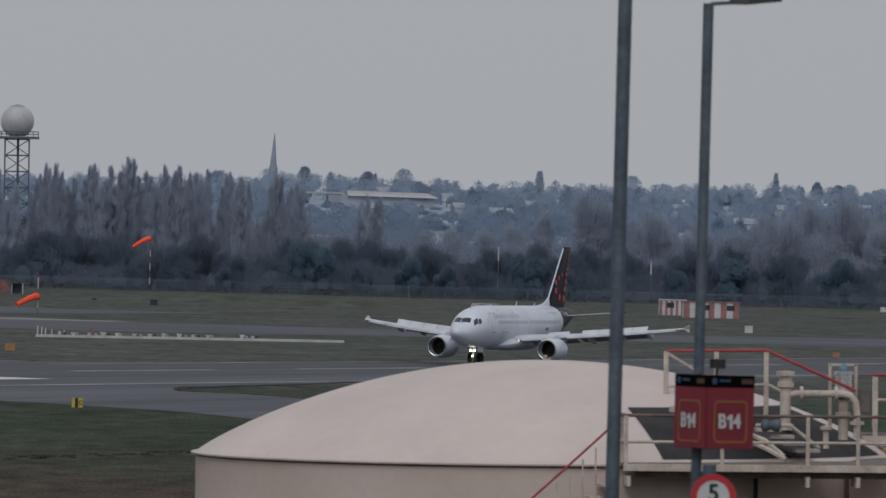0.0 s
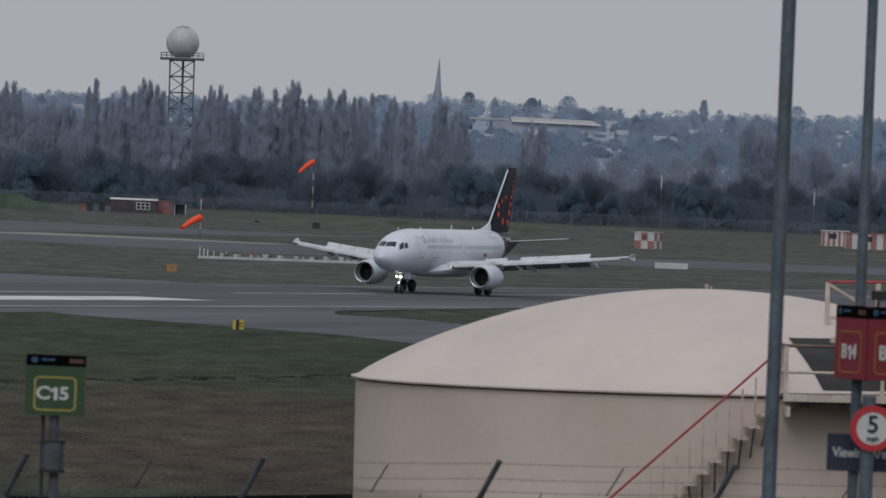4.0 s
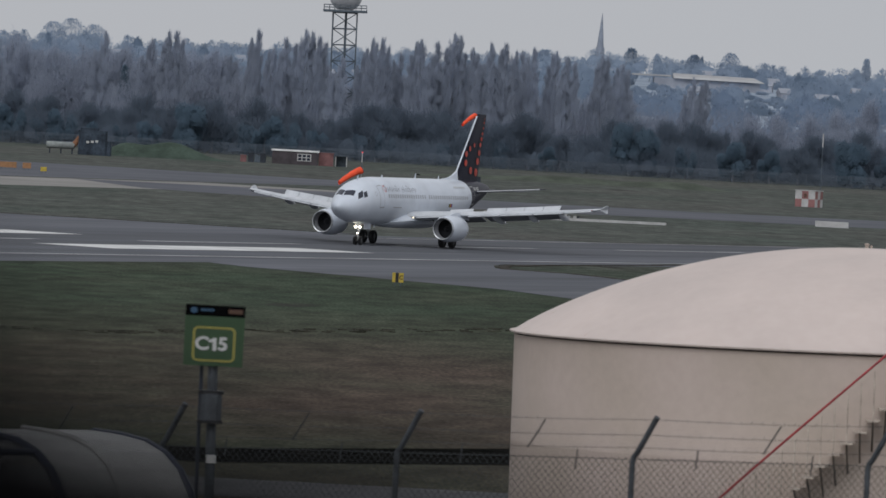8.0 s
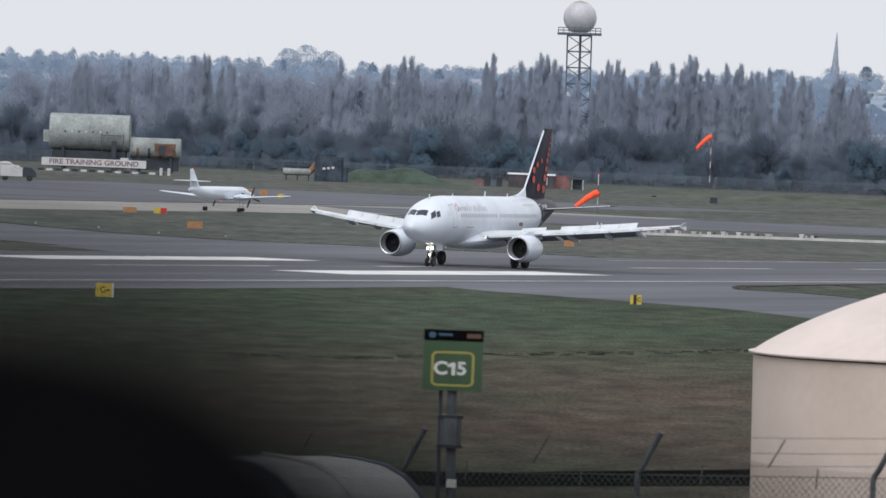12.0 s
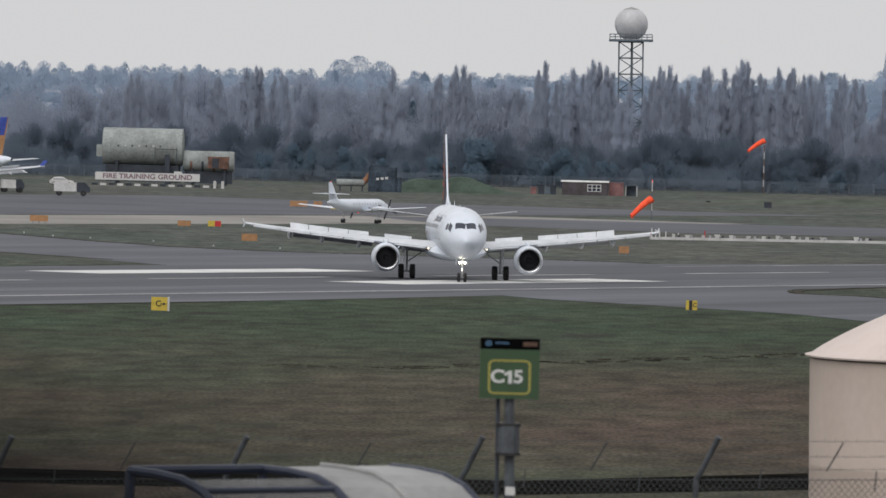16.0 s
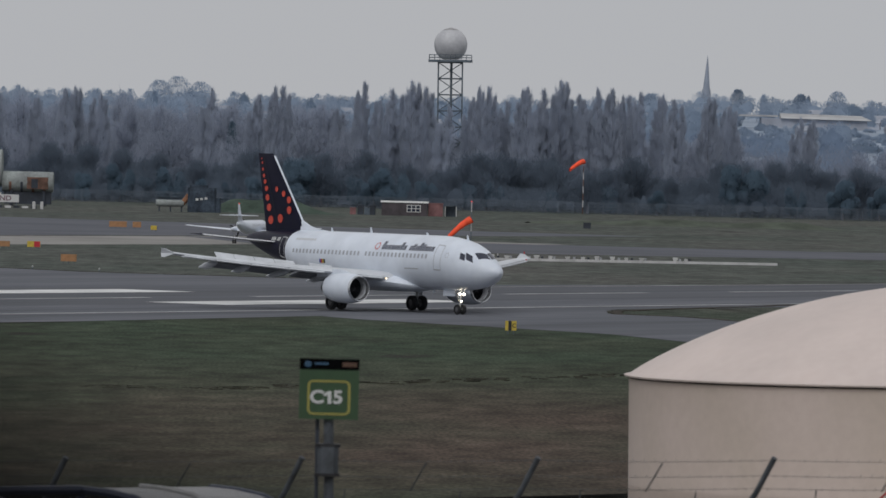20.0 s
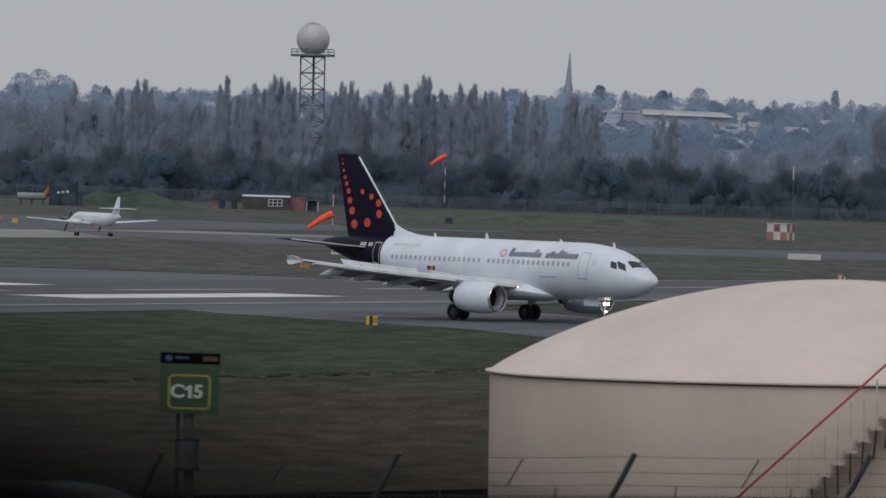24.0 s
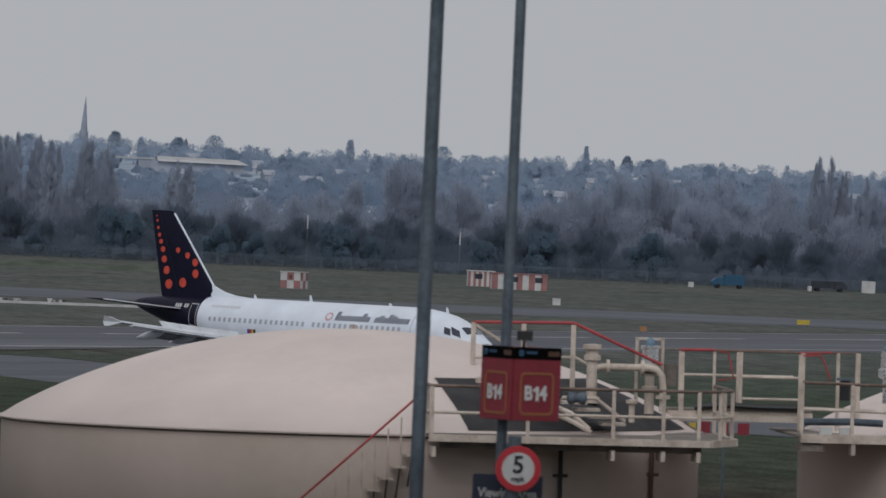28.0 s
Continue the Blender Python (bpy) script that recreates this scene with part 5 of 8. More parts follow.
def airliner(label, main_livery=True):
    t = thing("airliner", label, "airplane")
    tail_at = 26.4
    part("fuselage", JET.tube(0, tail_at, steps=(8, 10, 12, 14, 16, 18, 20, 22, 24, 26)), WHITE, t, smooth=True)
    part("tail_cone", JET.tube(tail_at, 33.84), NAVY if main_livery else WHITE, t, "navy blue rear fuselage" if main_livery else "", smooth=True)
    part("exhaust_port", Shape().lathe([(0.16, 0.0), (0.16, 0.12), (0.02, 0.12)], 14, pose(16.1 - 33.86, 0, 5.2, 0, -90)), FAN, t)
    v = []
    for a, w, h0, h1 in ((9.4, 0.9, 1.78, 2.3), (10.2, 1.7, 1.62, 2.7), (11.2, 2.2, 1.54, 3.0), (13.0, 2.45, 1.5, 3.1), (17.5, 2.3, 1.5, 2.9), (19.0, 1.8, 1.6, 2.6), (20.4, 1.1, 1.78, 2.2)):
        v.append([(16.1 - a, w * math.cos(radians(q)), (h0 + h1) / 2 + (h1 - h0) / 2 * math.sin(radians(q))) for q in range(0, 360, 20)])
    part("belly_fairing", Shape().loft(v), WHITE, t, smooth=True)
    for sg in (1, -1):
        jet_wing(t, sg, GREY_WING, DARK_WING)
        jet_engine(t, sg, WHITE)
        st = [[(x, -sg * yy, z) for x, yy, z in aerofoil(16.1 - le, 16.1 - te, y, z0, th)] for y, le, te, z0, th in ((0.5, 27.9, 31.9, 4.88, 0.3), (3.2, 29.6, 32.4, 5.13, 0.2), (6.1, 31.4, 33.1, 5.42, 0.12), (6.22, 31.7, 33.1, 5.43, 0.05))]
        part("tailplane", Shape().loft(st if sg > 0 else [r[::-1] for r in st]), GREY_WING if not main_livery else NAVY, t, smooth=True)
        part("tailplane_edge", Shape().path([(16.1 - le + 0.03, -sg * y, z0) for y, le, z0 in ((1.0, 28.2, 4.93), (3.2, 29.6, 5.13), (6.1, 31.4, 5.42))], 0.05, 6), STEEL, t)
        gear_leg(t, 0, -sg * 3.8, 0.58, 0.42, 0.46, 2.6, 0.0, False)
        # cabin windows, doors and marks
        me = None
        for k in range(37):
            a = 7.0 + 0.5 * k
            if k in (17,) or a > 25.2:
                continue
            ph = JET.angle(a, 4.36)
            p0, p1 = (ph - 4.6, ph + 4.6)
            if sg < 0:
                p0, p1 = 180 - p0, 180 - p1
            part("cabin_window", JET.patch(a - 0.12, a + 0.12, p0, p1, 0.01, 1, 2), CABIN_DARK, t)
        for a0, w, z0, z1 in ((5.15, 0.85, 3.3, 5.2), (26.55, 0.75, 3.7, 5.35)):
            for q0, q1, h0, h1 in ((0, 0.05, z0, z1), (w - 0.05, w, z0, z1), (0, w, z1 - 0.05, z1), (0, w, z0, z0 + 0.09)):
                p0, p1 = JET.angle(a0, h0), JET.angle(a0, h1)
                if sg < 0:
                    p0, p1 = 180 - p0, 180 - p1
                part("door_outline", JET.patch(a0 + q0, a0 + q1, p0, p1, 0.014, 1, 5), LINE_GREY if a0 < 20 or not main_livery else SIGN_WHITE, t)
        part("hold_door", JET.patch(8.0, 9.8, *((JET.angle(8, 3.35), JET.angle(8, 3.42)) if sg > 0 else (180 - JET.angle(8, 3.35), 180 - JET.angle(8, 3.42))), 0.012, 2, 1), LINE_GREY, t)
        # cockpit panes: one front pane and two side panes on each side
        for a0, a1, h0, h1, lean in ((1.88, 2.56, 4.22, 4.75, 0.30), (2.64, 3.16, 4.25, 4.72, 0.16)):
            p0, p1 = JET.angle(a1, h0), JET.angle(a1 + lean, h1)
            if sg < 0:
                p0, p1 = 180 - p0, 180 - p1
            part("cockpit_window", JET.patch(a0, a1, p0, p1, 0.016, 4, 4, lean), GLASS_DARK, t)
        v = []
        for i in range(6):
            for jj in range(5):
                q = 0.16 + 0.76 * i / 5
                zz = 4.20 + 0.47 * jj / 4
                # station on the skin where the top of the section passes this height at this half angle
                aa = 1.17 + 0.60 * jj / 4 + 0.55 * q ** 2
                ph = 90 - (90 - JET.angle(aa, zz)) * q
                v.append(tuple(JET.skin(aa, ph if sg > 0 else 180 - ph, 0.016)))
        part("cockpit_window", Shape().add(v, [(i * 5 + k, i * 5 + k + 1, i * 5 + k + 6, i * 5 + k + 5) for i in range(5) for k in range(4)]), GLASS_DARK, t)
        if main_livery:
            # plain bars in place of the title, small red mark ahead of it, bars for the registration, flag
            heights = (0.62, 0.34, 0.36, 0.36, 0.36, 0.36, 0.58, 0.36, 0, 0.36, 0.5, 0.36, 0.6, 0.5, 0.36, 0.36, 0.36)
            for k, hh in enumerate(heights):
                if not hh:
                    continue
                a = 12.95 - 0.405 * k if sg > 0 else 6.7 + 0.405 * k
                p0, p1 = JET.angle(a, 4.74), JET.angle(a, 4.74 + hh)
                if sg < 0:
                    p0, p1 = 180 - p0, 180 - p1
                for o in (-0.15, 0.04) if sg > 0 else (-0.06,):
                    part("title_bar", JET.patch(a + o, a + o + (0.12 if sg > 0 else 0.06), p0, p1, 0.02, 1, 3, -0.06 if sg > 0 else 0.06), LETTER_GREY, t)
            for k in range(9):
                q = 2 * math.pi * k / 9
                a = (13.75 if sg > 0 else 6.5) + 0.28 * math.cos(q)
                ph = JET.angle(a, 4.98 + 0.24 * math.sin(q))
                ph = ph if sg > 0 else 180 - ph
                part("title_mark", JET.patch(a - 0.06, a + 0.06, ph - 1.6, ph + 1.6, 0.013, 1, 1), RED_DOT, t)
            for k in range(8):
                a = 22.4 + 0.36 * k
                p0, p1 = JET.angle(a, 5.18), JET.angle(a, 5.34)
                if sg < 0:
                    p0, p1 = 180 - p0, 180 - p1
                part("web_bar", JET.patch(a, a + 0.3, p0, p1, 0.013, 1, 1), mat_web, t)
            for k in range(6):
                if k == 2:
                    continue
                a = 27.6 + 0.24 * k
                p0, p1 = JET.angle(a, 5.05), JET.angle(a, 5.32)
                if sg < 0:
                    p0, p1 = 180 - p0, 180 - p1
                part("registration_bar", JET.patch(a, a + 0.18, p0, p1, 0.013, 1, 1), SIGN_WHITE, t)
            for k, m in enumerate((BLACK, YELLOW, SIGN_RED, BLUE)):
                p0, p1 = JET.angle(20.5, 3.5), JET.angle(20.5, 3.8)
                if sg < 0:
                    p0, p1 = 180 - p0, 180 - p1
                part("flag_stripe", JET.patch(20.4 + 0.2 * k, 20.6 + 0.2 * k, p0, p1, 0.013, 1, 1), m, t)
            for k in range(6):
                a, z = 4.55 + 0.17 * math.cos(k * math.pi / 3), 4.5 + 0.17 * math.sin(k * math.pi / 3)
                ph = JET.angle(a, z)
                ph = ph if sg > 0 else 180 - ph
                part("star_mark", JET.patch(a - 0.04, a + 0.04, ph - 1.2, ph + 1.2, 0.013, 1, 1), LINE_GREY, t)
    # fin
    def fin_ring(z, le, te, th):
        return [(x, w, z) for x, w, _ in aerofoil(16.1 - le, 16.1 - te, 0, 0, th) for w in [0]]
    rings = []
    for z, le, te, th in ((5.2, 25.2, 31.2, 0.42), (5.9, 25.85, 31.45, 0.40), (6.6, 26.42, 31.61, 0.38), (9.0, 28.36, 32.15, 0.28), (11.68, 30.53, 32.75, 0.18), (11.86, 30.72, 32.78, 0.1)):
        sec = aerofoil(16.1 - le, 16.1 - te, 0, 0, th)
        k = len(sec)
        up = [(x, zz - (0.1 * th), z) for x, _, zz in sec]
        rings.append([(x, w, z) for x, w, z in up])
    fin = part("fin", Shape().loft(rings), NAVY if main_livery else ORANGE, t, smooth=True)
    part("fin_edge", Shape().path([(16.1 - 22.6, 0, 5.85), (16.1 - 24.2, 0, 5.98), (16.1 - 25.4, 0, 6.22), (16.1 - 26.42, 0, 6.64), (16.1 - 28.34, 0, 9.0), (16.1 - 30.53, 0, 11.66)], 0.075, 8), WHITE, t, "white leading edge")
    part("dorsal_fillet", Shape().loft([[(16.1 - a, -w, zb), (16.1 - a, w, zb), (16.1 - a, w * 0.3, zt), (16.1 - a, -w * 0.3, zt)] for a, w, zb, zt in ((22.4, 0.1, 5.6, 5.9), (24.2, 0.22, 5.5, 6.0), (25.4, 0.25, 5.4, 6.28), (26.5, 0.24, 5.3, 6.72))]), WHITE, t, smooth=True)
    part("rudder_line", Shape().path([(16.1 - 29.5, -0.215, 5.95), (16.1 - 31.8, -0.13, 11.5)], 0.012, 4).path([(16.1 - 29.5, 0.215, 5.95), (16.1 - 31.8, 0.13, 11.5)], 0.012, 4), BLACK, fin)
    if not main_livery:
        part("fin_top", Shape().loft([[(x, w * 1.12, z) for x, w, z in r] for r in rings[3:]]), BLUE, fin, "blue upper fin")
        for sg in (1, -1):
            part("winglet", Shape().loft([[(16.1 - 19.4 - a, -sg * (16.8 + 0.25 * a), 3.95 + 1.1 * a), (16.1 - 20.6 - a, -sg * (16.8 + 0.25 * a), 3.95 + 1.1 * a), (16.1 - 20.6 - a, -sg * (16.86 + 0.25 * a), 3.95 + 1.1 * a), (16.1 - 19.4 - a, -sg * (16.86 + 0.25 * a), 3.95 + 1.1 * a)] for a in (0, 1.0)]), BLUE, t, "blue upturned winglet")
    if main_livery:
        spots = ((30.71, 6.64, 0.34), (30.99, 7.62, 0.30), (31.27, 8.39, 0.255), (31.44, 9.1, 0.215), (31.67, 9.64, 0.185), (31.85, 10.11, 0.155), (32.01, 10.62, 0.125), (32.12, 11.12, 0.10), (32.2, 11.45, 0.065),
                 (29.28, 6.78, 0.34), (28.07, 7.45, 0.31), (28.19, 8.26, 0.28), (28.93, 8.73, 0.235), (29.9, 9.07, 0.20))
        for sg in (1, -1):
            for a, z, r in spots:
                le = 25.85 + (z - 5.9) * 0.81
                te = 31.45 + (z - 5.9) * 0.225
                f = max(0.02, min(0.98, (a - le) / (te - le)))
                th = 0.40 - (z - 5.9) * 0.038
                w = th * 0.5 * (2.97 * math.sqrt(f) - 1.26 * f - 3.52 * f * f + 2.84 * f ** 3 - 1.02 * f ** 4) / 1.06
                dot_disc(fin, a, z, r, -sg * (w + 0.045), RED_DOT)
    gear_leg(t, 16.1 - 5.07, 0, 0.38, 0.22, 0.25, 2.2, 0.0, True)
    for a, z, h in ((4.2, 5.62, 0.42), (9.5, 5.94, 0.18), (17.0, 5.94, 0.42), (22.3, 5.86, 0.35)):
        part("blade_aerial", Shape().add([(16.1 - a + 0.12, -0.015, z), (16.1 - a - 0.18, -0.015, z), (16.1 - a - 0.2, -0.01, z + h), (16.1 - a - 0.05, -0.01, z + h), (16.1 - a + 0.12, 0.015, z), (16.1 - a - 0.18, 0.015, z), (16.1 - a - 0.2, 0.01, z + h), (16.1 - a - 0.05, 0.01, z + h)],
                                         [(0, 1, 2, 3), (7, 6, 5, 4), (0, 3, 7, 4), (3, 2, 6, 7), (2, 1, 5, 6)]), WHITE, t)
    part("belly_aerial", Shape().box((16.1 - 8.5, 0, 1.68), (0.3, 0.03, 0.25), cut=0.01), WHITE, t)
    return t


mat_web = mat("pale_web_bar", (0.55, 0.56, 0.58), 0.5, vary=0.0)
jet = airliner("white twin-engine airliner with navy tail and red dots, landing lamps lit")

PROP = Body([(0, 1.85, 0.03, 0.03), (0.4, 1.87, 0.2, 0.2), (1.2, 1.92, 0.42, 0.40), (2.2, 2.0, 0.62, 0.60), (3.0, 2.1, 0.76, 0.76), (3.8, 2.15, 0.83, 0.85), (13.0, 2.15, 0.83, 0.85), (15.0, 2.32, 0.66, 0.66), (16.8, 2.5, 0.4, 0.42), (18.0, 2.6, 0.12, 0.14)], 8.8)


def commuter():
    """A small white twin turboprop; its origin lies on the ground between the main wheels."""
    t = thing("turboprop", "small white twin-propeller commuter plane on the far taxiway", "airplane")
    part("fuselage", PROP.tube(0, 18.0, 24), WHITE, t, smooth=True)
    for sg in (1, -1):
        wing = [[(x, -sg * yy, z) for x, yy, z in aerofoil(8.8 - le, 8.8 - te, y, 1.5 + 0.075 * y, th)] for y, le, te, th in ((0.4, 7.0, 9.5, 0.34), (2.6, 7.1, 9.3, 0.3), (8.5, 7.7, 8.75, 0.14), (8.7, 7.9, 8.7, 0.05))]
        part("wing", Shape().loft(wing if sg > 0 else [r[::-1] for r in wing]), WHITE, t, smooth=True)
        nac = part("nacelle", Shape().lathe([(0.12, 3.0), (0.26, 2.85), (0.33, 2.2), (0.38, 1.2), (0.36, 0.0), (0.25, -1.2), (0.05, -1.7)], 16, pose(0, -sg * 2.3, 1.78) @ pose(0, 0, 0, 0, 90)), WHITE, t, smooth=True)
        part("spinner", Shape().lathe([(0.02, 3.45), (0.1, 3.3), (0.16, 3.0)], 12, pose(0, -sg * 2.3, 1.78) @ pose(0, 0, 0, 0, 90)), STEEL, nac)
        for k in range(4):
            a = radians(20 + 90 * k)
            c, s_ = math.cos(a), math.sin(a)
            part("propeller_blade", Shape().loft([[(3.1 + dx * w, -sg * 2.3 + r * c - dy * s_ * w, 1.78 + r * s_ + dy * c * w) for dx, dy in ((0.3, 1), (-0.3, 1), (-0.3, -1), (0.3, -1))] for r, w in ((0.12, 0.06), (0.6, 0.10), (1.2, 0.09), (1.35, 0.04))]), BLACK, nac)
        tp = [[(x, -sg * yy, z) for x, yy, z in aerofoil(8.8 - le, 8.8 - te, y, 3.62, th)] for y, le, te, th in ((0.05, 16.2, 17.7, 0.16), (2.4, 16.9, 17.7, 0.06))]
        part("tailplane", Shape().loft(tp if sg > 0 else [r[::-1] for r in tp]), WHITE, t, smooth=True)
        part("landing_gear", Shape().rod((0, -sg * 2.3, 0.25), (0.1, -sg * 2.3, 1.5), 0.05), GEAR, t)
        for o in (0.14, -0.14):
            part("wheel", Shape().lathe([(0.1, -0.08), (0.24, -0.08), (0.26, 0), (0.24, 0.08), (0.1, 0.08)], 18, pose(0, -sg * 2.3 + o, 0.26, 90)), TYRE, t)
        for k in range(11):
            a = 4.4 + 0.78 * k
            ph = PROP.angle(a, 2.42)
            p0, p1 = (ph - 9, ph + 9) if sg > 0 else (171 - ph, 189 - ph)
            part("cabin_window", PROP.patch(a - 0.12, a + 0.12, p0, p1, 0.01, 1, 2), CABIN_DARK, t)
        p0, p1 = (32, 55) if sg > 0 else (148, 125)
        part("cockpit_window", PROP.patch(2.25, 2.85, p0, p1, 0.012, 2, 3, 0.25), GLASS_DARK, t)
        p0, p1 = (58, 88) if sg > 0 else (122, 92)
        part("cockpit_window", PROP.patch(2.2, 2.75, p0, p1, 0.012, 2, 3, 0.3), GLASS_DARK, t)
    rings = []
    for z, le, te, th in ((2.6, 14.2, 17.7, 0.22), (3.1, 15.3, 17.75, 0.2), (4.9, 16.9, 17.95, 0.12), (5.05, 17.1, 17.95, 0.05)):
        rings.append([(x, zz, z) for x, _, zz in aerofoil(8.8 - le, 8.8 - te, 0, 0, th)])
    part("fin", Shape().loft(rings), WHITE, t, smooth=True)
    part("fin_beacon", Shape().lathe([(0.03, 0), (0.045, 0.04), (0.02, 0.09)], 10, pose(8.8 - 17.3, 0, 5.04)), BEACON, t, "red beacon")
    part("belly_beacon", Shape().lathe([(0.05, 0), (0.07, -0.05), (0.02, -0.12)], 10, pose(-0.5, 0, 1.32)), BEACON, t, "red beacon")
    part("nose_gear", Shape().rod((5.7, 0, 0.22), (5.75, 0, 1.4), 0.045), GEAR, t)
    for o in (0.11, -0.11):
        part("wheel", Shape().lathe([(0.08, -0.06), (0.2, -0.06), (0.22, 0), (0.2, 0.06), (0.08, 0.06)], 16, pose(5.7, o, 0.22, 90)), TYRE, t)
    return t


prop = commuter()
parked = airliner("parked white airliner with blue and orange fin at a distant stand", False)
parked.matrix_basis = pose(-119.8, 1257.2, 0, 0, 0, 133)

# ---- airfield furniture ----
def windsock(x, y, height, reach, mouth, striped, label):
    t = thing("windsock", label, "windsock", pose(x, y, 0), group="windsocks")
    n = 8 if striped else 4
    for k in range(n):
        part("mast_band", Shape().rod((0, 0, height * k / n), (0, 0, height * (k + 1) / n), 0.085 if striped else 0.06), HUT_WHITE if k % 2 else (RUST if striped else GALV), t)
    # the sock hangs from a hinge at its mouth and swings with the wind
    hinge = (height if striped else height * 0.66) - 0.56
    sock = part("sock", Shape().lathe([(mouth / 2, -0.03), (mouth / 2 + 0.03, 0), (mouth / 2, 0.03), (mouth / 2, -0.03)], 16, pose(0, 0, 0, 0, 90)), GALV, t)
    sock.matrix_basis = pose(0, 0, hinge)
    rings = []
    for i in range(11):
        f = i / 10
        c = Vector((-reach * f, 0, 0.045 * reach * math.sin(math.pi * f ** 0.8)))
        r = mouth / 2 * (1 - 0.42 * f) * (1 + 0.05 * math.sin(f * 19))
        rings.append([c + Vector((0.12 * r * math.sin(a), r * math.cos(a) * 0.92, r * math.sin(a))) for a in [2 * math.pi * j / 16 for j in range(16)]])
    part("fabric", Shape().loft(rings, False), SOCK, sock, "drooping fluorescent orange fabric", smooth=True)
    if not striped:
        part("top_lamp", Shape().lathe([(0.05, 0), (0.07, 0.1), (0.07, 0.22), (0.02, 0.28)], 10, pose(0, 0, height - 0.02) @ Matrix.Diagonal((0.7, 0.7, 0.7, 1))), BEACON, t, "red obstruction lamp")
    return sock, hinge


near_sock = windsock(-5.8, 1087, 5.3, 4.0, 1.0, False, "orange windsock on a short mast in the grass")
far_sock = windsock(13.8, 1588, 11.2, 4.3, 1.05, True, "orange windsock on a tall red and white mast")


def board(x, y, w, h, face, label, legs=2, letter="", second=None):
    t = thing("marker_board", label, "sign", pose(x, y, 0), group="taxiway marker boards")
    part("panel", Shape().box((0, 0, 0.25 + h / 2), (w, 0.16, h), cut=0.03), face, t)
    if second:
        part("second_panel", Shape().box((w * 0.25, -0.085, 0.25 + h / 2), (w * 0.46, 0.02, h * 0.94)), second, t)
    if letter:
        words(letter, h * 0.62, BLACK, "lettering", t, pose(-w * 0.06, -0.09, 0.25 + h / 2) @ FACING, 0.005)
    for k in range(legs):
        part("leg", Shape().rod(((k + 0.5) * w / legs - w / 2, 0, 0), ((k + 0.5) * w / legs - w / 2, 0, 0.3), 0.04, n=6), GALV, t)
    return t


b1 = board(-34.0, 505, 1.05, 0.86, YELLOW, "yellow taxiway sign with a black letter and arrow", letter="C")
part("arrow", Shape().plate([(0.05, -0.03), (0.25, -0.03), (0.25, -0.1), (0.42, 0), (0.25, 0.1), (0.25, 0.03), (0.05, 0.03)], 0.01, pose(0, -0.09, 0.68) @ FACING), BLACK, b1)
part("end_cap", Shape().box((0.58, 0, 0.68), (0.12, 0.2, 0.9), cut=0.02), HUT_WHITE, b1)
b2 = board(0.0, 544, 0.78, 0.66, YELLOW, "small yellow and black runway exit sign")
part("black_panel", Shape().box((-0.06, -0.086, 0.58), (0.22, 0.02, 0.66)), BLACK, b2)
words("C", 0.4, BLACK, "lettering", b2, pose(0.22, -0.09, 0.58) @ FACING, 0.005)
board(-44.9, 800, 1.6, 0.72, ORANGE, "orange edge marker board", 3)
board(-57.8, 897, 1.5, 0.62, ORANGE, "orange marker board beside the far taxiway", 3)
board(-54.4, 898, 1.5, 0.66, YELLOW, "yellow and red holding point board", 2, "", SIGN_RED)
board(-56.3, 1126, 2.5, 0.8, ORANGE, "wide orange marker board on the apron edge", 4)
board(-53.6, 1126, 1.2, 0.8, ORANGE, "orange marker board on the apron edge", 2)
board(-50.0, 1100, 0.85, 0.6, YELLOW, "small yellow marker board", 2)
board(-6.8, 781, 1.0, 0.7, ORANGE, "orange marker board with slots", 3)
board(-75.0, 905, 2.1, 0.7, ORANGE, "orange marker board beside the far taxiway", 3)
board(117.0, 1006, 1.6, 0.62, YELLOW, "yellow direction board beyond the tanks", 2)
board(84.8, 884, 0.8, 0.55, ORANGE, "small orange marker board", 2)
board(46.0, 612, 0.75, 0.7, YELLOW, "small yellow board at the runway edge", 2)

for x, y in ((-69.7, 814), (-65.4, 798), (-61.0, 790), (-53.9, 779), (-46.8, 760), (-40.1, 755)):
    el = thing("edge_light", "small white taxiway edge light in the grass", "light", pose(x + 0.6, y + 1.5, 0), group="edge lights")
    part("stake", Shape().rod((0, 0, 0), (0, 0, 0.25), 0.05, n=8), GALV, el)
    part("lens", Shape().lathe([(0.06, 0.22), (0.07, 0.3), (0.05, 0.36), (0.02, 0.38)], 12), HUT_WHITE, el)
box = thing("equipment_box", "small dark equipment cabinet in the grass", "cabinet", pose(12.1, 1300, 0))
part("cabinet_body", Shape().box((0, 0, 0.45), (1.2, 0.7, 0.85), cut=0.05), CHAR, box)
part("cabinet_lid", Shape().box((0, 0, 0.92), (1.3, 0.8, 0.08), cut=0.05), CHAR, box)
box = thing("equipment_box", "small white equipment cabinet on the grass", "cabinet", pose(95.4, 1126, 0))
part("cabinet_body", Shape().box((0, 0, 0.5), (1.1, 0.8, 0.95), cut=0.05), HUT_WHITE, box)
part("cabinet_lid", Shape().box((0, 0, 1.0), (1.2, 0.9, 0.07), cut=0.05), HUT_WHITE, box)
panel = thing("white_panel", "low flat white panel lying on the grass", "panel", pose(53, 974, 0))
part("face", Shape().box((0, 0, 0.42), (4.1, 0.12, 0.72), cut=0.03), HUT_WHITE, panel)
for x in (-1.6, 0, 1.6):
    part("leg", Shape().rod((x, 0.1, 0), (x, 0.1, 0.4), 0.05, n=6), GALV, panel)

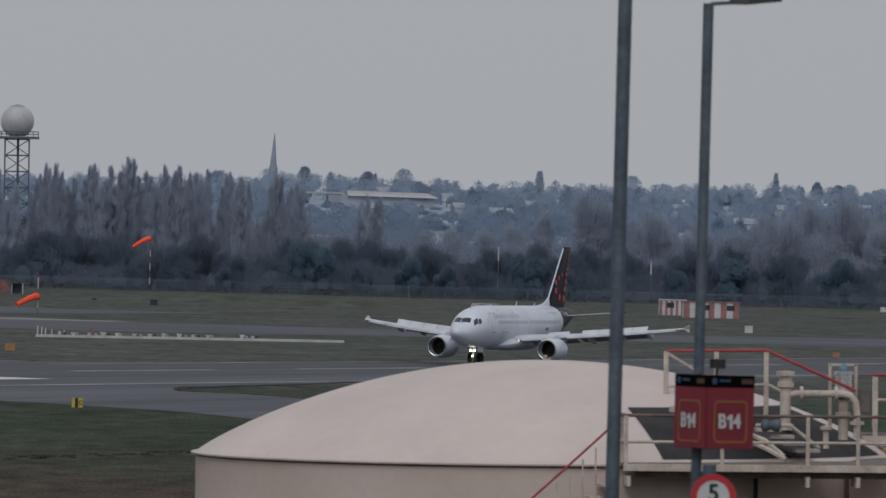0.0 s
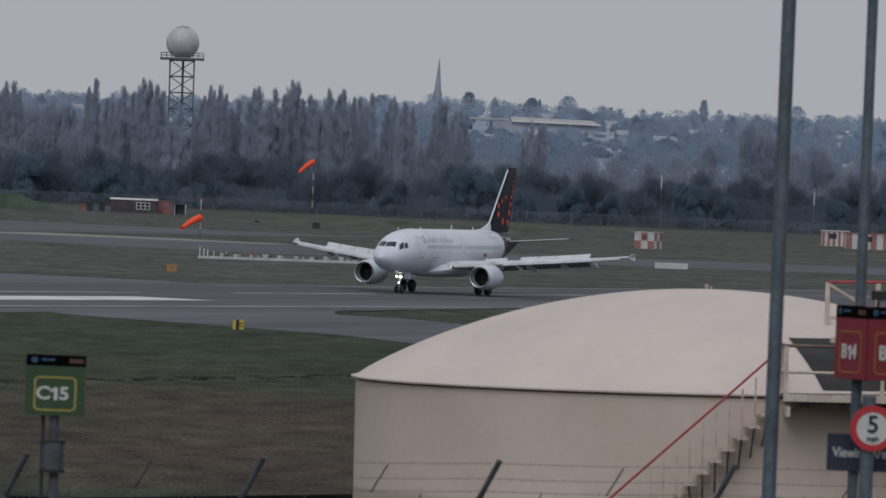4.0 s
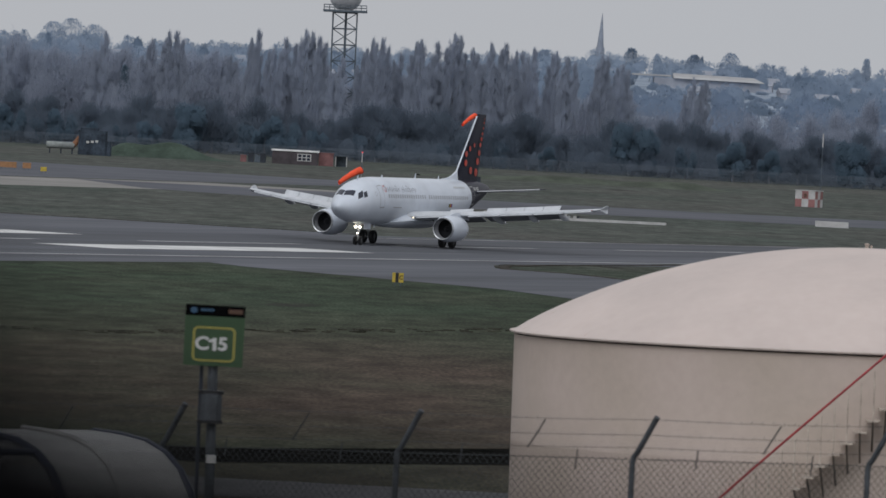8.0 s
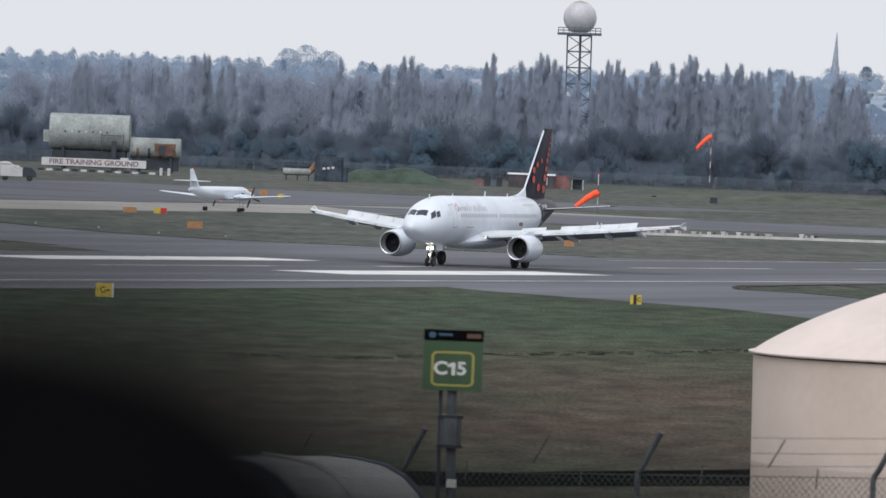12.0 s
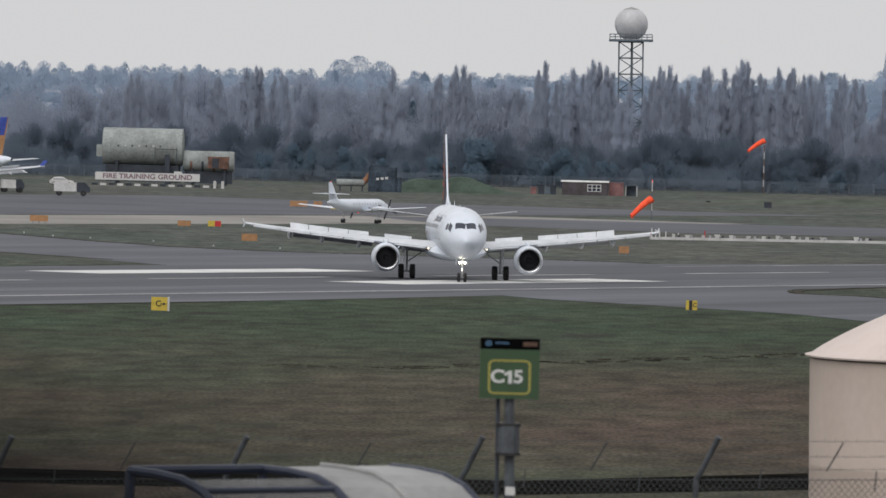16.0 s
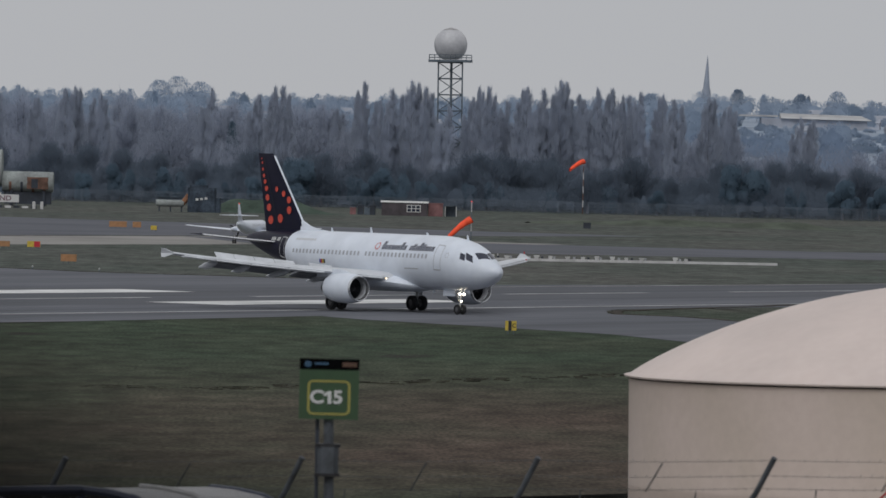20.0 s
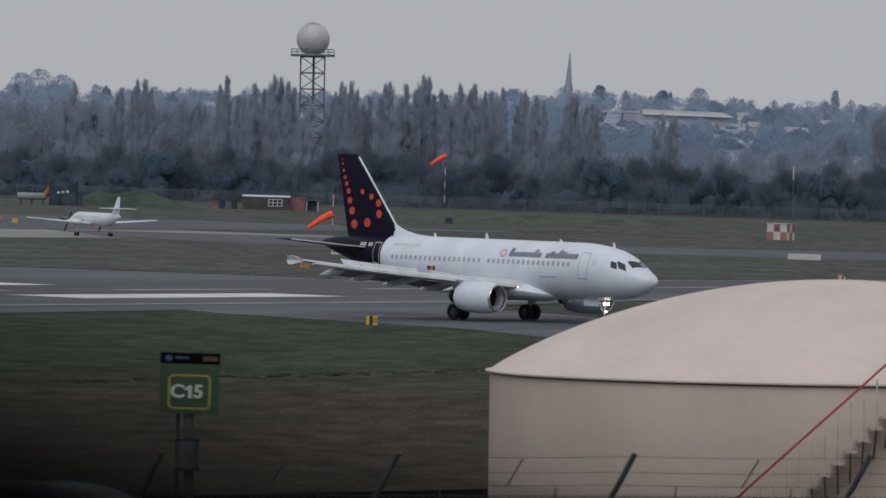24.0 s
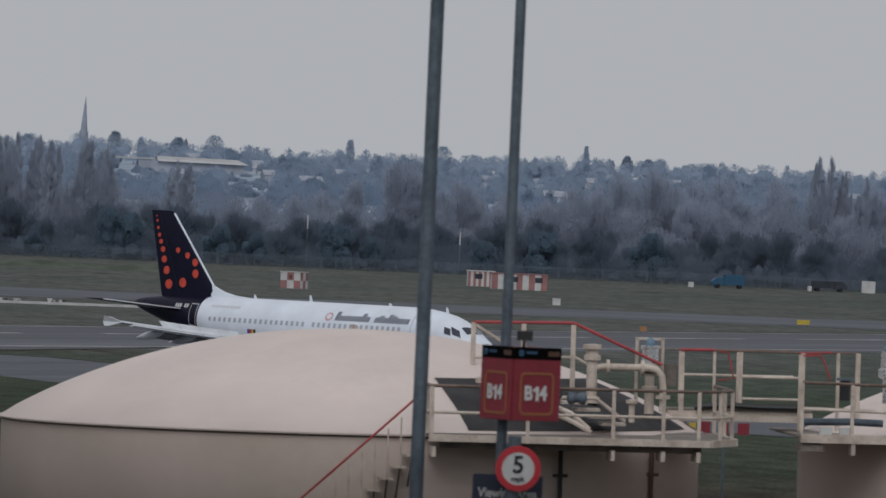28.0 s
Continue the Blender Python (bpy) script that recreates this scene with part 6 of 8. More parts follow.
kerb = thing("light_array", "long low white beam carrying small white lamp units", "beam")
A0, A1 = Vector((-4.9, 899, 0)), Vector((30.6, 915, 0))
for k in range(9):
    p, q = A0.lerp(A1, k / 9), A0.lerp(A1, (k + 1) / 9)
    part("beam_length", Shape().box((p + q) / 2 + Vector((0, 0, 0.17)), ((q - p).length - 0.03, 0.35, 0.3), pose(0, 0, 0, 0, 0, math.degrees(math.atan2(q.y - p.y, q.x - p.x))).to_3x3(), 0.05), HUT_WHITE, kerb)
for k_unit, f in enumerate((0.075, 0.12, 0.17, 0.215, 0.26, 0.315, 0.365, 0.41, 0.46, 0.505, 0.555, 0.665, 0.70)):
    p = A0.lerp(A1, f)
    part("lamp_unit", Shape().loft([[(p.x - w, p.y - d, z), (p.x + w, p.y - d, z), (p.x + w, p.y + d, z), (p.x - w, p.y + d, z)] for w, d, z in ((0.18, 0.15, 0.32), (0.27 + 0.10 * math.sin(f * 61), 0.2, 0.60), (0.27 + 0.10 * math.sin(f * 61), 0.2, 0.64 + 0.08 * math.sin(f * 97)))]), HUT_WHITE, kerb)
    part("lamp_dark", Shape().box((p.x + 0.6 + 0.2 * math.sin(f * 43), p.y + 0.3, 0.46), (0.26, 0.3, 0.24), cut=0.06), LINE_GREY if k_unit % 3 else CHAR, kerb)
for k, f in enumerate((0.005, 0.018, 0.03, 0.05, 0.09)):
    p = A0.lerp(A1, f)
    part("lamp_stalk", Shape().rod((p.x, p.y + 0.3, 0.2), (p.x, p.y + 0.3, 1.3 - 0.12 * k), 0.07, n=8), HUT_WHITE, kerb)
part("red_stalk", Shape().rod((A0.lerp(A1, 0.175).x, 902.5, 0.2), (A0.lerp(A1, 0.175).x, 902.5, 1.1), 0.07, n=8), SIGN_RED, kerb)

hut = thing("chequered_hut", "red and white chequered runway equipment hut", "hut", pose(61.6, 1200, 0, 0, 0, -27), group="chequered huts")
part("core", Shape().box((0, 0, 1.25), (3.3, 2.8, 2.5), cut=0.04), HUT_WHITE, hut)
for j in range(2):
    for i in range(3):
        part("painted_square", Shape().box((-1.1 + 1.1 * i, -1.415, 0.62 + 1.22 * j), (1.08, 0.03, 1.2)), RED_WHITE if (i + j) % 2 == 0 else HUT_WHITE, hut)
        part("painted_square", Shape().box((1.665, -0.93 + 0.93 * i, 0.62 + 1.22 * j), (0.03, 0.91, 1.2)), RED_WHITE if (i + j) % 2 == 1 else HUT_WHITE, hut)
part("dark_vent", Shape().box((0.05, -1.44, 1.75), (0.5, 0.03, 0.6)), RUST, hut)
part("roof", Shape().box((0, 0, 2.52), (3.5, 3.0, 0.10), cut=0.06), HUT_WHITE, hut)
for x, y, w, first, label in ((102.4, 1366, 4.6, 1, "red and white striped hut with a flat roof"), (106.5, 1334, 9.4, 0, "long red and white striped equipment hut")):
    hut = thing("striped_hut", label, "hut", pose(x, y, 0), group="chequered huts")
    part("core", Shape().box((0, 0, 1.3), (w, 3, 2.6), cut=0.06), HUT_WHITE, hut)
    n = 10 if first else 9
    for i in range(n):
        part("painted_stripe", Shape().box((-w / 2 + w / n * (i + 0.5), -1.515, 1.3), (w / n - 0.02, 0.03, 2.56)), RED_WHITE if i % 2 == 0 else HUT_WHITE, hut)
    part("roof", Shape().box((0, 0, 2.68), (w + 0.3, 3.3, 0.16), cut=0.08), HUT_WHITE if first else RED_WHITE, hut)
    for k in range(1 if first else 2):
        part("vent", Shape().box((-w * 0.1 + 4.2 * k, -1.54, 1.75), (1.3, 0.04, 0.9), cut=0.02), CHAR, hut)
for x, h0, h1 in ((79.1, 8.3, 10.9), (108.2, 6.4, 8.9)):
    m = thing("signal_mast", "thin grey mast with a white top section", "mast", pose(x, 1500, 0), group="signal masts")
    part("lower_mast", Shape().rod((0, 0, 0), (0, 0, h0), 0.07), TOWER, m)
    part("white_section", Shape().rod((0, 0, h0), (0, 0, h1), 0.12), HUT_WHITE, m)

# ---- fire training ground ----
sign = thing("fire_training_sign", "long white board lettered FIRE TRAINING GROUND", "sign", pose(-98.6, 1424, 0))
part("panel", Shape().box((0, 0, 1.62), (18.9, 0.15, 1.4), cut=0.03), SIGN_WHITE, sign)
words("FIRE TRAINING GROUND", 1.22, SIGN_MAROON, "lettering", sign, pose(0, -0.09, 1.60) @ FACING, 0.01, 1.16, 0.03)
for k in range(7):
    part("support_leg", Shape().box((-9 + 3 * k, 0.12, 0.6), (0.14, 0.14, 1.2)), GALV, sign)
for k in range(15):
    st = solid("kerb_stone", Shape().box((0, 0, 0.2), (1.1, 0.4, 0.4), cut=0.08), HUT_WHITE if k % 2 else CHAR, "low painted kerb stone before the fire training ground", "kerb stone", pose(-107.5 + 1.55 * k, 1416 - 0.2 * k, 0), group="kerb stones")


def drum(x, y, r, length, material, label, axis_z, dark_end):
    t = thing("training_fuselage", label, "steel drum", pose(x, y, 0))
    turn_x = pose(0, 0, axis_z, 0, 90)
    part("barrel", Shape().lathe([(r * 0.97, -length / 2), (r, -length / 2 + 0.15), (r, 0), (r, length / 2 - 0.15), (r * 0.95, length / 2)], 36, turn_x, True), material, t, smooth=True)
    for k in range(5):
        part("barrel_band", Shape().lathe([(r + 0.03, -0.12), (r + 0.06, 0), (r + 0.03, 0.12)], 36, pose(-length / 2 + length * (k + 0.5) / 5, 0, axis_z, 0, 90)), material, t)
    part("underframe", Shape().box((0, 0.3, (axis_z - r) * 0.5 + 0.2), (length * 0.92, r * 1.3, max(0.7, axis_z - r) * 0.9), cut=0.15), CHAR, t)
    for k in range(9):
        part("soot_streak", Shape().lathe([(r + 0.012, -0.22), (r + 0.02, 0), (r + 0.012, 0.22)], 36, pose(-length * 0.45 + length * 0.112 * k, 0, axis_z - 0.12 * r, 0, 90)), RUST if k % 3 else CHAR, t) if k % 2 and dark_end else None
    for k in (-1, 1):
        part("cradle", Shape().box((k * length * 0.32, 0, (axis_z - r) / 2 + 0.3), (0.6, r * 1.4, max(0.6, axis_z - r + 0.9)), cut=0.1), CHAR, t)
    if dark_end:
        part("burnt_door", Shape().box((length * 0.2, -r * 0.96, axis_z - 0.2), (length * 0.42, 0.25, r * 1.15), cut=0.05), RUST, t)
        part("burnt_opening", Shape().box((length * 0.14, -r * 1.03, axis_z - 0.3), (length * 0.13, 0.2, r * 0.9), cut=0.05), CHAR, t)
    else:
        part("access_frame", Shape().box((length * 0.3, -r - 0.5, axis_z - 0.4), (4.0, 0.1, 0.12)).box((length * 0.3 - 2, -r - 0.5, axis_z / 2), (0.12, 0.1, axis_z)).box((length * 0.3 + 2, -r - 0.5, axis_z / 2), (0.12, 0.1, axis_z)), CHAR, t)
        part("side_box", Shape().box((-length / 2 - 0.6, -0.6, axis_z - 0.9), (1.2, 1.6, 2.2), cut=0.1), material, t)
        part("valve_chest", Shape().box((length * 0.46, -r - 0.9, 1.9), (1.5, 0.8, 1.1), cut=0.1), SIGN_WHITE, t)
        part("ladder", Shape().box((length * 0.32, -r - 0.3, axis_z * 0.4), (0.9, 0.2, axis_z * 0.8)), CHAR, t)
        for k in range(7):
            part("port", Shape().box((-length * 0.3 + k * 1.3, -r * 1.0, axis_z + 0.1), (0.3, 0.2, 0.3), cut=0.05), SIGN_WHITE if k % 2 else CHAR, t)
    return t


drum(-102.1, 1462, 3.4, 14.8, PALE_GREEN, "huge weathered green drum of a fire training rig", 6.9, False)
drum(-89.9, 1462, 1.9, 9.4, PALE_GREEN, "smaller rusting drum beside the training rig", 4.45, True)
rig = thing("training_block", "dark sooted training block with an orange crane end", "steel block", pose(-56.0, 1420, 0))
SOOT = mat("sooted_blue_steel", (0.050, 0.064, 0.084), 0.9, vary=0.3, scale=0.5, fine=3, spec=0.1)
part("block", Shape().box((0, 0, 2.2), (5.0, 5, 4.4), cut=0.3), SOOT, rig)
part("block_top", Shape().box((-0.6, 0, 4.6), (3.2, 3, 0.5), cut=0.3), SOOT, rig)
part("block_step", Shape().box((2.9, 0, 1.3), (0.9, 4, 2.6), cut=0.2), SOOT, rig)
part("pale_pipe", Shape().rod((-8.2, -1, 1.5), (-3.2, -1, 1.5), 0.62, n=18), PALE_GREEN, rig)
part("orange_nose", Shape().path([(-3.5, -1, 1.5), (-2.7, -1, 2.4), (-2.3, -1, 3.1)], 0.5, 10), mat("scorched_orange_paint", (0.26, 0.12, 0.06), 0.7, vary=0.3, scale=1.5, fine=8), rig)
for k in range(3):
    part("lamp", Shape().box((-0.8 + 0.8 * k, -2.6, 2.3 + 0.1 * k), (0.5, 0.1, 0.4), cut=0.05), SIGN_WHITE, rig)
for k in range(3):
    part("pipe_leg", Shape().box((-7.6 + 2 * k, -1, 0.45), (0.25, 0.25, 0.9)), CHAR, rig)
hump = Shape()
for j in range(13):
    for i in range(25):
        x, y = -13 + 26 * i / 24, -7 + 14 * j / 12
        z = 3.0 * math.exp(-((x - 0.5) / 6.2) ** 2) + 2.0 * math.exp(-((x + 8) / 3.5) ** 2)
        hump.v.append((x, y, z * math.exp(-(y / 3.6) ** 2) - 0.05 + 0.06 * noise.noise((x, y, 0))))
hump.f = [(j * 25 + i, j * 25 + i + 1, (j + 1) * 25 + i + 1, (j + 1) * 25 + i) for j in range(12) for i in range(24)]
solid("grass_mound", hump, mat("mound_grass", (0.056, 0.078, 0.062), 0.95, vary=0.2, scale=0.3, fine=2, spec=0.1), "low grassed earth mound", "mound", pose(-43, 1438, 0), smooth=True)
bank = Shape()
for j in range(9):
    for i in range(57):
        x, y = i * 1.0, -9 + 18 * j / 8
        z = 1.25 * min(1, (56 - x) / 7) * min(1, 0.25 + x / 26) * (0.85 + 0.15 * math.sin(x * 0.31))
        bank.v.append((x, y, max(0, z) * math.exp(-(y / 4.2) ** 2) - 0.05 + 0.05 * noise.noise((x * 0.6, y, 3))))
bank.f = [(j * 57 + i, j * 57 + i + 1, (j + 1) * 57 + i + 1, (j + 1) * 57 + i) for j in range(8) for i in range(56)]
solid("grass_bank", bank, mat("bank_grass", (0.080, 0.092, 0.072), 0.95, vary=0.2, scale=0.2, fine=1.5, spec=0.1), "long low grassed earth bank", "mound", pose(2.5, 1375, 0, 0, 0, 8), smooth=True)
shed = thing("low_shed", "low brown shed with white roof edge and window", "shed", pose(-20.1, 1456, 0))
part("wall", Shape().box((0, 0, 1.2), (8.4, 5, 2.4), cut=0.05), BROWN_CLAD, shed)
part("roof", Shape().box((0, 0, 2.53), (8.8, 5.4, 0.30), cut=0.05), mat("white_roof_edge", (0.78, 0.78, 0.77), 0.6, vary=0.06, scale=0.6, fine=4), shed)
win = part("window", Shape().box((1.7, -2.52, 1.35), (2.6, 0.06, 1.2)), GLASS_DARK, shed)
for k in range(4):
    part("window_bar", Shape().box((0.5 + 0.8 * k, -2.57, 1.35), (0.16, 0.06, 1.25)), SIGN_WHITE, win)
for z in (0.75, 1.35, 1.95):
    part("window_bar", Shape().box((1.7, -2.57, z), (2.6, 0.06, 0.12)), SIGN_WHITE, win)
annex = thing("brick_store", "small red brick store beside the shed", "store", pose(-14.4, 1457, 0))
part("wall", Shape().box((0, 0, 1.15), (2.7, 4, 2.3), cut=0.05), BRICK, annex)
part("roof", Shape().box((0, 0, 2.36), (2.9, 4.2, 0.14), cut=0.05), BRICK, annex)
annex = thing("open_shelter", "small open-fronted grey shelter", "shelter", pose(-11.6, 1458, 0))
part("wall", Shape().box((0, 1.2, 0.95), (2.2, 0.2, 1.9)), GALV, annex)
part("roof", Shape().box((0, 0, 1.95), (2.4, 2.6, 0.14), cut=0.05), GALV, annex)
for x in (-1, 1):
    part("post", Shape().box((x, -1.1, 0.95), (0.16, 0.16, 1.9)), SIGN_WHITE, annex)
for k, (x, m) in enumerate(((-29.6, BRICK), (-28.2, CHAR), (-27.0, GALV), (-26.0, CHAR))):
    crate = thing("stored_crate", "stacked yard stores beside the shed", "crate", pose(x, 1456, 0), group="yard stores")
    part("crate_body", Shape().box((0, 0, 0.6 + 0.2 * (k % 2)), (1.1, 1.2, 1.2 + 0.4 * (k % 2)), cut=0.06), m, crate)
    part("crate_lid", Shape().box((0, 0, 1.25 + 0.4 * (k % 2)), (1.16, 1.26, 0.08), cut=0.06), m, crate)
for x in (-85.2, -83.8):
    bol = solid("bollard", Shape().lathe([(0.28, 0), (0.28, 1.15), (0.2, 1.3), (0.02, 1.32)], 14), HUT_WHITE, "short white bollard on the grass edge", "bollard", pose(x, 1404, 0), group="bollards")


def truck(x, y, w, h, body, cab, label, heading):
    t = thing("service_vehicle", label, "truck", pose(x, y, 0, 0, 0, heading), group="service vehicles")
    part("load_box", Shape().box((-w * 0.18, 0, 0.7 + h / 2), (w * 0.62, 2.2, h), cut=0.08), body, t)
    part("cab", Shape().loft([[(w * 0.14, -1.05, 0.6), (w * 0.5, -1.05, 0.6), (w * 0.5, -1.05, 1.35), (w * 0.36, -1.0, 2.1), (w * 0.14, -1.0, 2.1)], [(w * 0.14, 1.05, 0.6), (w * 0.5, 1.05, 0.6), (w * 0.5, 1.05, 1.35), (w * 0.36, 1.0, 2.1), (w * 0.14, 1.0, 2.1)]]), cab, t)
    for wx in (-w * 0.35, w * 0.32):
        for sy in (-1, 1):
            part("wheel", Shape().lathe([(0.1, -0.14), (0.42, -0.14), (0.45, 0), (0.42, 0.14), (0.1, 0.14)], 18, pose(wx, sy * 0.95, 0.45, 90)), TYRE, t)
    return t


truck(-95.8, 1216, 5.6, 1.35, HUT_WHITE, CHAR, "white box truck parked on the far apron", 3)
truck(165.0, 1550, 6.6, 2.0, TEAL, TEAL, "dark teal service truck at the far fence", 184)
truck(188.4, 1578, 7.0, 1.4, CHAR, CHAR, "dark pickup beside the far fence", 5)
truck(-107.6, 1246, 3.6, 1.3, HUT_WHITE, CHAR, "small white loader beside the distant stand", 12)
car(-111.5, 1392, 0, HUT_WHITE, "pale car parked before the training ground", 4)
for x, y, w, h in ((197.2, 1585, 2.7, 2.4), (157.5, 1548, 1.0, 1.0), (184.0, 1574, 0.7, 1.0)):
    cab = thing("site_cabinet", "white steel cabinet by the far fence", "cabinet", pose(x, y, 0), group="site cabinets")
    part("cabinet_body", Shape().box((0, 0, h / 2), (w, 1.2, h), cut=0.05), HUT_WHITE, cab)
    for k in range(2):
        part("cabinet_door", Shape().box((w * (k - 0.5) * 0.5, -0.62, h / 2), (w * 0.47, 0.03, h * 0.9)), HUT_WHITE, cab)

far_fence = thing("far_fence", "grey mesh boundary fence before the woods", "fence", pose(0, 1592, 0))
fm = mat("far_fence_mesh", (0.115, 0.138, 0.170), 0.8, vary=0.15, scale=0.2, fine=2)
for k in range(-62, 94):
    part("fence_post", Shape().box((k * 3.0, 0, 1.25), (0.12, 0.12, 2.5)), fm, far_fence)
mesh = Shape()
for k in range(-620, 930):
    mesh.box((k * 0.3, 0.05, 1.2), (0.05, 0.02, 2.3))
for z in (0.3, 0.9, 1.5, 2.1, 2.4):
    mesh.box((46, 0.05, z), (466, 0.03, 0.06))
tagged(part("mesh_panel", mesh, fm, far_fence), kind="stuff")

# ---- radar tower ----
tower = thing("radar_tower", "steel lattice radar tower carrying a pale grey radome", "radar tower", pose(-13.9, 1680, 0, 0, -0.6, 0))
HW = 2.55
for sx in (-1, 1):
    for sy in (-1, 1):
        part("leg", Shape().box((sx * HW, sy * HW, 15.4), (0.28, 0.28, 30.8)), TOWER, tower)
part("ladder_shaft", Shape().box((0.2, 0, 15.4), (0.5, 0.5, 30.8)), TOWER, tower)
for lv in range(9):
    z0, z1 = lv * 3.42, (lv + 1) * 3.42
    for a, b in (((-HW, -HW), (HW, -HW)), ((HW, -HW), (HW, HW)), ((HW, HW), (-HW, HW)), ((-HW, HW), (-HW, -HW))):
        part("ring_beam", Shape().rod((*a, z1), (*b, z1), 0.13, n=6), TOWER, tower)
        part("diagonal", Shape().rod((*a, z0 if lv % 2 else z1), (*b, z1 if lv % 2 else z0), 0.10, n=6), TOWER, tower)
part("platform", Shape().box((0, 0, 31.1), (9.3, 9.3, 0.45), cut=0.4), TOWER, tower)
for k in range(9):
    for s_ in (-1, 1):
        part("guard_post", Shape().rod((-4.5 + 1.125 * k, s_ * 4.5, 31.3), (-4.5 + 1.125 * k, s_ * 4.5, 32.4), 0.05, n=5), TOWER, tower)
for z in (31.85, 32.4):
    part("guard_rail", Shape().path([(-4.5, -4.5, z), (4.5, -4.5, z), (4.5, 4.5, z), (-4.5, 4.5, z), (-4.5, -4.5, z)], 0.05, 5), TOWER, tower)
part("radome", Shape().lathe([(3.52 * math.sin(radians(a)), 34.55 - 3.52 * math.cos(radians(a))) for a in range(28, 181, 8)] + [(0.05, 38.07)], 40), RADOME, tower, "pale grey spherical radome", smooth=True)
part("radome_patch", Shape().lathe([(3.54 * math.sin(radians(a)), 34.55 - 3.54 * math.cos(radians(a))) for a in range(152, 173, 4)], 40, pose(0, 0, 0, 0, 0, 0)).lathe([(0.4, 38.05), (0.4, 38.15), (0.05, 38.2)], 12), mat("radome_stain", (0.33, 0.32, 0.32), 0.7, vary=0.35, scale=0.5, fine=3), tower)


# ---- trees ----
def woods(name, col, other, patch=0.12, rand=0.0, through_light=0.45):
    """Bare twigs: two tones in patches, hazed in colour and made translucent to even the lighting."""
    m = bpy.data.materials.new(name)
    m.use_nodes = True
    n, l = m.node_tree.nodes, m.node_tree.links
    n.remove(n["Principled BSDF"])
    tc, big, ramp = n.new("ShaderNodeTexCoord"), n.new("ShaderNodeTexNoise"), n.new("ShaderNodeValToRGB")
    big.inputs["Scale"].default_value, big.inputs["Detail"].default_value = patch, 4
    ramp.color_ramp.elements[0].color, ramp.color_ramp.elements[1].color = (*other, 1), (*col, 1)
    ramp.color_ramp.elements[0].position, ramp.color_ramp.elements[1].position = 0.36, 0.64
    l.new(tc.outputs["Object"], big.inputs["Vector"])
    l.new(big.outputs["Fac"], ramp.inputs["Fac"])
    out = ramp.outputs[0]
    if rand:
        info, hsv, mr = n.new("ShaderNodeObjectInfo"), n.new("ShaderNodeHueSaturation"), n.new("ShaderNodeMapRange")
        mr.inputs["To Min"].default_value, mr.inputs["To Max"].default_value = 1 - rand, 1 + rand
        l.new(info.outputs["Random"], mr.inputs["Value"])
        l.new(mr.outputs[0], hsv.inputs["Value"])
        l.new(out, hsv.inputs["Color"])
        out = hsv.outputs[0]
    d, t, mix = n.new("ShaderNodeBsdfDiffuse"), n.new("ShaderNodeBsdfTranslucent"), n.new("ShaderNodeMixShader")
    mix.inputs[0].default_value = through_light
    for q in (d, t):
        l.new(out, q.inputs["Color"])
    l.new(d.outputs[0], mix.inputs[1])
    l.new(t.outputs[0], mix.inputs[2])
    l.new(mix.outputs[0], n["Material Output"].inputs["Surface"])
    return m


# Airlight is mixed into these colours: bark, twigs and needles paler and bluer.
BARK = woods("hazed_bark", (0.264, 0.270, 0.300), (0.192, 0.198, 0.228), 0.3, 0.15)
TWIG = woods("hazed_poplar_twigs", (0.420, 0.465, 0.560), (0.355, 0.396, 0.485), 0.2, 0.06, 0.6)
TWIG_BROAD = woods("hazed_bare_twigs", (0.419, 0.464, 0.562), (0.339, 0.378, 0.469), 0.12, 0.08, 0.6)
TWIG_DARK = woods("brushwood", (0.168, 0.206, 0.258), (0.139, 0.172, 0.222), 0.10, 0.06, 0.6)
SAPLING = woods("hazed_saplings", (0.302, 0.335, 0.411), (0.245, 0.276, 0.346), 0.06)
EVERGREEN = woods("hazed_needles", (0.122, 0.174, 0.225), (0.102, 0.148, 0.196), 0.2, 0.08, 0.4)


def sprigs(base, tip_dir, half, material, name, out=None):
    """Thousands of tapered twigs in one mesh, shaded as one mass: starts, directions, half widths, outward directions."""
    k = len(base)
    d = tip_dir / np.maximum(1e-6, np.linalg.norm(tip_dir, axis=1))[:, None]
    side = np.cross(d, np.array([0.0, -0.8, 0.7]) + 0.4 * rng.normal(size=(k, 3)))
    side = side / np.maximum(1e-6, np.linalg.norm(side, axis=1))[:, None] * half[:, None]
    v = np.concatenate([base - side, base + side, base + tip_dir + side * 0.3], axis=0)
    f = np.stack([np.arange(k), np.arange(k) + k, np.arange(k) + 2 * k], 1)
    me = bpy.data.meshes.new(name)
    me.from_pydata(v.tolist(), [], f.tolist())
    me.materials.append(material)
    me.polygons.foreach_set("use_smooth", [True] * k)
    nor = np.array([0.0, -0.7, 0.7]) + 0.25 * rng.normal(size=(k, 3)) if out is None else 0.45 * out / np.maximum(1e-6, np.linalg.norm(out, axis=1))[:, None] + 0.12 * rng.normal(size=(k, 3)) + np.array([0, -0.6, 0.62])
    nor = nor / np.maximum(1e-6, np.linalg.norm(nor, axis=1))[:, None]
    me.normals_split_custom_set_from_vertices(np.concatenate([nor, nor, nor], axis=0).tolist())
    me.update()
    return me


KNOBS = [(math.radians(a), math.radians(e)) for e in (-20, 12, 44) for a in range(0, 360, 40)]


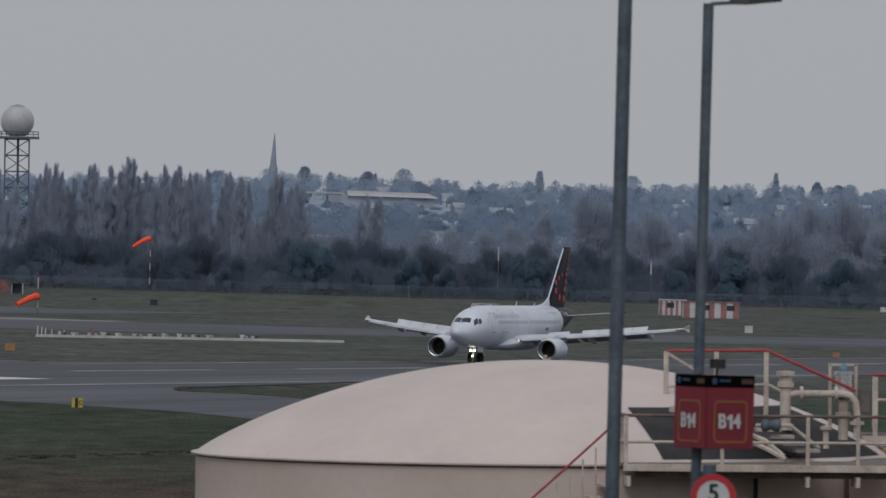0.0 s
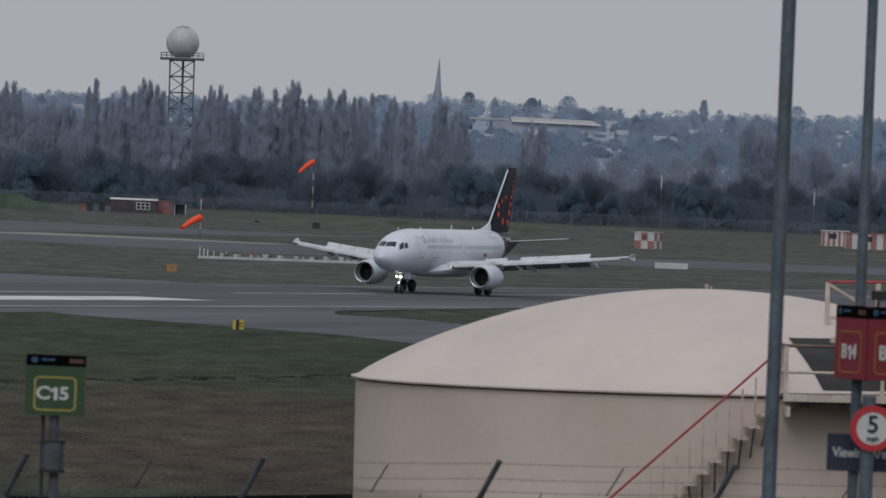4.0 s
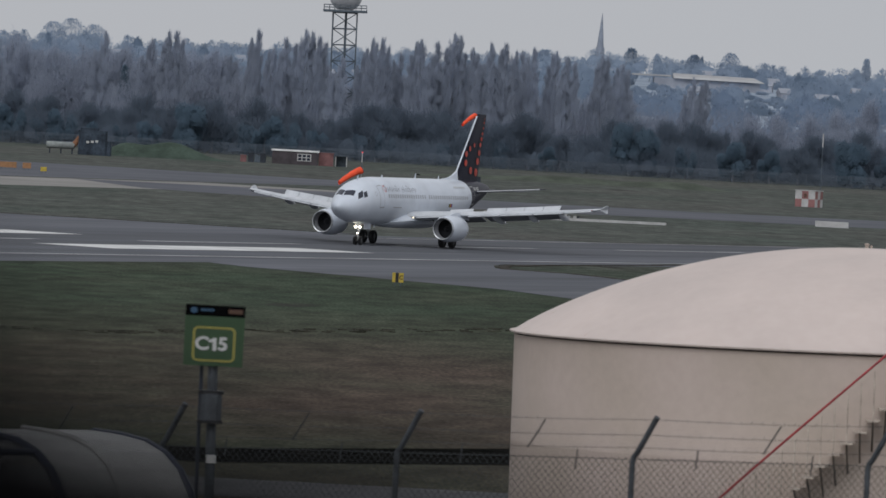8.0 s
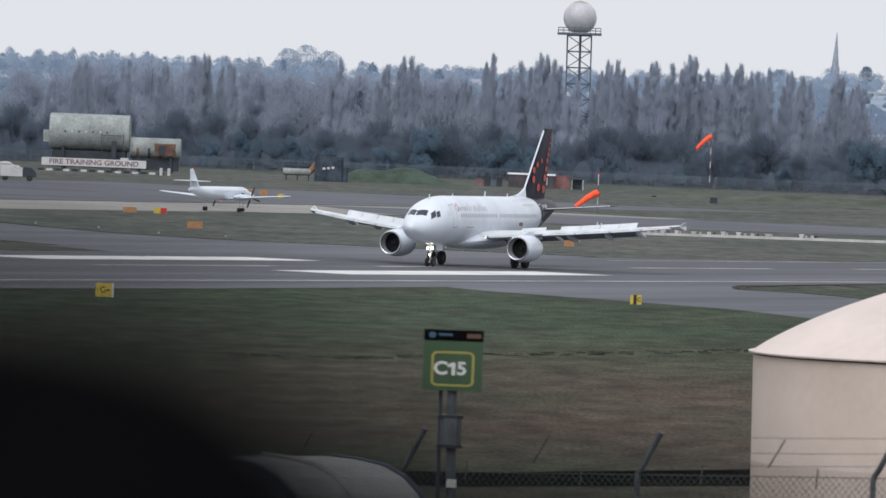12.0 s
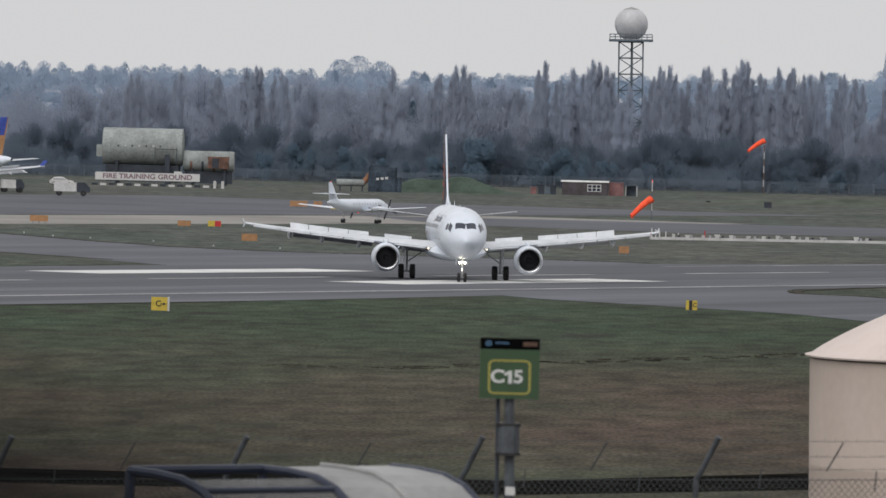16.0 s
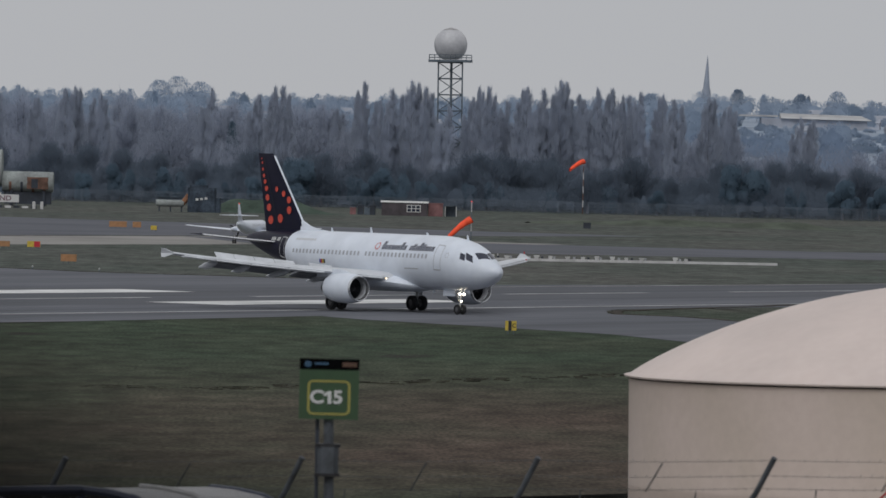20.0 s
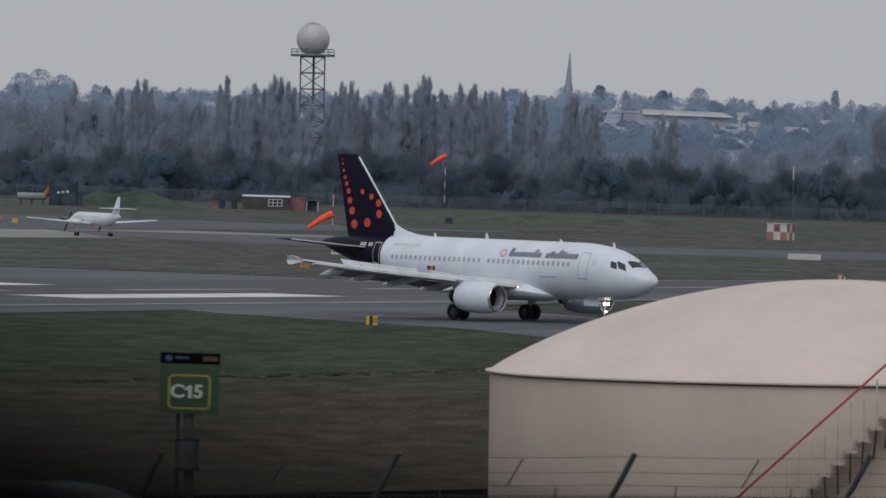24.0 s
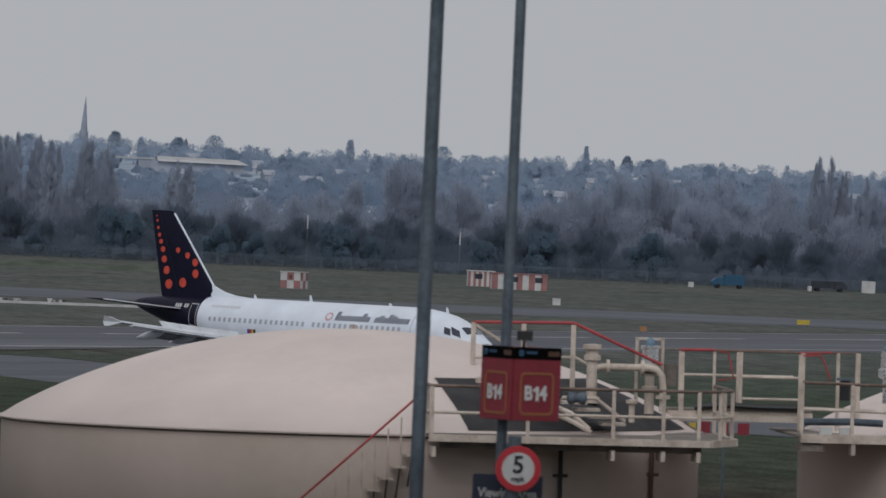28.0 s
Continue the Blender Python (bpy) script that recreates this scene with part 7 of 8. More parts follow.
def lumpy_crown(s, x, y, z, w, h, rnd):
    """The dense heart of one crown: an uneven closed hull."""
    pts = []
    for a, e in KNOBS:
        r = rnd.uniform(0.72, 1.08)
        pts.append((x + math.cos(a) * math.cos(e) * w * r, y + math.sin(a) * math.cos(e) * w * r, z + math.sin(e) * h * r))
    k = len(s.v)
    s.v += pts + [(x, y, z + h * rnd.uniform(0.85, 1.1))]
    for j in range(2):
        for i in range(9):
            s.f.append((k + j * 9 + i, k + j * 9 + (i + 1) % 9, k + (j + 1) * 9 + (i + 1) % 9, k + (j + 1) * 9 + i))
    s.f += [(k + 18 + i, k + 18 + (i + 1) % 9, k + 27) for i in range(9)]


def soften(me):
    """Shade a hull as part of one twiggy mass, not as a smooth solid."""
    k = len(me.vertices)
    nor = np.zeros(k * 3)
    me.vertices.foreach_get("normal", nor)
    nor = nor.reshape(k, 3) * 0.30 + np.array([0, -0.66, 0.62]) + 0.08 * rng.normal(size=(k, 3))
    nor = nor / np.linalg.norm(nor, axis=1)[:, None]
    me.polygons.foreach_set("use_smooth", [True] * len(me.polygons))
    me.normals_split_custom_set_from_vertices(nor.tolist())
    me.update()
    return me


def poplar_meshes(h, spread, n):
    """A fastigiate poplar: several upright leaders, each a feather of steep boughs and fine twigs."""
    trunk, limbs = Shape().rod((0, 0, 0), (0, 0, h * 0.85), 0.30, 0.04, 7), Shape()
    leaders = [(0.0, 0.0, h, 1.0)]
    for _ in range(random.choice((2, 3, 3, 4))):
        q, far = random.uniform(0, 6.283), random.uniform(0.35, 0.85) * spread
        leaders.append((math.cos(q) * far, math.sin(q) * far, h * random.uniform(0.80, 0.99), random.uniform(0.5, 0.85)))
    base, reach, thick = [], [], []
    for x, y, top, wide in leaders:
        limbs.path([(0, 0, h * 0.05), (x * 0.6, y * 0.6, 0.25 * top), (x, y, 0.6 * top), (x, y, top * 0.96)], 0.045, 4)
        for k in range(84):
            # one bough and the twigs round it
            f0 = 0.04 + 0.88 * (k + random.random()) / 84
            f1 = f0 + random.uniform(0.10, 0.24) * (1.02 - f0)
            q = random.uniform(0, 6.283)
            env = 0.80 * spread * wide * min(1.0, 0.40 + f1 * 1.4) * max(0.0, 1.0 - f1 ** 3.2) ** 0.9 * random.uniform(0.35, 1.25)
            a = np.array([x * min(1, f0 / 0.5), y * min(1, f0 / 0.5), f0 * top])
            b = np.array([x * min(1, f1 / 0.5) + math.cos(q) * env, y * min(1, f1 / 0.5) + math.sin(q) * env, f1 * top])
            mid = a * 0.5 + b * 0.5 + np.array([math.cos(q) * env * 0.25, math.sin(q) * env * 0.25, 0])
            limbs.path([tuple(a), tuple(mid), tuple(b)], 0.022, 3)
            m = int(n * (0.5 + 0.6 * wide) * (1.3 - 0.8 * f0) / 270)
            f = rng.random(m)[:, None]
            near = 1.0 - f0 ** 2 * 0.62
            p = a * (1 - f) ** 2 + 2 * mid * f * (1 - f) + b * f ** 2 + rng.normal(size=(m, 3)) * np.array([0.26, 0.26, 0.5]) * near
            d = np.stack([math.cos(q) * 0.07 + rng.normal(0, 0.08, m), math.sin(q) * 0.07 + rng.normal(0, 0.08, m), rng.uniform(0.6, 1.8, m)], 1)
            base.append(p)
            reach.append(d * (0.35 + 0.75 * near))
            thick.append(np.full(m, 0.55 + 0.45 * near))
        # the whip at the leader's tip
        m = n // 140
        base.append(np.stack([x + rng.normal(0, 0.14, m), y + rng.normal(0, 0.14, m), top * rng.uniform(0.84, 0.955, m)], 1))
        reach.append(np.stack([rng.normal(0, 0.09, m), rng.normal(0, 0.09, m), rng.uniform(0.3, 0.8, m)], 1))
        thick.append(np.full(m, 0.6))
    b, d = np.concatenate(base), np.concatenate(reach)
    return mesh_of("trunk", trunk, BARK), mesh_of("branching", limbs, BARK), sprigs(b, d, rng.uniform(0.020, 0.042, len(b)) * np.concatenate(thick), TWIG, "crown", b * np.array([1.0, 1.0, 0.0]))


def broad_meshes(h, spread, n, material=None, w=0.045):
    """A rounded bare tree: forking boughs under a haze of fine twigs."""
    trunk = Shape().path([(0, 0, 0), (0.1, 0.1, h * 0.18), (0.0, 0.2, h * 0.36)], 0.30, 7)
    limbs, bough = [], Shape()
    for k in range(18):
        q, tilt = random.uniform(0, 6.283), random.uniform(0.1, 1.0)
        mid = Vector((math.cos(q) * spread * 0.45 * tilt, math.sin(q) * spread * 0.45 * tilt, h * random.uniform(0.42, 0.6)))
        end = Vector((math.cos(q) * spread * tilt * 0.9, math.sin(q) * spread * tilt * 0.9, h * (1.0 - 0.42 * tilt ** 2) * random.uniform(0.9, 1.0)))
        bough.path([Vector((0, 0.1, h * 0.2)), mid, end], 0.05, 4)
        limbs.append([(0, 0.1, h * 0.2), tuple(mid), tuple(end)])
    lb = np.array(limbs)[rng.integers(0, len(limbs), n)]
    f = (rng.random(n) ** 0.6)[:, None]
    p = np.where(f < 0.5, lb[:, 0] + (lb[:, 1] - lb[:, 0]) * f * 2, lb[:, 1] + (lb[:, 2] - lb[:, 1]) * (f * 2 - 1))
    p = p + rng.normal(size=(n, 3)) * spread * 0.11
    p[:, 2] = np.maximum(0.2, p[:, 2])
    d = p * np.array([0.10, 0.10, 0]) + np.stack([rng.normal(0, 0.4, n), rng.normal(0, 0.4, n), rng.uniform(0.2, 1.3, n)], 1)
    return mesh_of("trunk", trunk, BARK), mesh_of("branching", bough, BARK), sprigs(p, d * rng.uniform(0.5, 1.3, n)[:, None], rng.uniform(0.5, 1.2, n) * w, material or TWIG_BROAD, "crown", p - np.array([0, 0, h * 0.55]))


def shrub_meshes(h, spread, n, cone=False, material=None):
    """A dense low tree of many lobes, or a cone, clothed in short sprays."""
    trunk, heart = Shape().rod((0, 0, 0), (0, 0, h * 0.6), 0.22, 0.08, 6), Shape()
    if cone:
        f, q = rng.random(n) ** 0.7, rng.uniform(0, 6.283, n)
        r = spread * (1 - f) ** 0.8 * rng.uniform(0.5, 1.0, n) * (0.85 + 0.15 * np.sin(q * 3 + f * 20))
        p = np.stack([np.cos(q) * r, np.sin(q) * r, h * (0.04 + 0.94 * f)], 1)
    else:
        lobes = np.array([(random.uniform(-0.6, 0.6) * spread, random.uniform(-0.5, 0.5) * spread, random.uniform(0.18, 0.72) * h, random.uniform(0.16, 0.36)) for _ in range(20)])
        lb = lobes[rng.integers(0, 20, n)]
        d = rng.normal(size=(n, 3))
        d = d / np.linalg.norm(d, axis=1)[:, None] * rng.uniform(0.3, 1.0, n)[:, None] ** 0.6
        p = lb[:, :3] + d * lb[:, 3:] * np.array([spread, spread, h * 0.62])
        p[:, 2] = np.maximum(0.1, p[:, 2])
        rnd = random.Random(n)
        for x, y, z, r in lobes:
            lumpy_crown(heart, x, y, z, spread * r * 0.72, h * 0.62 * r * 0.72, rnd)
    if cone:
        heart.lathe([(spread * (1 - f) ** 0.8 * 0.62, h * (0.04 + 0.9 * f)) for f in (0, 0.2, 0.4, 0.6, 0.8, 0.97)], 9)
    inner = mesh_of("branching", heart, material or EVERGREEN)
    soften(inner)
    return mesh_of("trunk", trunk, BARK), inner, sprigs(p, rng.normal(size=(n, 3)) * 0.22 + np.array([0, 0, 0.22]), rng.uniform(0.035, 0.085, n), material or EVERGREEN, "crown", p - (np.array([0, 0, h * 0.4]) if cone else lb[:, :3] * 0.7 + np.array([0, 0, h * 0.1])))


def thicket(name, x0, x1, y0, y1, high, n, material, label, half):
    """A belt of brushwood with an uneven top."""
    x, y = rng.uniform(x0, x1, n), rng.uniform(y0, y1, n)
    top = high * (0.66 + 0.20 * np.sin(x * 0.21 + np.sin(x * 0.083) * 2 + y * 0.1) + 0.12 * np.sin(x * 0.71 + 1.3 + y * 0.3) + 0.06 * np.sin(x * 1.9 + y))
    z = top * rng.random(n) ** 0.8
    d = np.stack([rng.normal(0, 0.25, n), rng.normal(0, 0.2, n), rng.uniform(0.2, 0.9, n)], 1)
    me = sprigs(np.stack([x, y, z], 1), d, rng.uniform(0.5, 1.2, n) * half, material, name)
    heart, rnd = Shape(), random.Random(n)
    for k in range(int((x1 - x0) * 2.2)):
        r, px = rnd.uniform(0.7, 1.9), x0 + (k + rnd.random()) / 2.2
        tall = high * (0.40 + 0.10 * math.sin(px * 0.21 + math.sin(px * 0.083) * 2) + rnd.uniform(-0.12, 0.10))
        lumpy_crown(heart, px, rnd.uniform(y0 + 3, y1), tall * 0.5, r, tall * 0.5, rnd)
    hull = soften(mesh_of(name, heart, material))
    belt = tagged(new(name, hull), label, "undergrowth", kind="stuff")
    tagged(part("twig_fringe", me, None, belt), kind="stuff")
    return belt


def plant(name, meshes, x, y, s, label, group, sx=1.0):
    t = thing(name, label, "tree", pose(x, y, ground_height(x, y), 0, 0, random.uniform(-22, 22)), group=group)
    t.scale = (s * sx, s * sx, s)
    for nm, me in zip(("trunk", "branching", "crown") if len(meshes) == 3 else ("trunk", "crown"), meshes):
        ob = part(nm, me, None, t)
        if nm != "trunk":
            tagged(ob, kind="stuff")
    return t


random.seed(7)
rng = np.random.default_rng(7)
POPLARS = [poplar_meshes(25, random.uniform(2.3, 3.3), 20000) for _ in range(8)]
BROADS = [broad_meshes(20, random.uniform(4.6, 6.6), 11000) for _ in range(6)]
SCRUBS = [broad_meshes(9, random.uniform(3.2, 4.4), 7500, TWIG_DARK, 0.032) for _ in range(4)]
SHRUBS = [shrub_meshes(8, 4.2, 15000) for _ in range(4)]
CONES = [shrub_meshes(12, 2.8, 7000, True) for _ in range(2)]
POP_AT = ((-124, 17), (-117, 21), (-108, 21.5), (-101, 21), (-94, 22.7), (-92, 23), (-87, 22), (-63.5, 23.4), (-54, 22.5), (-49, 24.4), (-32, 25.6), (-28.5, 22), (-26, 24.3), (-22, 26), (-19, 25),
          (-14, 21), (-9, 23), (-6, 25.4), (-2, 22.5), (2.3, 25.4), (5.9, 25.1), (9.4, 26.9), (13.3, 24.3), (17, 25.3), (20.1, 25.4), (23.7, 24.3), (26, 24.9), (30.8, 24.5), (33, 23.5), (40.3, 24.1), (45, 22.7), (60, 20.5), (62, 20))
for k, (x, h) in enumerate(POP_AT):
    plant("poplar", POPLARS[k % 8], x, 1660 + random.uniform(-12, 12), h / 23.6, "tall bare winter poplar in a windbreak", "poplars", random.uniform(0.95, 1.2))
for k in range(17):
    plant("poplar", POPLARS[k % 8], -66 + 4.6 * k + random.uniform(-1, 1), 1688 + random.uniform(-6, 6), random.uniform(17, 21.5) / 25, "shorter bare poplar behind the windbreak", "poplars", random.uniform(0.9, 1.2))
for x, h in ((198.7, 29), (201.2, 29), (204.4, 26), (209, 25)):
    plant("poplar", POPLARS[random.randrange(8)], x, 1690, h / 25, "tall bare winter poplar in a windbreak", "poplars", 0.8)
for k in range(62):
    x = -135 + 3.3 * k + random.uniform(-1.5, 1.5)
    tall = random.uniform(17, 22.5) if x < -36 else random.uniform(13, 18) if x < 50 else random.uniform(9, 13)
    plant("bare_tree", BROADS[k % 6], x, 1700 + random.uniform(-15, 25), tall / 20, "leafless woodland tree paled by haze", "woodland trees", 1.1)
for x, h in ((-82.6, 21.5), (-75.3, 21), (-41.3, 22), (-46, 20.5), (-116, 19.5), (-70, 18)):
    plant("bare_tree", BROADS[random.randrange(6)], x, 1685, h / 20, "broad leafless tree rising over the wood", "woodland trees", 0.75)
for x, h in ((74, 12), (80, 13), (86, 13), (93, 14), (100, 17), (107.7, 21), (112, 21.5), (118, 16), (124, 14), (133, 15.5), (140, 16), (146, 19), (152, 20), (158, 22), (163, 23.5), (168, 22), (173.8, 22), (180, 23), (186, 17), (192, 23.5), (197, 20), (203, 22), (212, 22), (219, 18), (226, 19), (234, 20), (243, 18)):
    plant("bare_tree", BROADS[random.randrange(6)], x, 1700 + random.uniform(-15, 15), h * (1.12 if x < 140 else 1.0) / 20, "leafless woodland tree paled by haze", "woodland trees", 0.9)
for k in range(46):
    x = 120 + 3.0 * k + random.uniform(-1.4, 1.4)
    plant("bare_tree", BROADS[k % 6], x, 1690 + random.uniform(-15, 20), random.uniform(14, 19.5) / 20, "leafless woodland tree paled by haze", "woodland trees", 1.0)
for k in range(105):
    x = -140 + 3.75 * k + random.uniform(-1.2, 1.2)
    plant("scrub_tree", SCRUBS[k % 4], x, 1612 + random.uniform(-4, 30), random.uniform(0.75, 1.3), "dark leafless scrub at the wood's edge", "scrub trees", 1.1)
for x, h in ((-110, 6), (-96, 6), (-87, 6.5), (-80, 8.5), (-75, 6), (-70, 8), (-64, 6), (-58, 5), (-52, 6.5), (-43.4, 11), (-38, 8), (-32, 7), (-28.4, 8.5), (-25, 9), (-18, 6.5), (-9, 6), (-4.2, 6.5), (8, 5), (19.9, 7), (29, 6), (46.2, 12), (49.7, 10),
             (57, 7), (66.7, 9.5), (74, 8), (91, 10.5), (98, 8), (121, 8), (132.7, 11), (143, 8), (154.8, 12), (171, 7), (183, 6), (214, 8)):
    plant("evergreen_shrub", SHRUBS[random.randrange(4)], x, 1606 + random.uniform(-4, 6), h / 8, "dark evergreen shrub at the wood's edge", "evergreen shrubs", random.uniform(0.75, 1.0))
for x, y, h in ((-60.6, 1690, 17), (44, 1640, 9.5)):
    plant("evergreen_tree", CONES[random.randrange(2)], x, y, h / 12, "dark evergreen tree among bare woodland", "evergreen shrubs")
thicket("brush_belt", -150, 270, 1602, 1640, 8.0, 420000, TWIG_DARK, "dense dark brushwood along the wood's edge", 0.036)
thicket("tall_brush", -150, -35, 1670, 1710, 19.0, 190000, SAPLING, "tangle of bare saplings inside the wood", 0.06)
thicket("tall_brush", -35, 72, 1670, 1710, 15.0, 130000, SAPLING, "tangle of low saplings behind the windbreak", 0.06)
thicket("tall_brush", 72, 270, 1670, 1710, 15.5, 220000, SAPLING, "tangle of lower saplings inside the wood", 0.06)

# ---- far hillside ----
# Distance haze put into the base colours: pale blue-grey woods, slope, brick and stone.
HILL_NEAR = woods("hazed_mid_woods", (0.241, 0.307, 0.411), (0.201, 0.259, 0.354), 0.045)
HILL_FAR = woods("hazed_far_woods", (0.279, 0.347, 0.447), (0.237, 0.299, 0.390), 0.03)
HILL_SKY = woods("hazed_skyline_woods", (0.340, 0.410, 0.511), (0.293, 0.358, 0.453), 0.03)
HILL_DARK = woods("hazed_far_evergreens", (0.209, 0.271, 0.358), (0.177, 0.233, 0.312), 0.05)
HILL_GROUND = mat("hazed_slope", (0.30, 0.35, 0.42), 0.95, vary=0.15, scale=0.012, fine=0.1, spec=0.05)
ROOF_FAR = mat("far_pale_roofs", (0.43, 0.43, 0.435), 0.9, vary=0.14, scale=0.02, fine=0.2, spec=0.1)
BRICK_FAR = mat("hazed_brick", (0.34, 0.36, 0.41), 0.95, vary=0.18, scale=0.02, fine=0.2, spec=0.05)
SPIRE_FAR = mat("hazed_stone", (0.30, 0.335, 0.405), 0.95, vary=0.18, scale=0.02, fine=0.2, spec=0.05)
def hill_wood(name, y0, y1, count, x_half, size, material, label, seed, twigs=190, heart=0.8):
    """Many crowns scattered over the rising ground: dense hearts fringed with fine twigs."""
    rnd = random.Random(seed)
    base, reach, outward, hearts = [], [], [], Shape()
    for _ in range(count):
        y = rnd.uniform(y0, y1)
        x = rnd.uniform(-x_half, x_half * 1.35) * y / 4000
        h, w = rnd.uniform(0.35, 1.0) * size, rnd.uniform(0.4, 1.0) * size * 0.55
        w *= 0.45 if rnd.random() < 0.08 else 1.0
        if 2650 < y < 3310 and 88 < x * 3300 / y < 156:
            h, w = h * 0.32, w * 0.5
        z = ground_height(x, y) + h * (0.28 if y < 3500 else 0.42)
        lumpy_crown(hearts, x, y, z, w * heart, h * 0.52 * heart, rnd)
        a, e, r = rng.uniform(0, 6.283, twigs), rng.uniform(-0.35, 1.5, twigs), rng.uniform(0.7, 1.05, twigs)
        base.append(np.stack([x + np.cos(a) * np.cos(e) * w * r, y + np.sin(a) * np.cos(e) * w * r, z + np.sin(e) * h * 0.52 * r], 1))
        reach.append(np.stack([rng.normal(0, 0.35, twigs), rng.normal(0, 0.3, twigs), rng.uniform(0.2, 1.1, twigs)], 1))
        outward.append(base[-1] - np.array([x, y, z]))
    b, d = np.concatenate(base), np.concatenate(reach)
    b[:, 2] = np.maximum(b[:, 2], 0.2)
    me = sprigs(b, d, rng.uniform(0.10, 0.24, len(b)), material, name, np.concatenate(outward))
    hull = soften(mesh_of(name, hearts, material, True))
    wood = tagged(new(name, hull), label, "trees", kind="stuff")
    tagged(part("twig_fringe", me, None, wood), kind="stuff")
    return wood


hill = Shape()
ys, xs = [1760 + 60 * i for i in range(43)], [-800 + 40 * i for i in range(51)]
hill.add([(x, y, ground_height(x, y) + 0.4) for y in ys for x in xs], [(j * 51 + i, j * 51 + i + 1, (j + 1) * 51 + i + 1, (j + 1) * 51 + i) for j in range(42) for i in range(50)])
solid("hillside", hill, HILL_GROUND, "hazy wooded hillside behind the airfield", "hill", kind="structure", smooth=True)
hill_wood("hillside_woods", 1850, 2600, 700, 520, 11, HILL_NEAR, "hazy leafless woods on the rising ground behind the airfield", 1)
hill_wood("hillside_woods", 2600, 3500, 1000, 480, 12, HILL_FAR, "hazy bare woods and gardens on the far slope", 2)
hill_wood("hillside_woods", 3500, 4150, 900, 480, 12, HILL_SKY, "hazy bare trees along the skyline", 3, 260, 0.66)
hill_wood("hillside_evergreens", 2300, 4050, 170, 480, 12, HILL_DARK, "hazy dark evergreen trees on the hillside", 4, 240, 0.9)


def skyline_tree(x, top, half, slim, material, label):
    """One distant crown standing above the skyline."""
    k = 1500
    z0 = ground_height(x, 3900)
    h = top - z0
    a, f, r = rng.uniform(0, 6.283, k), rng.random(k), np.sqrt(rng.random(k))
    w = half * np.sin(np.pi * np.clip(0.12 + 0.8 * f, 0, 1)) ** (0.6 if slim else 0.8)
    b = np.stack([x + np.cos(a) * r * w, 3900 + np.sin(a) * r * w, z0 + h * (0.15 + 0.8 * f)], 1)
    d = np.stack([rng.normal(0, 0.3, k), rng.normal(0, 0.3, k), rng.uniform(0.3, 1.2, k)], 1)
    t = thing("skyline_tree", label, "tree", group="skyline trees")
    part("trunk", Shape().rod((x, 3900, z0 - 0.5), (x, 3900, z0 + h * 0.5), 0.4, 0.2, 6), material, t)
    part("crown", sprigs(b, d, rng.uniform(0.08, 0.20, k), material, "crown"), None, t)


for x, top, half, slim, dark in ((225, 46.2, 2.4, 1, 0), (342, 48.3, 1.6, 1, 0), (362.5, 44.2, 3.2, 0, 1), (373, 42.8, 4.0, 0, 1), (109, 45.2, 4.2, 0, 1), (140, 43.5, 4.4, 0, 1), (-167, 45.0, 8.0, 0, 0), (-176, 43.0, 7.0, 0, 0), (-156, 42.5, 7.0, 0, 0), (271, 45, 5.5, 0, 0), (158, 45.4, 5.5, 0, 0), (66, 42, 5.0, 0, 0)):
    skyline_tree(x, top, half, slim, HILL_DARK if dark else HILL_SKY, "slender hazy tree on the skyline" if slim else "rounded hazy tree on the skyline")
rnd = random.Random(12)
for k in range(240):
    y = rnd.uniform(2700, 3800)
    x = rnd.uniform(-420, 620) * y / 4000
    z = ground_height(x, y)
    w, d, h = rnd.uniform(5, 8), 6, rnd.uniform(2.6, 3.8)
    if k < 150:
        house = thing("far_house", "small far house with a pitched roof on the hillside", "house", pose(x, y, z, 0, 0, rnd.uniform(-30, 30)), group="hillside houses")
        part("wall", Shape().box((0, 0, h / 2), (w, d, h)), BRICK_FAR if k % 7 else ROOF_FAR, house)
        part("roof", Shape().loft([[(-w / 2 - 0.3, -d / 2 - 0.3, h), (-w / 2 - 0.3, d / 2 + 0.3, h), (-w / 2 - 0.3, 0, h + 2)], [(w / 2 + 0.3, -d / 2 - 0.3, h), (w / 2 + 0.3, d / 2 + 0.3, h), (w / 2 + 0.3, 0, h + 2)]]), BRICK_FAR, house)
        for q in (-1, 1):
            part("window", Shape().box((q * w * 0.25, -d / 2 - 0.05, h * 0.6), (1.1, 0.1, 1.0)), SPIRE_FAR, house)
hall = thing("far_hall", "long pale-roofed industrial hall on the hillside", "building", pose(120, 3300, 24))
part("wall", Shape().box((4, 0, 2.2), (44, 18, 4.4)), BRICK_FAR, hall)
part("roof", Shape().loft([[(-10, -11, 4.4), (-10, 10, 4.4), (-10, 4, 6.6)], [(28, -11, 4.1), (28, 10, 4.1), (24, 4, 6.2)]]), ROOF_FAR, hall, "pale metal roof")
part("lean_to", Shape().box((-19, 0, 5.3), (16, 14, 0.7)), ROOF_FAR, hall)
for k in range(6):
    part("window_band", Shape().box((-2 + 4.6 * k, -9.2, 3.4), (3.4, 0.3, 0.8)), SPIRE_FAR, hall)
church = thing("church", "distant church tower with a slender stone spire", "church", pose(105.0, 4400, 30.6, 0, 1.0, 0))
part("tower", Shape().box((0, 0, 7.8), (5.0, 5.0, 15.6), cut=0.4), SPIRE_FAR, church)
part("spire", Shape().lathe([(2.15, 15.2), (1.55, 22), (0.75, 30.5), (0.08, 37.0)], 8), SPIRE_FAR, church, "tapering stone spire")
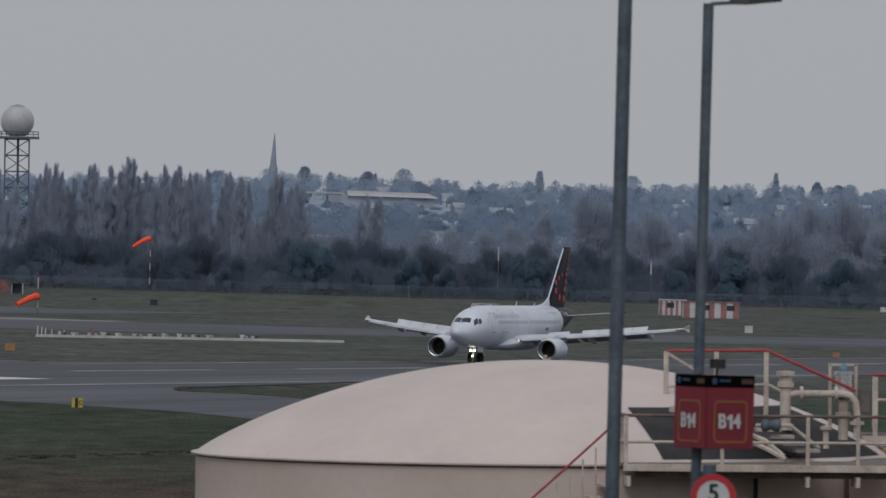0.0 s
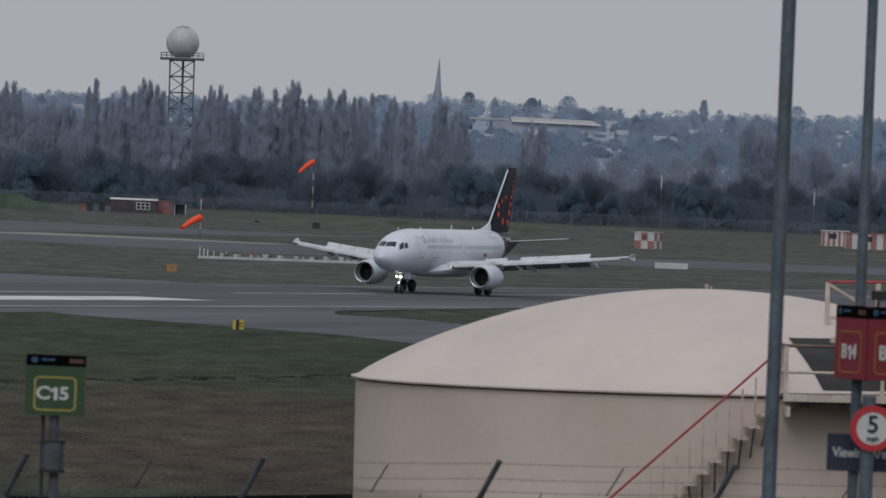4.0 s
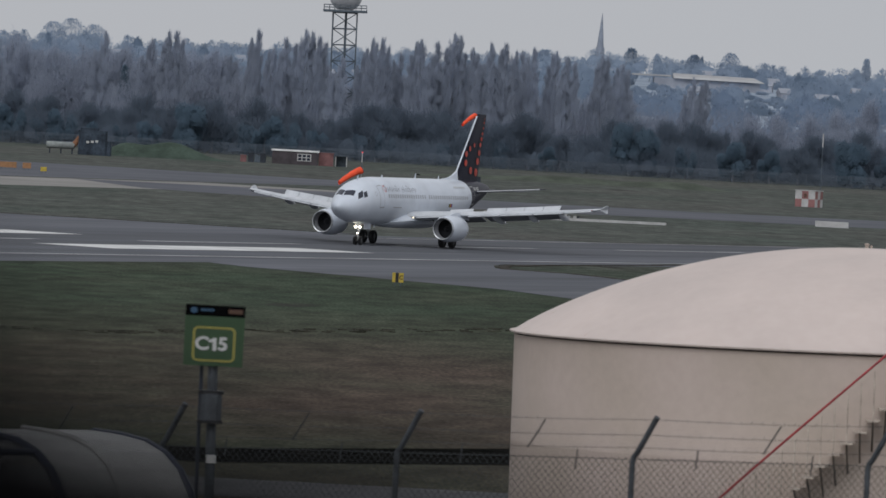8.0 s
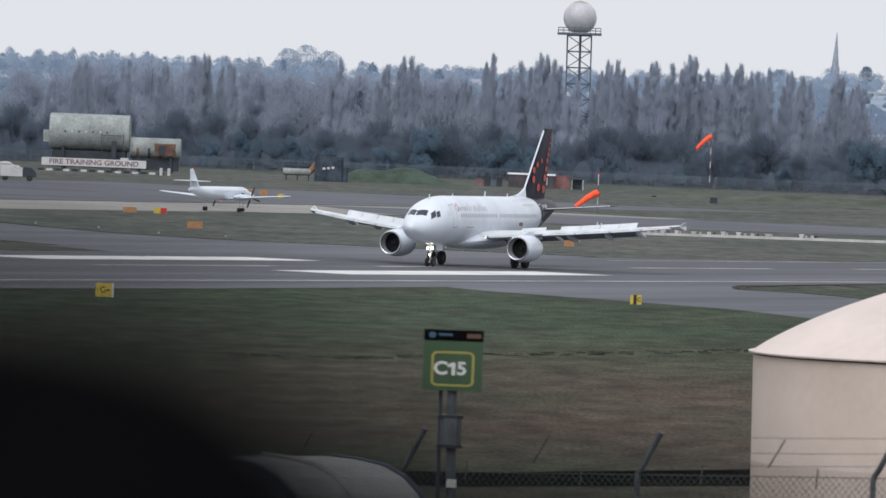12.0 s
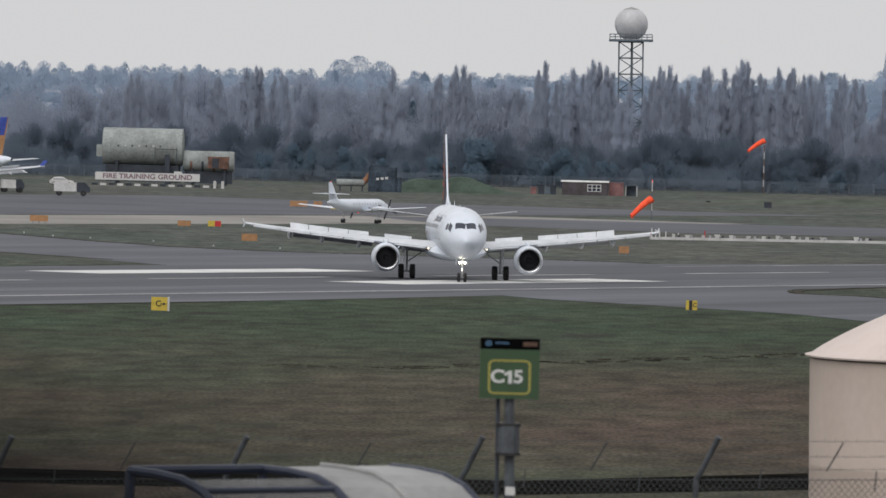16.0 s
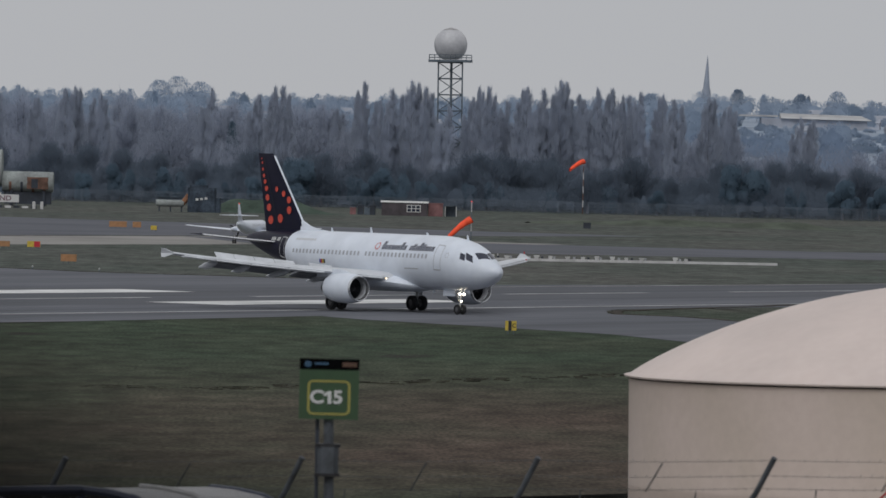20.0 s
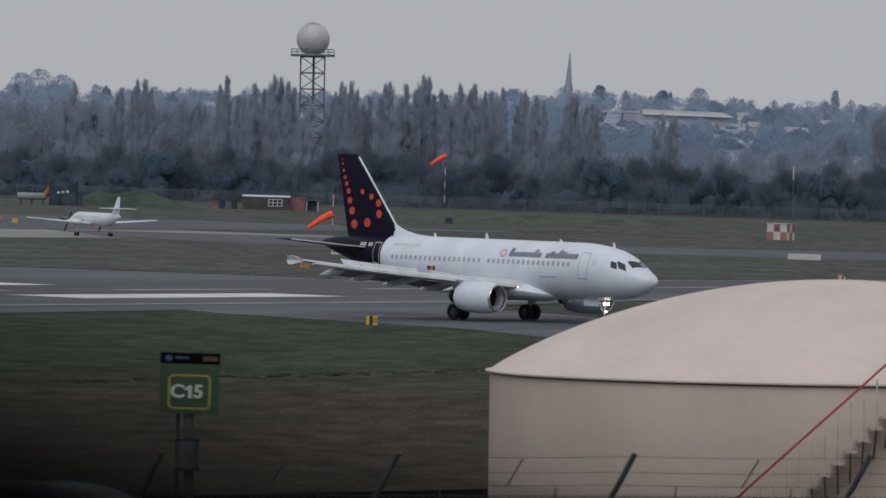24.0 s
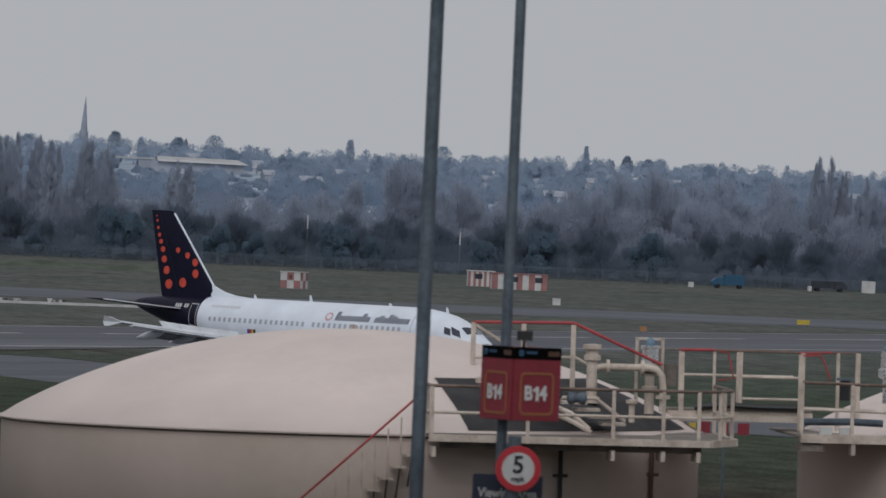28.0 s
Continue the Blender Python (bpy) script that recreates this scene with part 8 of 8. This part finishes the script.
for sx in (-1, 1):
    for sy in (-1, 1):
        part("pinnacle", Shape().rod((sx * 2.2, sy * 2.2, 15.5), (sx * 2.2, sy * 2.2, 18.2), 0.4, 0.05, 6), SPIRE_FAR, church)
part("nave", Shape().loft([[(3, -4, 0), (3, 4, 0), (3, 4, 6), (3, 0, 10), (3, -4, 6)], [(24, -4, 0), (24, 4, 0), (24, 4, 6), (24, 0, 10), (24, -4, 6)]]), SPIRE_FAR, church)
shop = thing("far_depot", "low pale green roofed depot behind the trees", "building", pose(186, 1760, 0))
part("wall", Shape().box((0, 0, 6.3), (10, 8, 12.6)), BRICK_FAR, shop)
part("roof", Shape().loft([[(-6, -5, 12.6), (-6, 5, 12.6), (-6, 0, 14.4)], [(6, -5, 12.6), (6, 5, 12.6), (6, 0, 14.4)]]), mat("pale_green_roof", (0.25, 0.31, 0.32), 0.9, vary=0.15, scale=0.1, fine=1), shop)


# ---- movement ----
JET_ROWS = [
    (0.0, 42.83, 782.54, 246.95),
    (0.5, 39.45, 775.66, 246.45),
    (1.0, 36.31, 769.04, 246.35),
    (1.5, 33.11, 762.94, 246.33),
    (2.0, 30.13, 757.11, 246.58),
    (2.5, 27.13, 750.50, 246.46),
    (4.5, 16.46, 727.95, 246.26),
    (5.0, 13.99, 723.92, 246.55),
    (5.5, 11.59, 720.85, 246.46),
    (6.0, 9.26, 716.96, 246.70),
    (6.5, 7.03, 712.28, 246.86),
    (7.0, 4.88, 707.07, 246.75),
    (7.5, 2.78, 701.90, 246.79),
    (8.0, 0.66, 697.11, 247.02),
    (8.5, -1.19, 693.12, 247.33),
    (9.0, -3.22, 689.91, 248.00),
    (9.5, -5.17, 686.38, 248.22),
    (10.0, -6.96, 682.00, 248.30),
    (10.5, -8.70, 678.31, 248.31),
    (11.0, -10.40, 675.95, 248.65),
    (11.5, -12.04, 674.36, 249.17),
    (13.5, -16.91, 655.55, 255.35),
    (14.0, -17.82, 653.62, 258.45),
    (14.5, -18.66, 652.36, 261.90),
    (15.0, -19.27, 650.49, 265.50),
    (15.5, -19.35, 645.98, 270.00),
    (16.0, -19.34, 640.56, 275.25),
    (16.5, -18.96, 634.81, 279.48),
    (17.0, -18.35, 629.59, 283.86),
    (17.5, -17.59, 625.22, 287.91),
    (18.0, -16.59, 622.04, 291.94),
    (18.5, -15.35, 619.51, 295.50),
    (19.0, -13.92, 616.81, 299.24),
    (19.5, -12.22, 613.96, 302.79),
    (20.0, -10.40, 610.81, 306.09),
    (20.5, -8.36, 607.34, 308.99),
    (21.0, -6.17, 602.91, 311.79),
    (21.5, -3.90, 598.92, 313.81),
    (22.0, -1.45, 595.52, 315.31),
    (22.5, 1.08, 592.07, 316.30),
    (24.5, 11.68, 580.50, 315.40),
    (25.0, 14.38, 579.50, 315.40),
    (25.5, 17.06, 577.80, 315.40),
    (26.0, 19.84, 575.00, 315.20),
    (26.5, 22.46, 571.00, 315.00),
    (27.0, 25.09, 566.00, 314.80),
    (27.5, 27.65, 560.50, 314.70),
    (28.0, 30.36, 553.50, 314.60),
]
PROP_ROWS = [
    (0.0, -77.5, 903.0, 67),
    (5.0, -66.0, 924.0, 67),
    (9.5, -56.0, 943.0, 67),
    (11.5, -51.6, 953.6, 67),
    (13.5, -46.9, 962.0, 67),
    (15.5, -42.4, 973.0, 67),
    (17.0, -38.6, 981.0, 67),
    (18.5, -34.8, 986.5, 69),
    (19.5, -33.1, 989.5, 76),
    (20.5, -32.5, 991.5, 84),
    (21.5, -32.6, 993.0, 92),
    (22.5, -33.2, 994.5, 103),
    (24.5, -36.1, 998.0, 114),
    (25.5, -37.2, 1000.5, 115),
    (28.0, -42.0, 1011.0, 115),
]

# droop and swing of the two windsocks
NEAR_SOCK_ROWS = [(0.0, 14, 41), (1.0, 13, 41), (2.0, 13, 43), (2.5, 19, 44), (4.5, 17, 49), (5.0, 12, 43), (6.0, 13, 50), (6.5, 17, 38), (7.0, 21, 37), (8.0, 24, 33), (10.0, 30, 30), (11.5, 28, 27), (14.0, 27, 26), (15.0, 28, 25), (16.0, 34, 28), (17.0, 28, 15), (18.0, 34, 15), (18.5, 32, 27), (19.0, 27, 35), (20.0, 34, 15), (20.5, 36, 18), (21.0, 36, 18), (22.0, 32, 34), (22.5, 34, 23), (24.5, 25, 14), (25.0, 25, 18), (26.0, 30, 8), (28.0, 25, 25)]
FAR_SOCK_ROWS = [(0.0, 21, 23), (1.0, 23, 42), (2.5, 28, 49), (4.5, 28, 34), (5.0, 23, 40), (6.0, 20, 43), (6.5, 24, 31), (7.0, 29, 36), (8.0, 24, 48), (10.0, 32, 39), (11.0, 34, 37), (14.0, 29, 12), (15.0, 32, 0), (16.0, 26, 30), (17.0, 26, 18), (18.0, 26, 23), (19.0, 29, 43), (20.0, 20, 46), (20.5, 24, 28), (21.0, 23, 26), (22.0, 23, 37), (22.5, 20, 39), (24.5, 20, 41), (25.0, 23, 54), (25.5, 23, 52), (26.0, 24, 31), (28.0, 23, 37)]


# offsets of the made-up black sheet, fitted to the view's darkening: sideways, upwards and, where nearer, its distance
DARK_SHEET_ROWS = [(0.0, 0.0, -0.01), (2.5, 0.0, 0.0), (5.0, 0.0, 0.008), (6.0, -0.005, 0.014), (7.0, -0.008, 0.020), (8.0, -0.008, 0.022), (9.0, -0.006, 0.024), (10.0, 0.0, 0.021), (11.0, 0.0, 0.020), (11.5, 0.003, 0.019), (13.5, 0.008, 0.0425, 0.6), (14.5, 0.008, 0.0425, 0.6), (15.0, -0.008, 0.0), (16.0, -0.015, 0.0), (17.0, -0.015, 0.012),
                  (18.0, -0.015, 0.010), (19.0, -0.015, 0.015), (20.0, -0.015, 0.014), (21.0, -0.015, 0.014), (22.0, -0.018, 0.022), (22.5, -0.02, 0.025), (24.5, -0.03, 0.037), (25.0, -0.03, 0.038), (26.0, -0.035, 0.038), (27.0, -0.048, 0.043), (28.0, -0.045, 0.043)]


def motions():
    walk(windbreak, [(t, pose(x, near[0] if near else 1.0, z)) for t, x, z, *near in DARK_SHEET_ROWS])
    walk(jet, [(t, pose(x, y, 0.045, 0, 0, h)) for t, x, y, h in JET_ROWS])
    walk(prop, [(t, pose(x, y, 0.03, 0, 0, h)) for t, x, y, h in PROP_ROWS])
    walk(near_sock[0], [(t, pose(0, 0, near_sock[1], 0, -4 - droop, swing)) for t, droop, swing in NEAR_SOCK_ROWS])
    walk(far_sock[0], [(t, pose(0, 0, far_sock[1], 0, -4 - droop, swing)) for t, droop, swing in FAR_SOCK_ROWS])


motions()
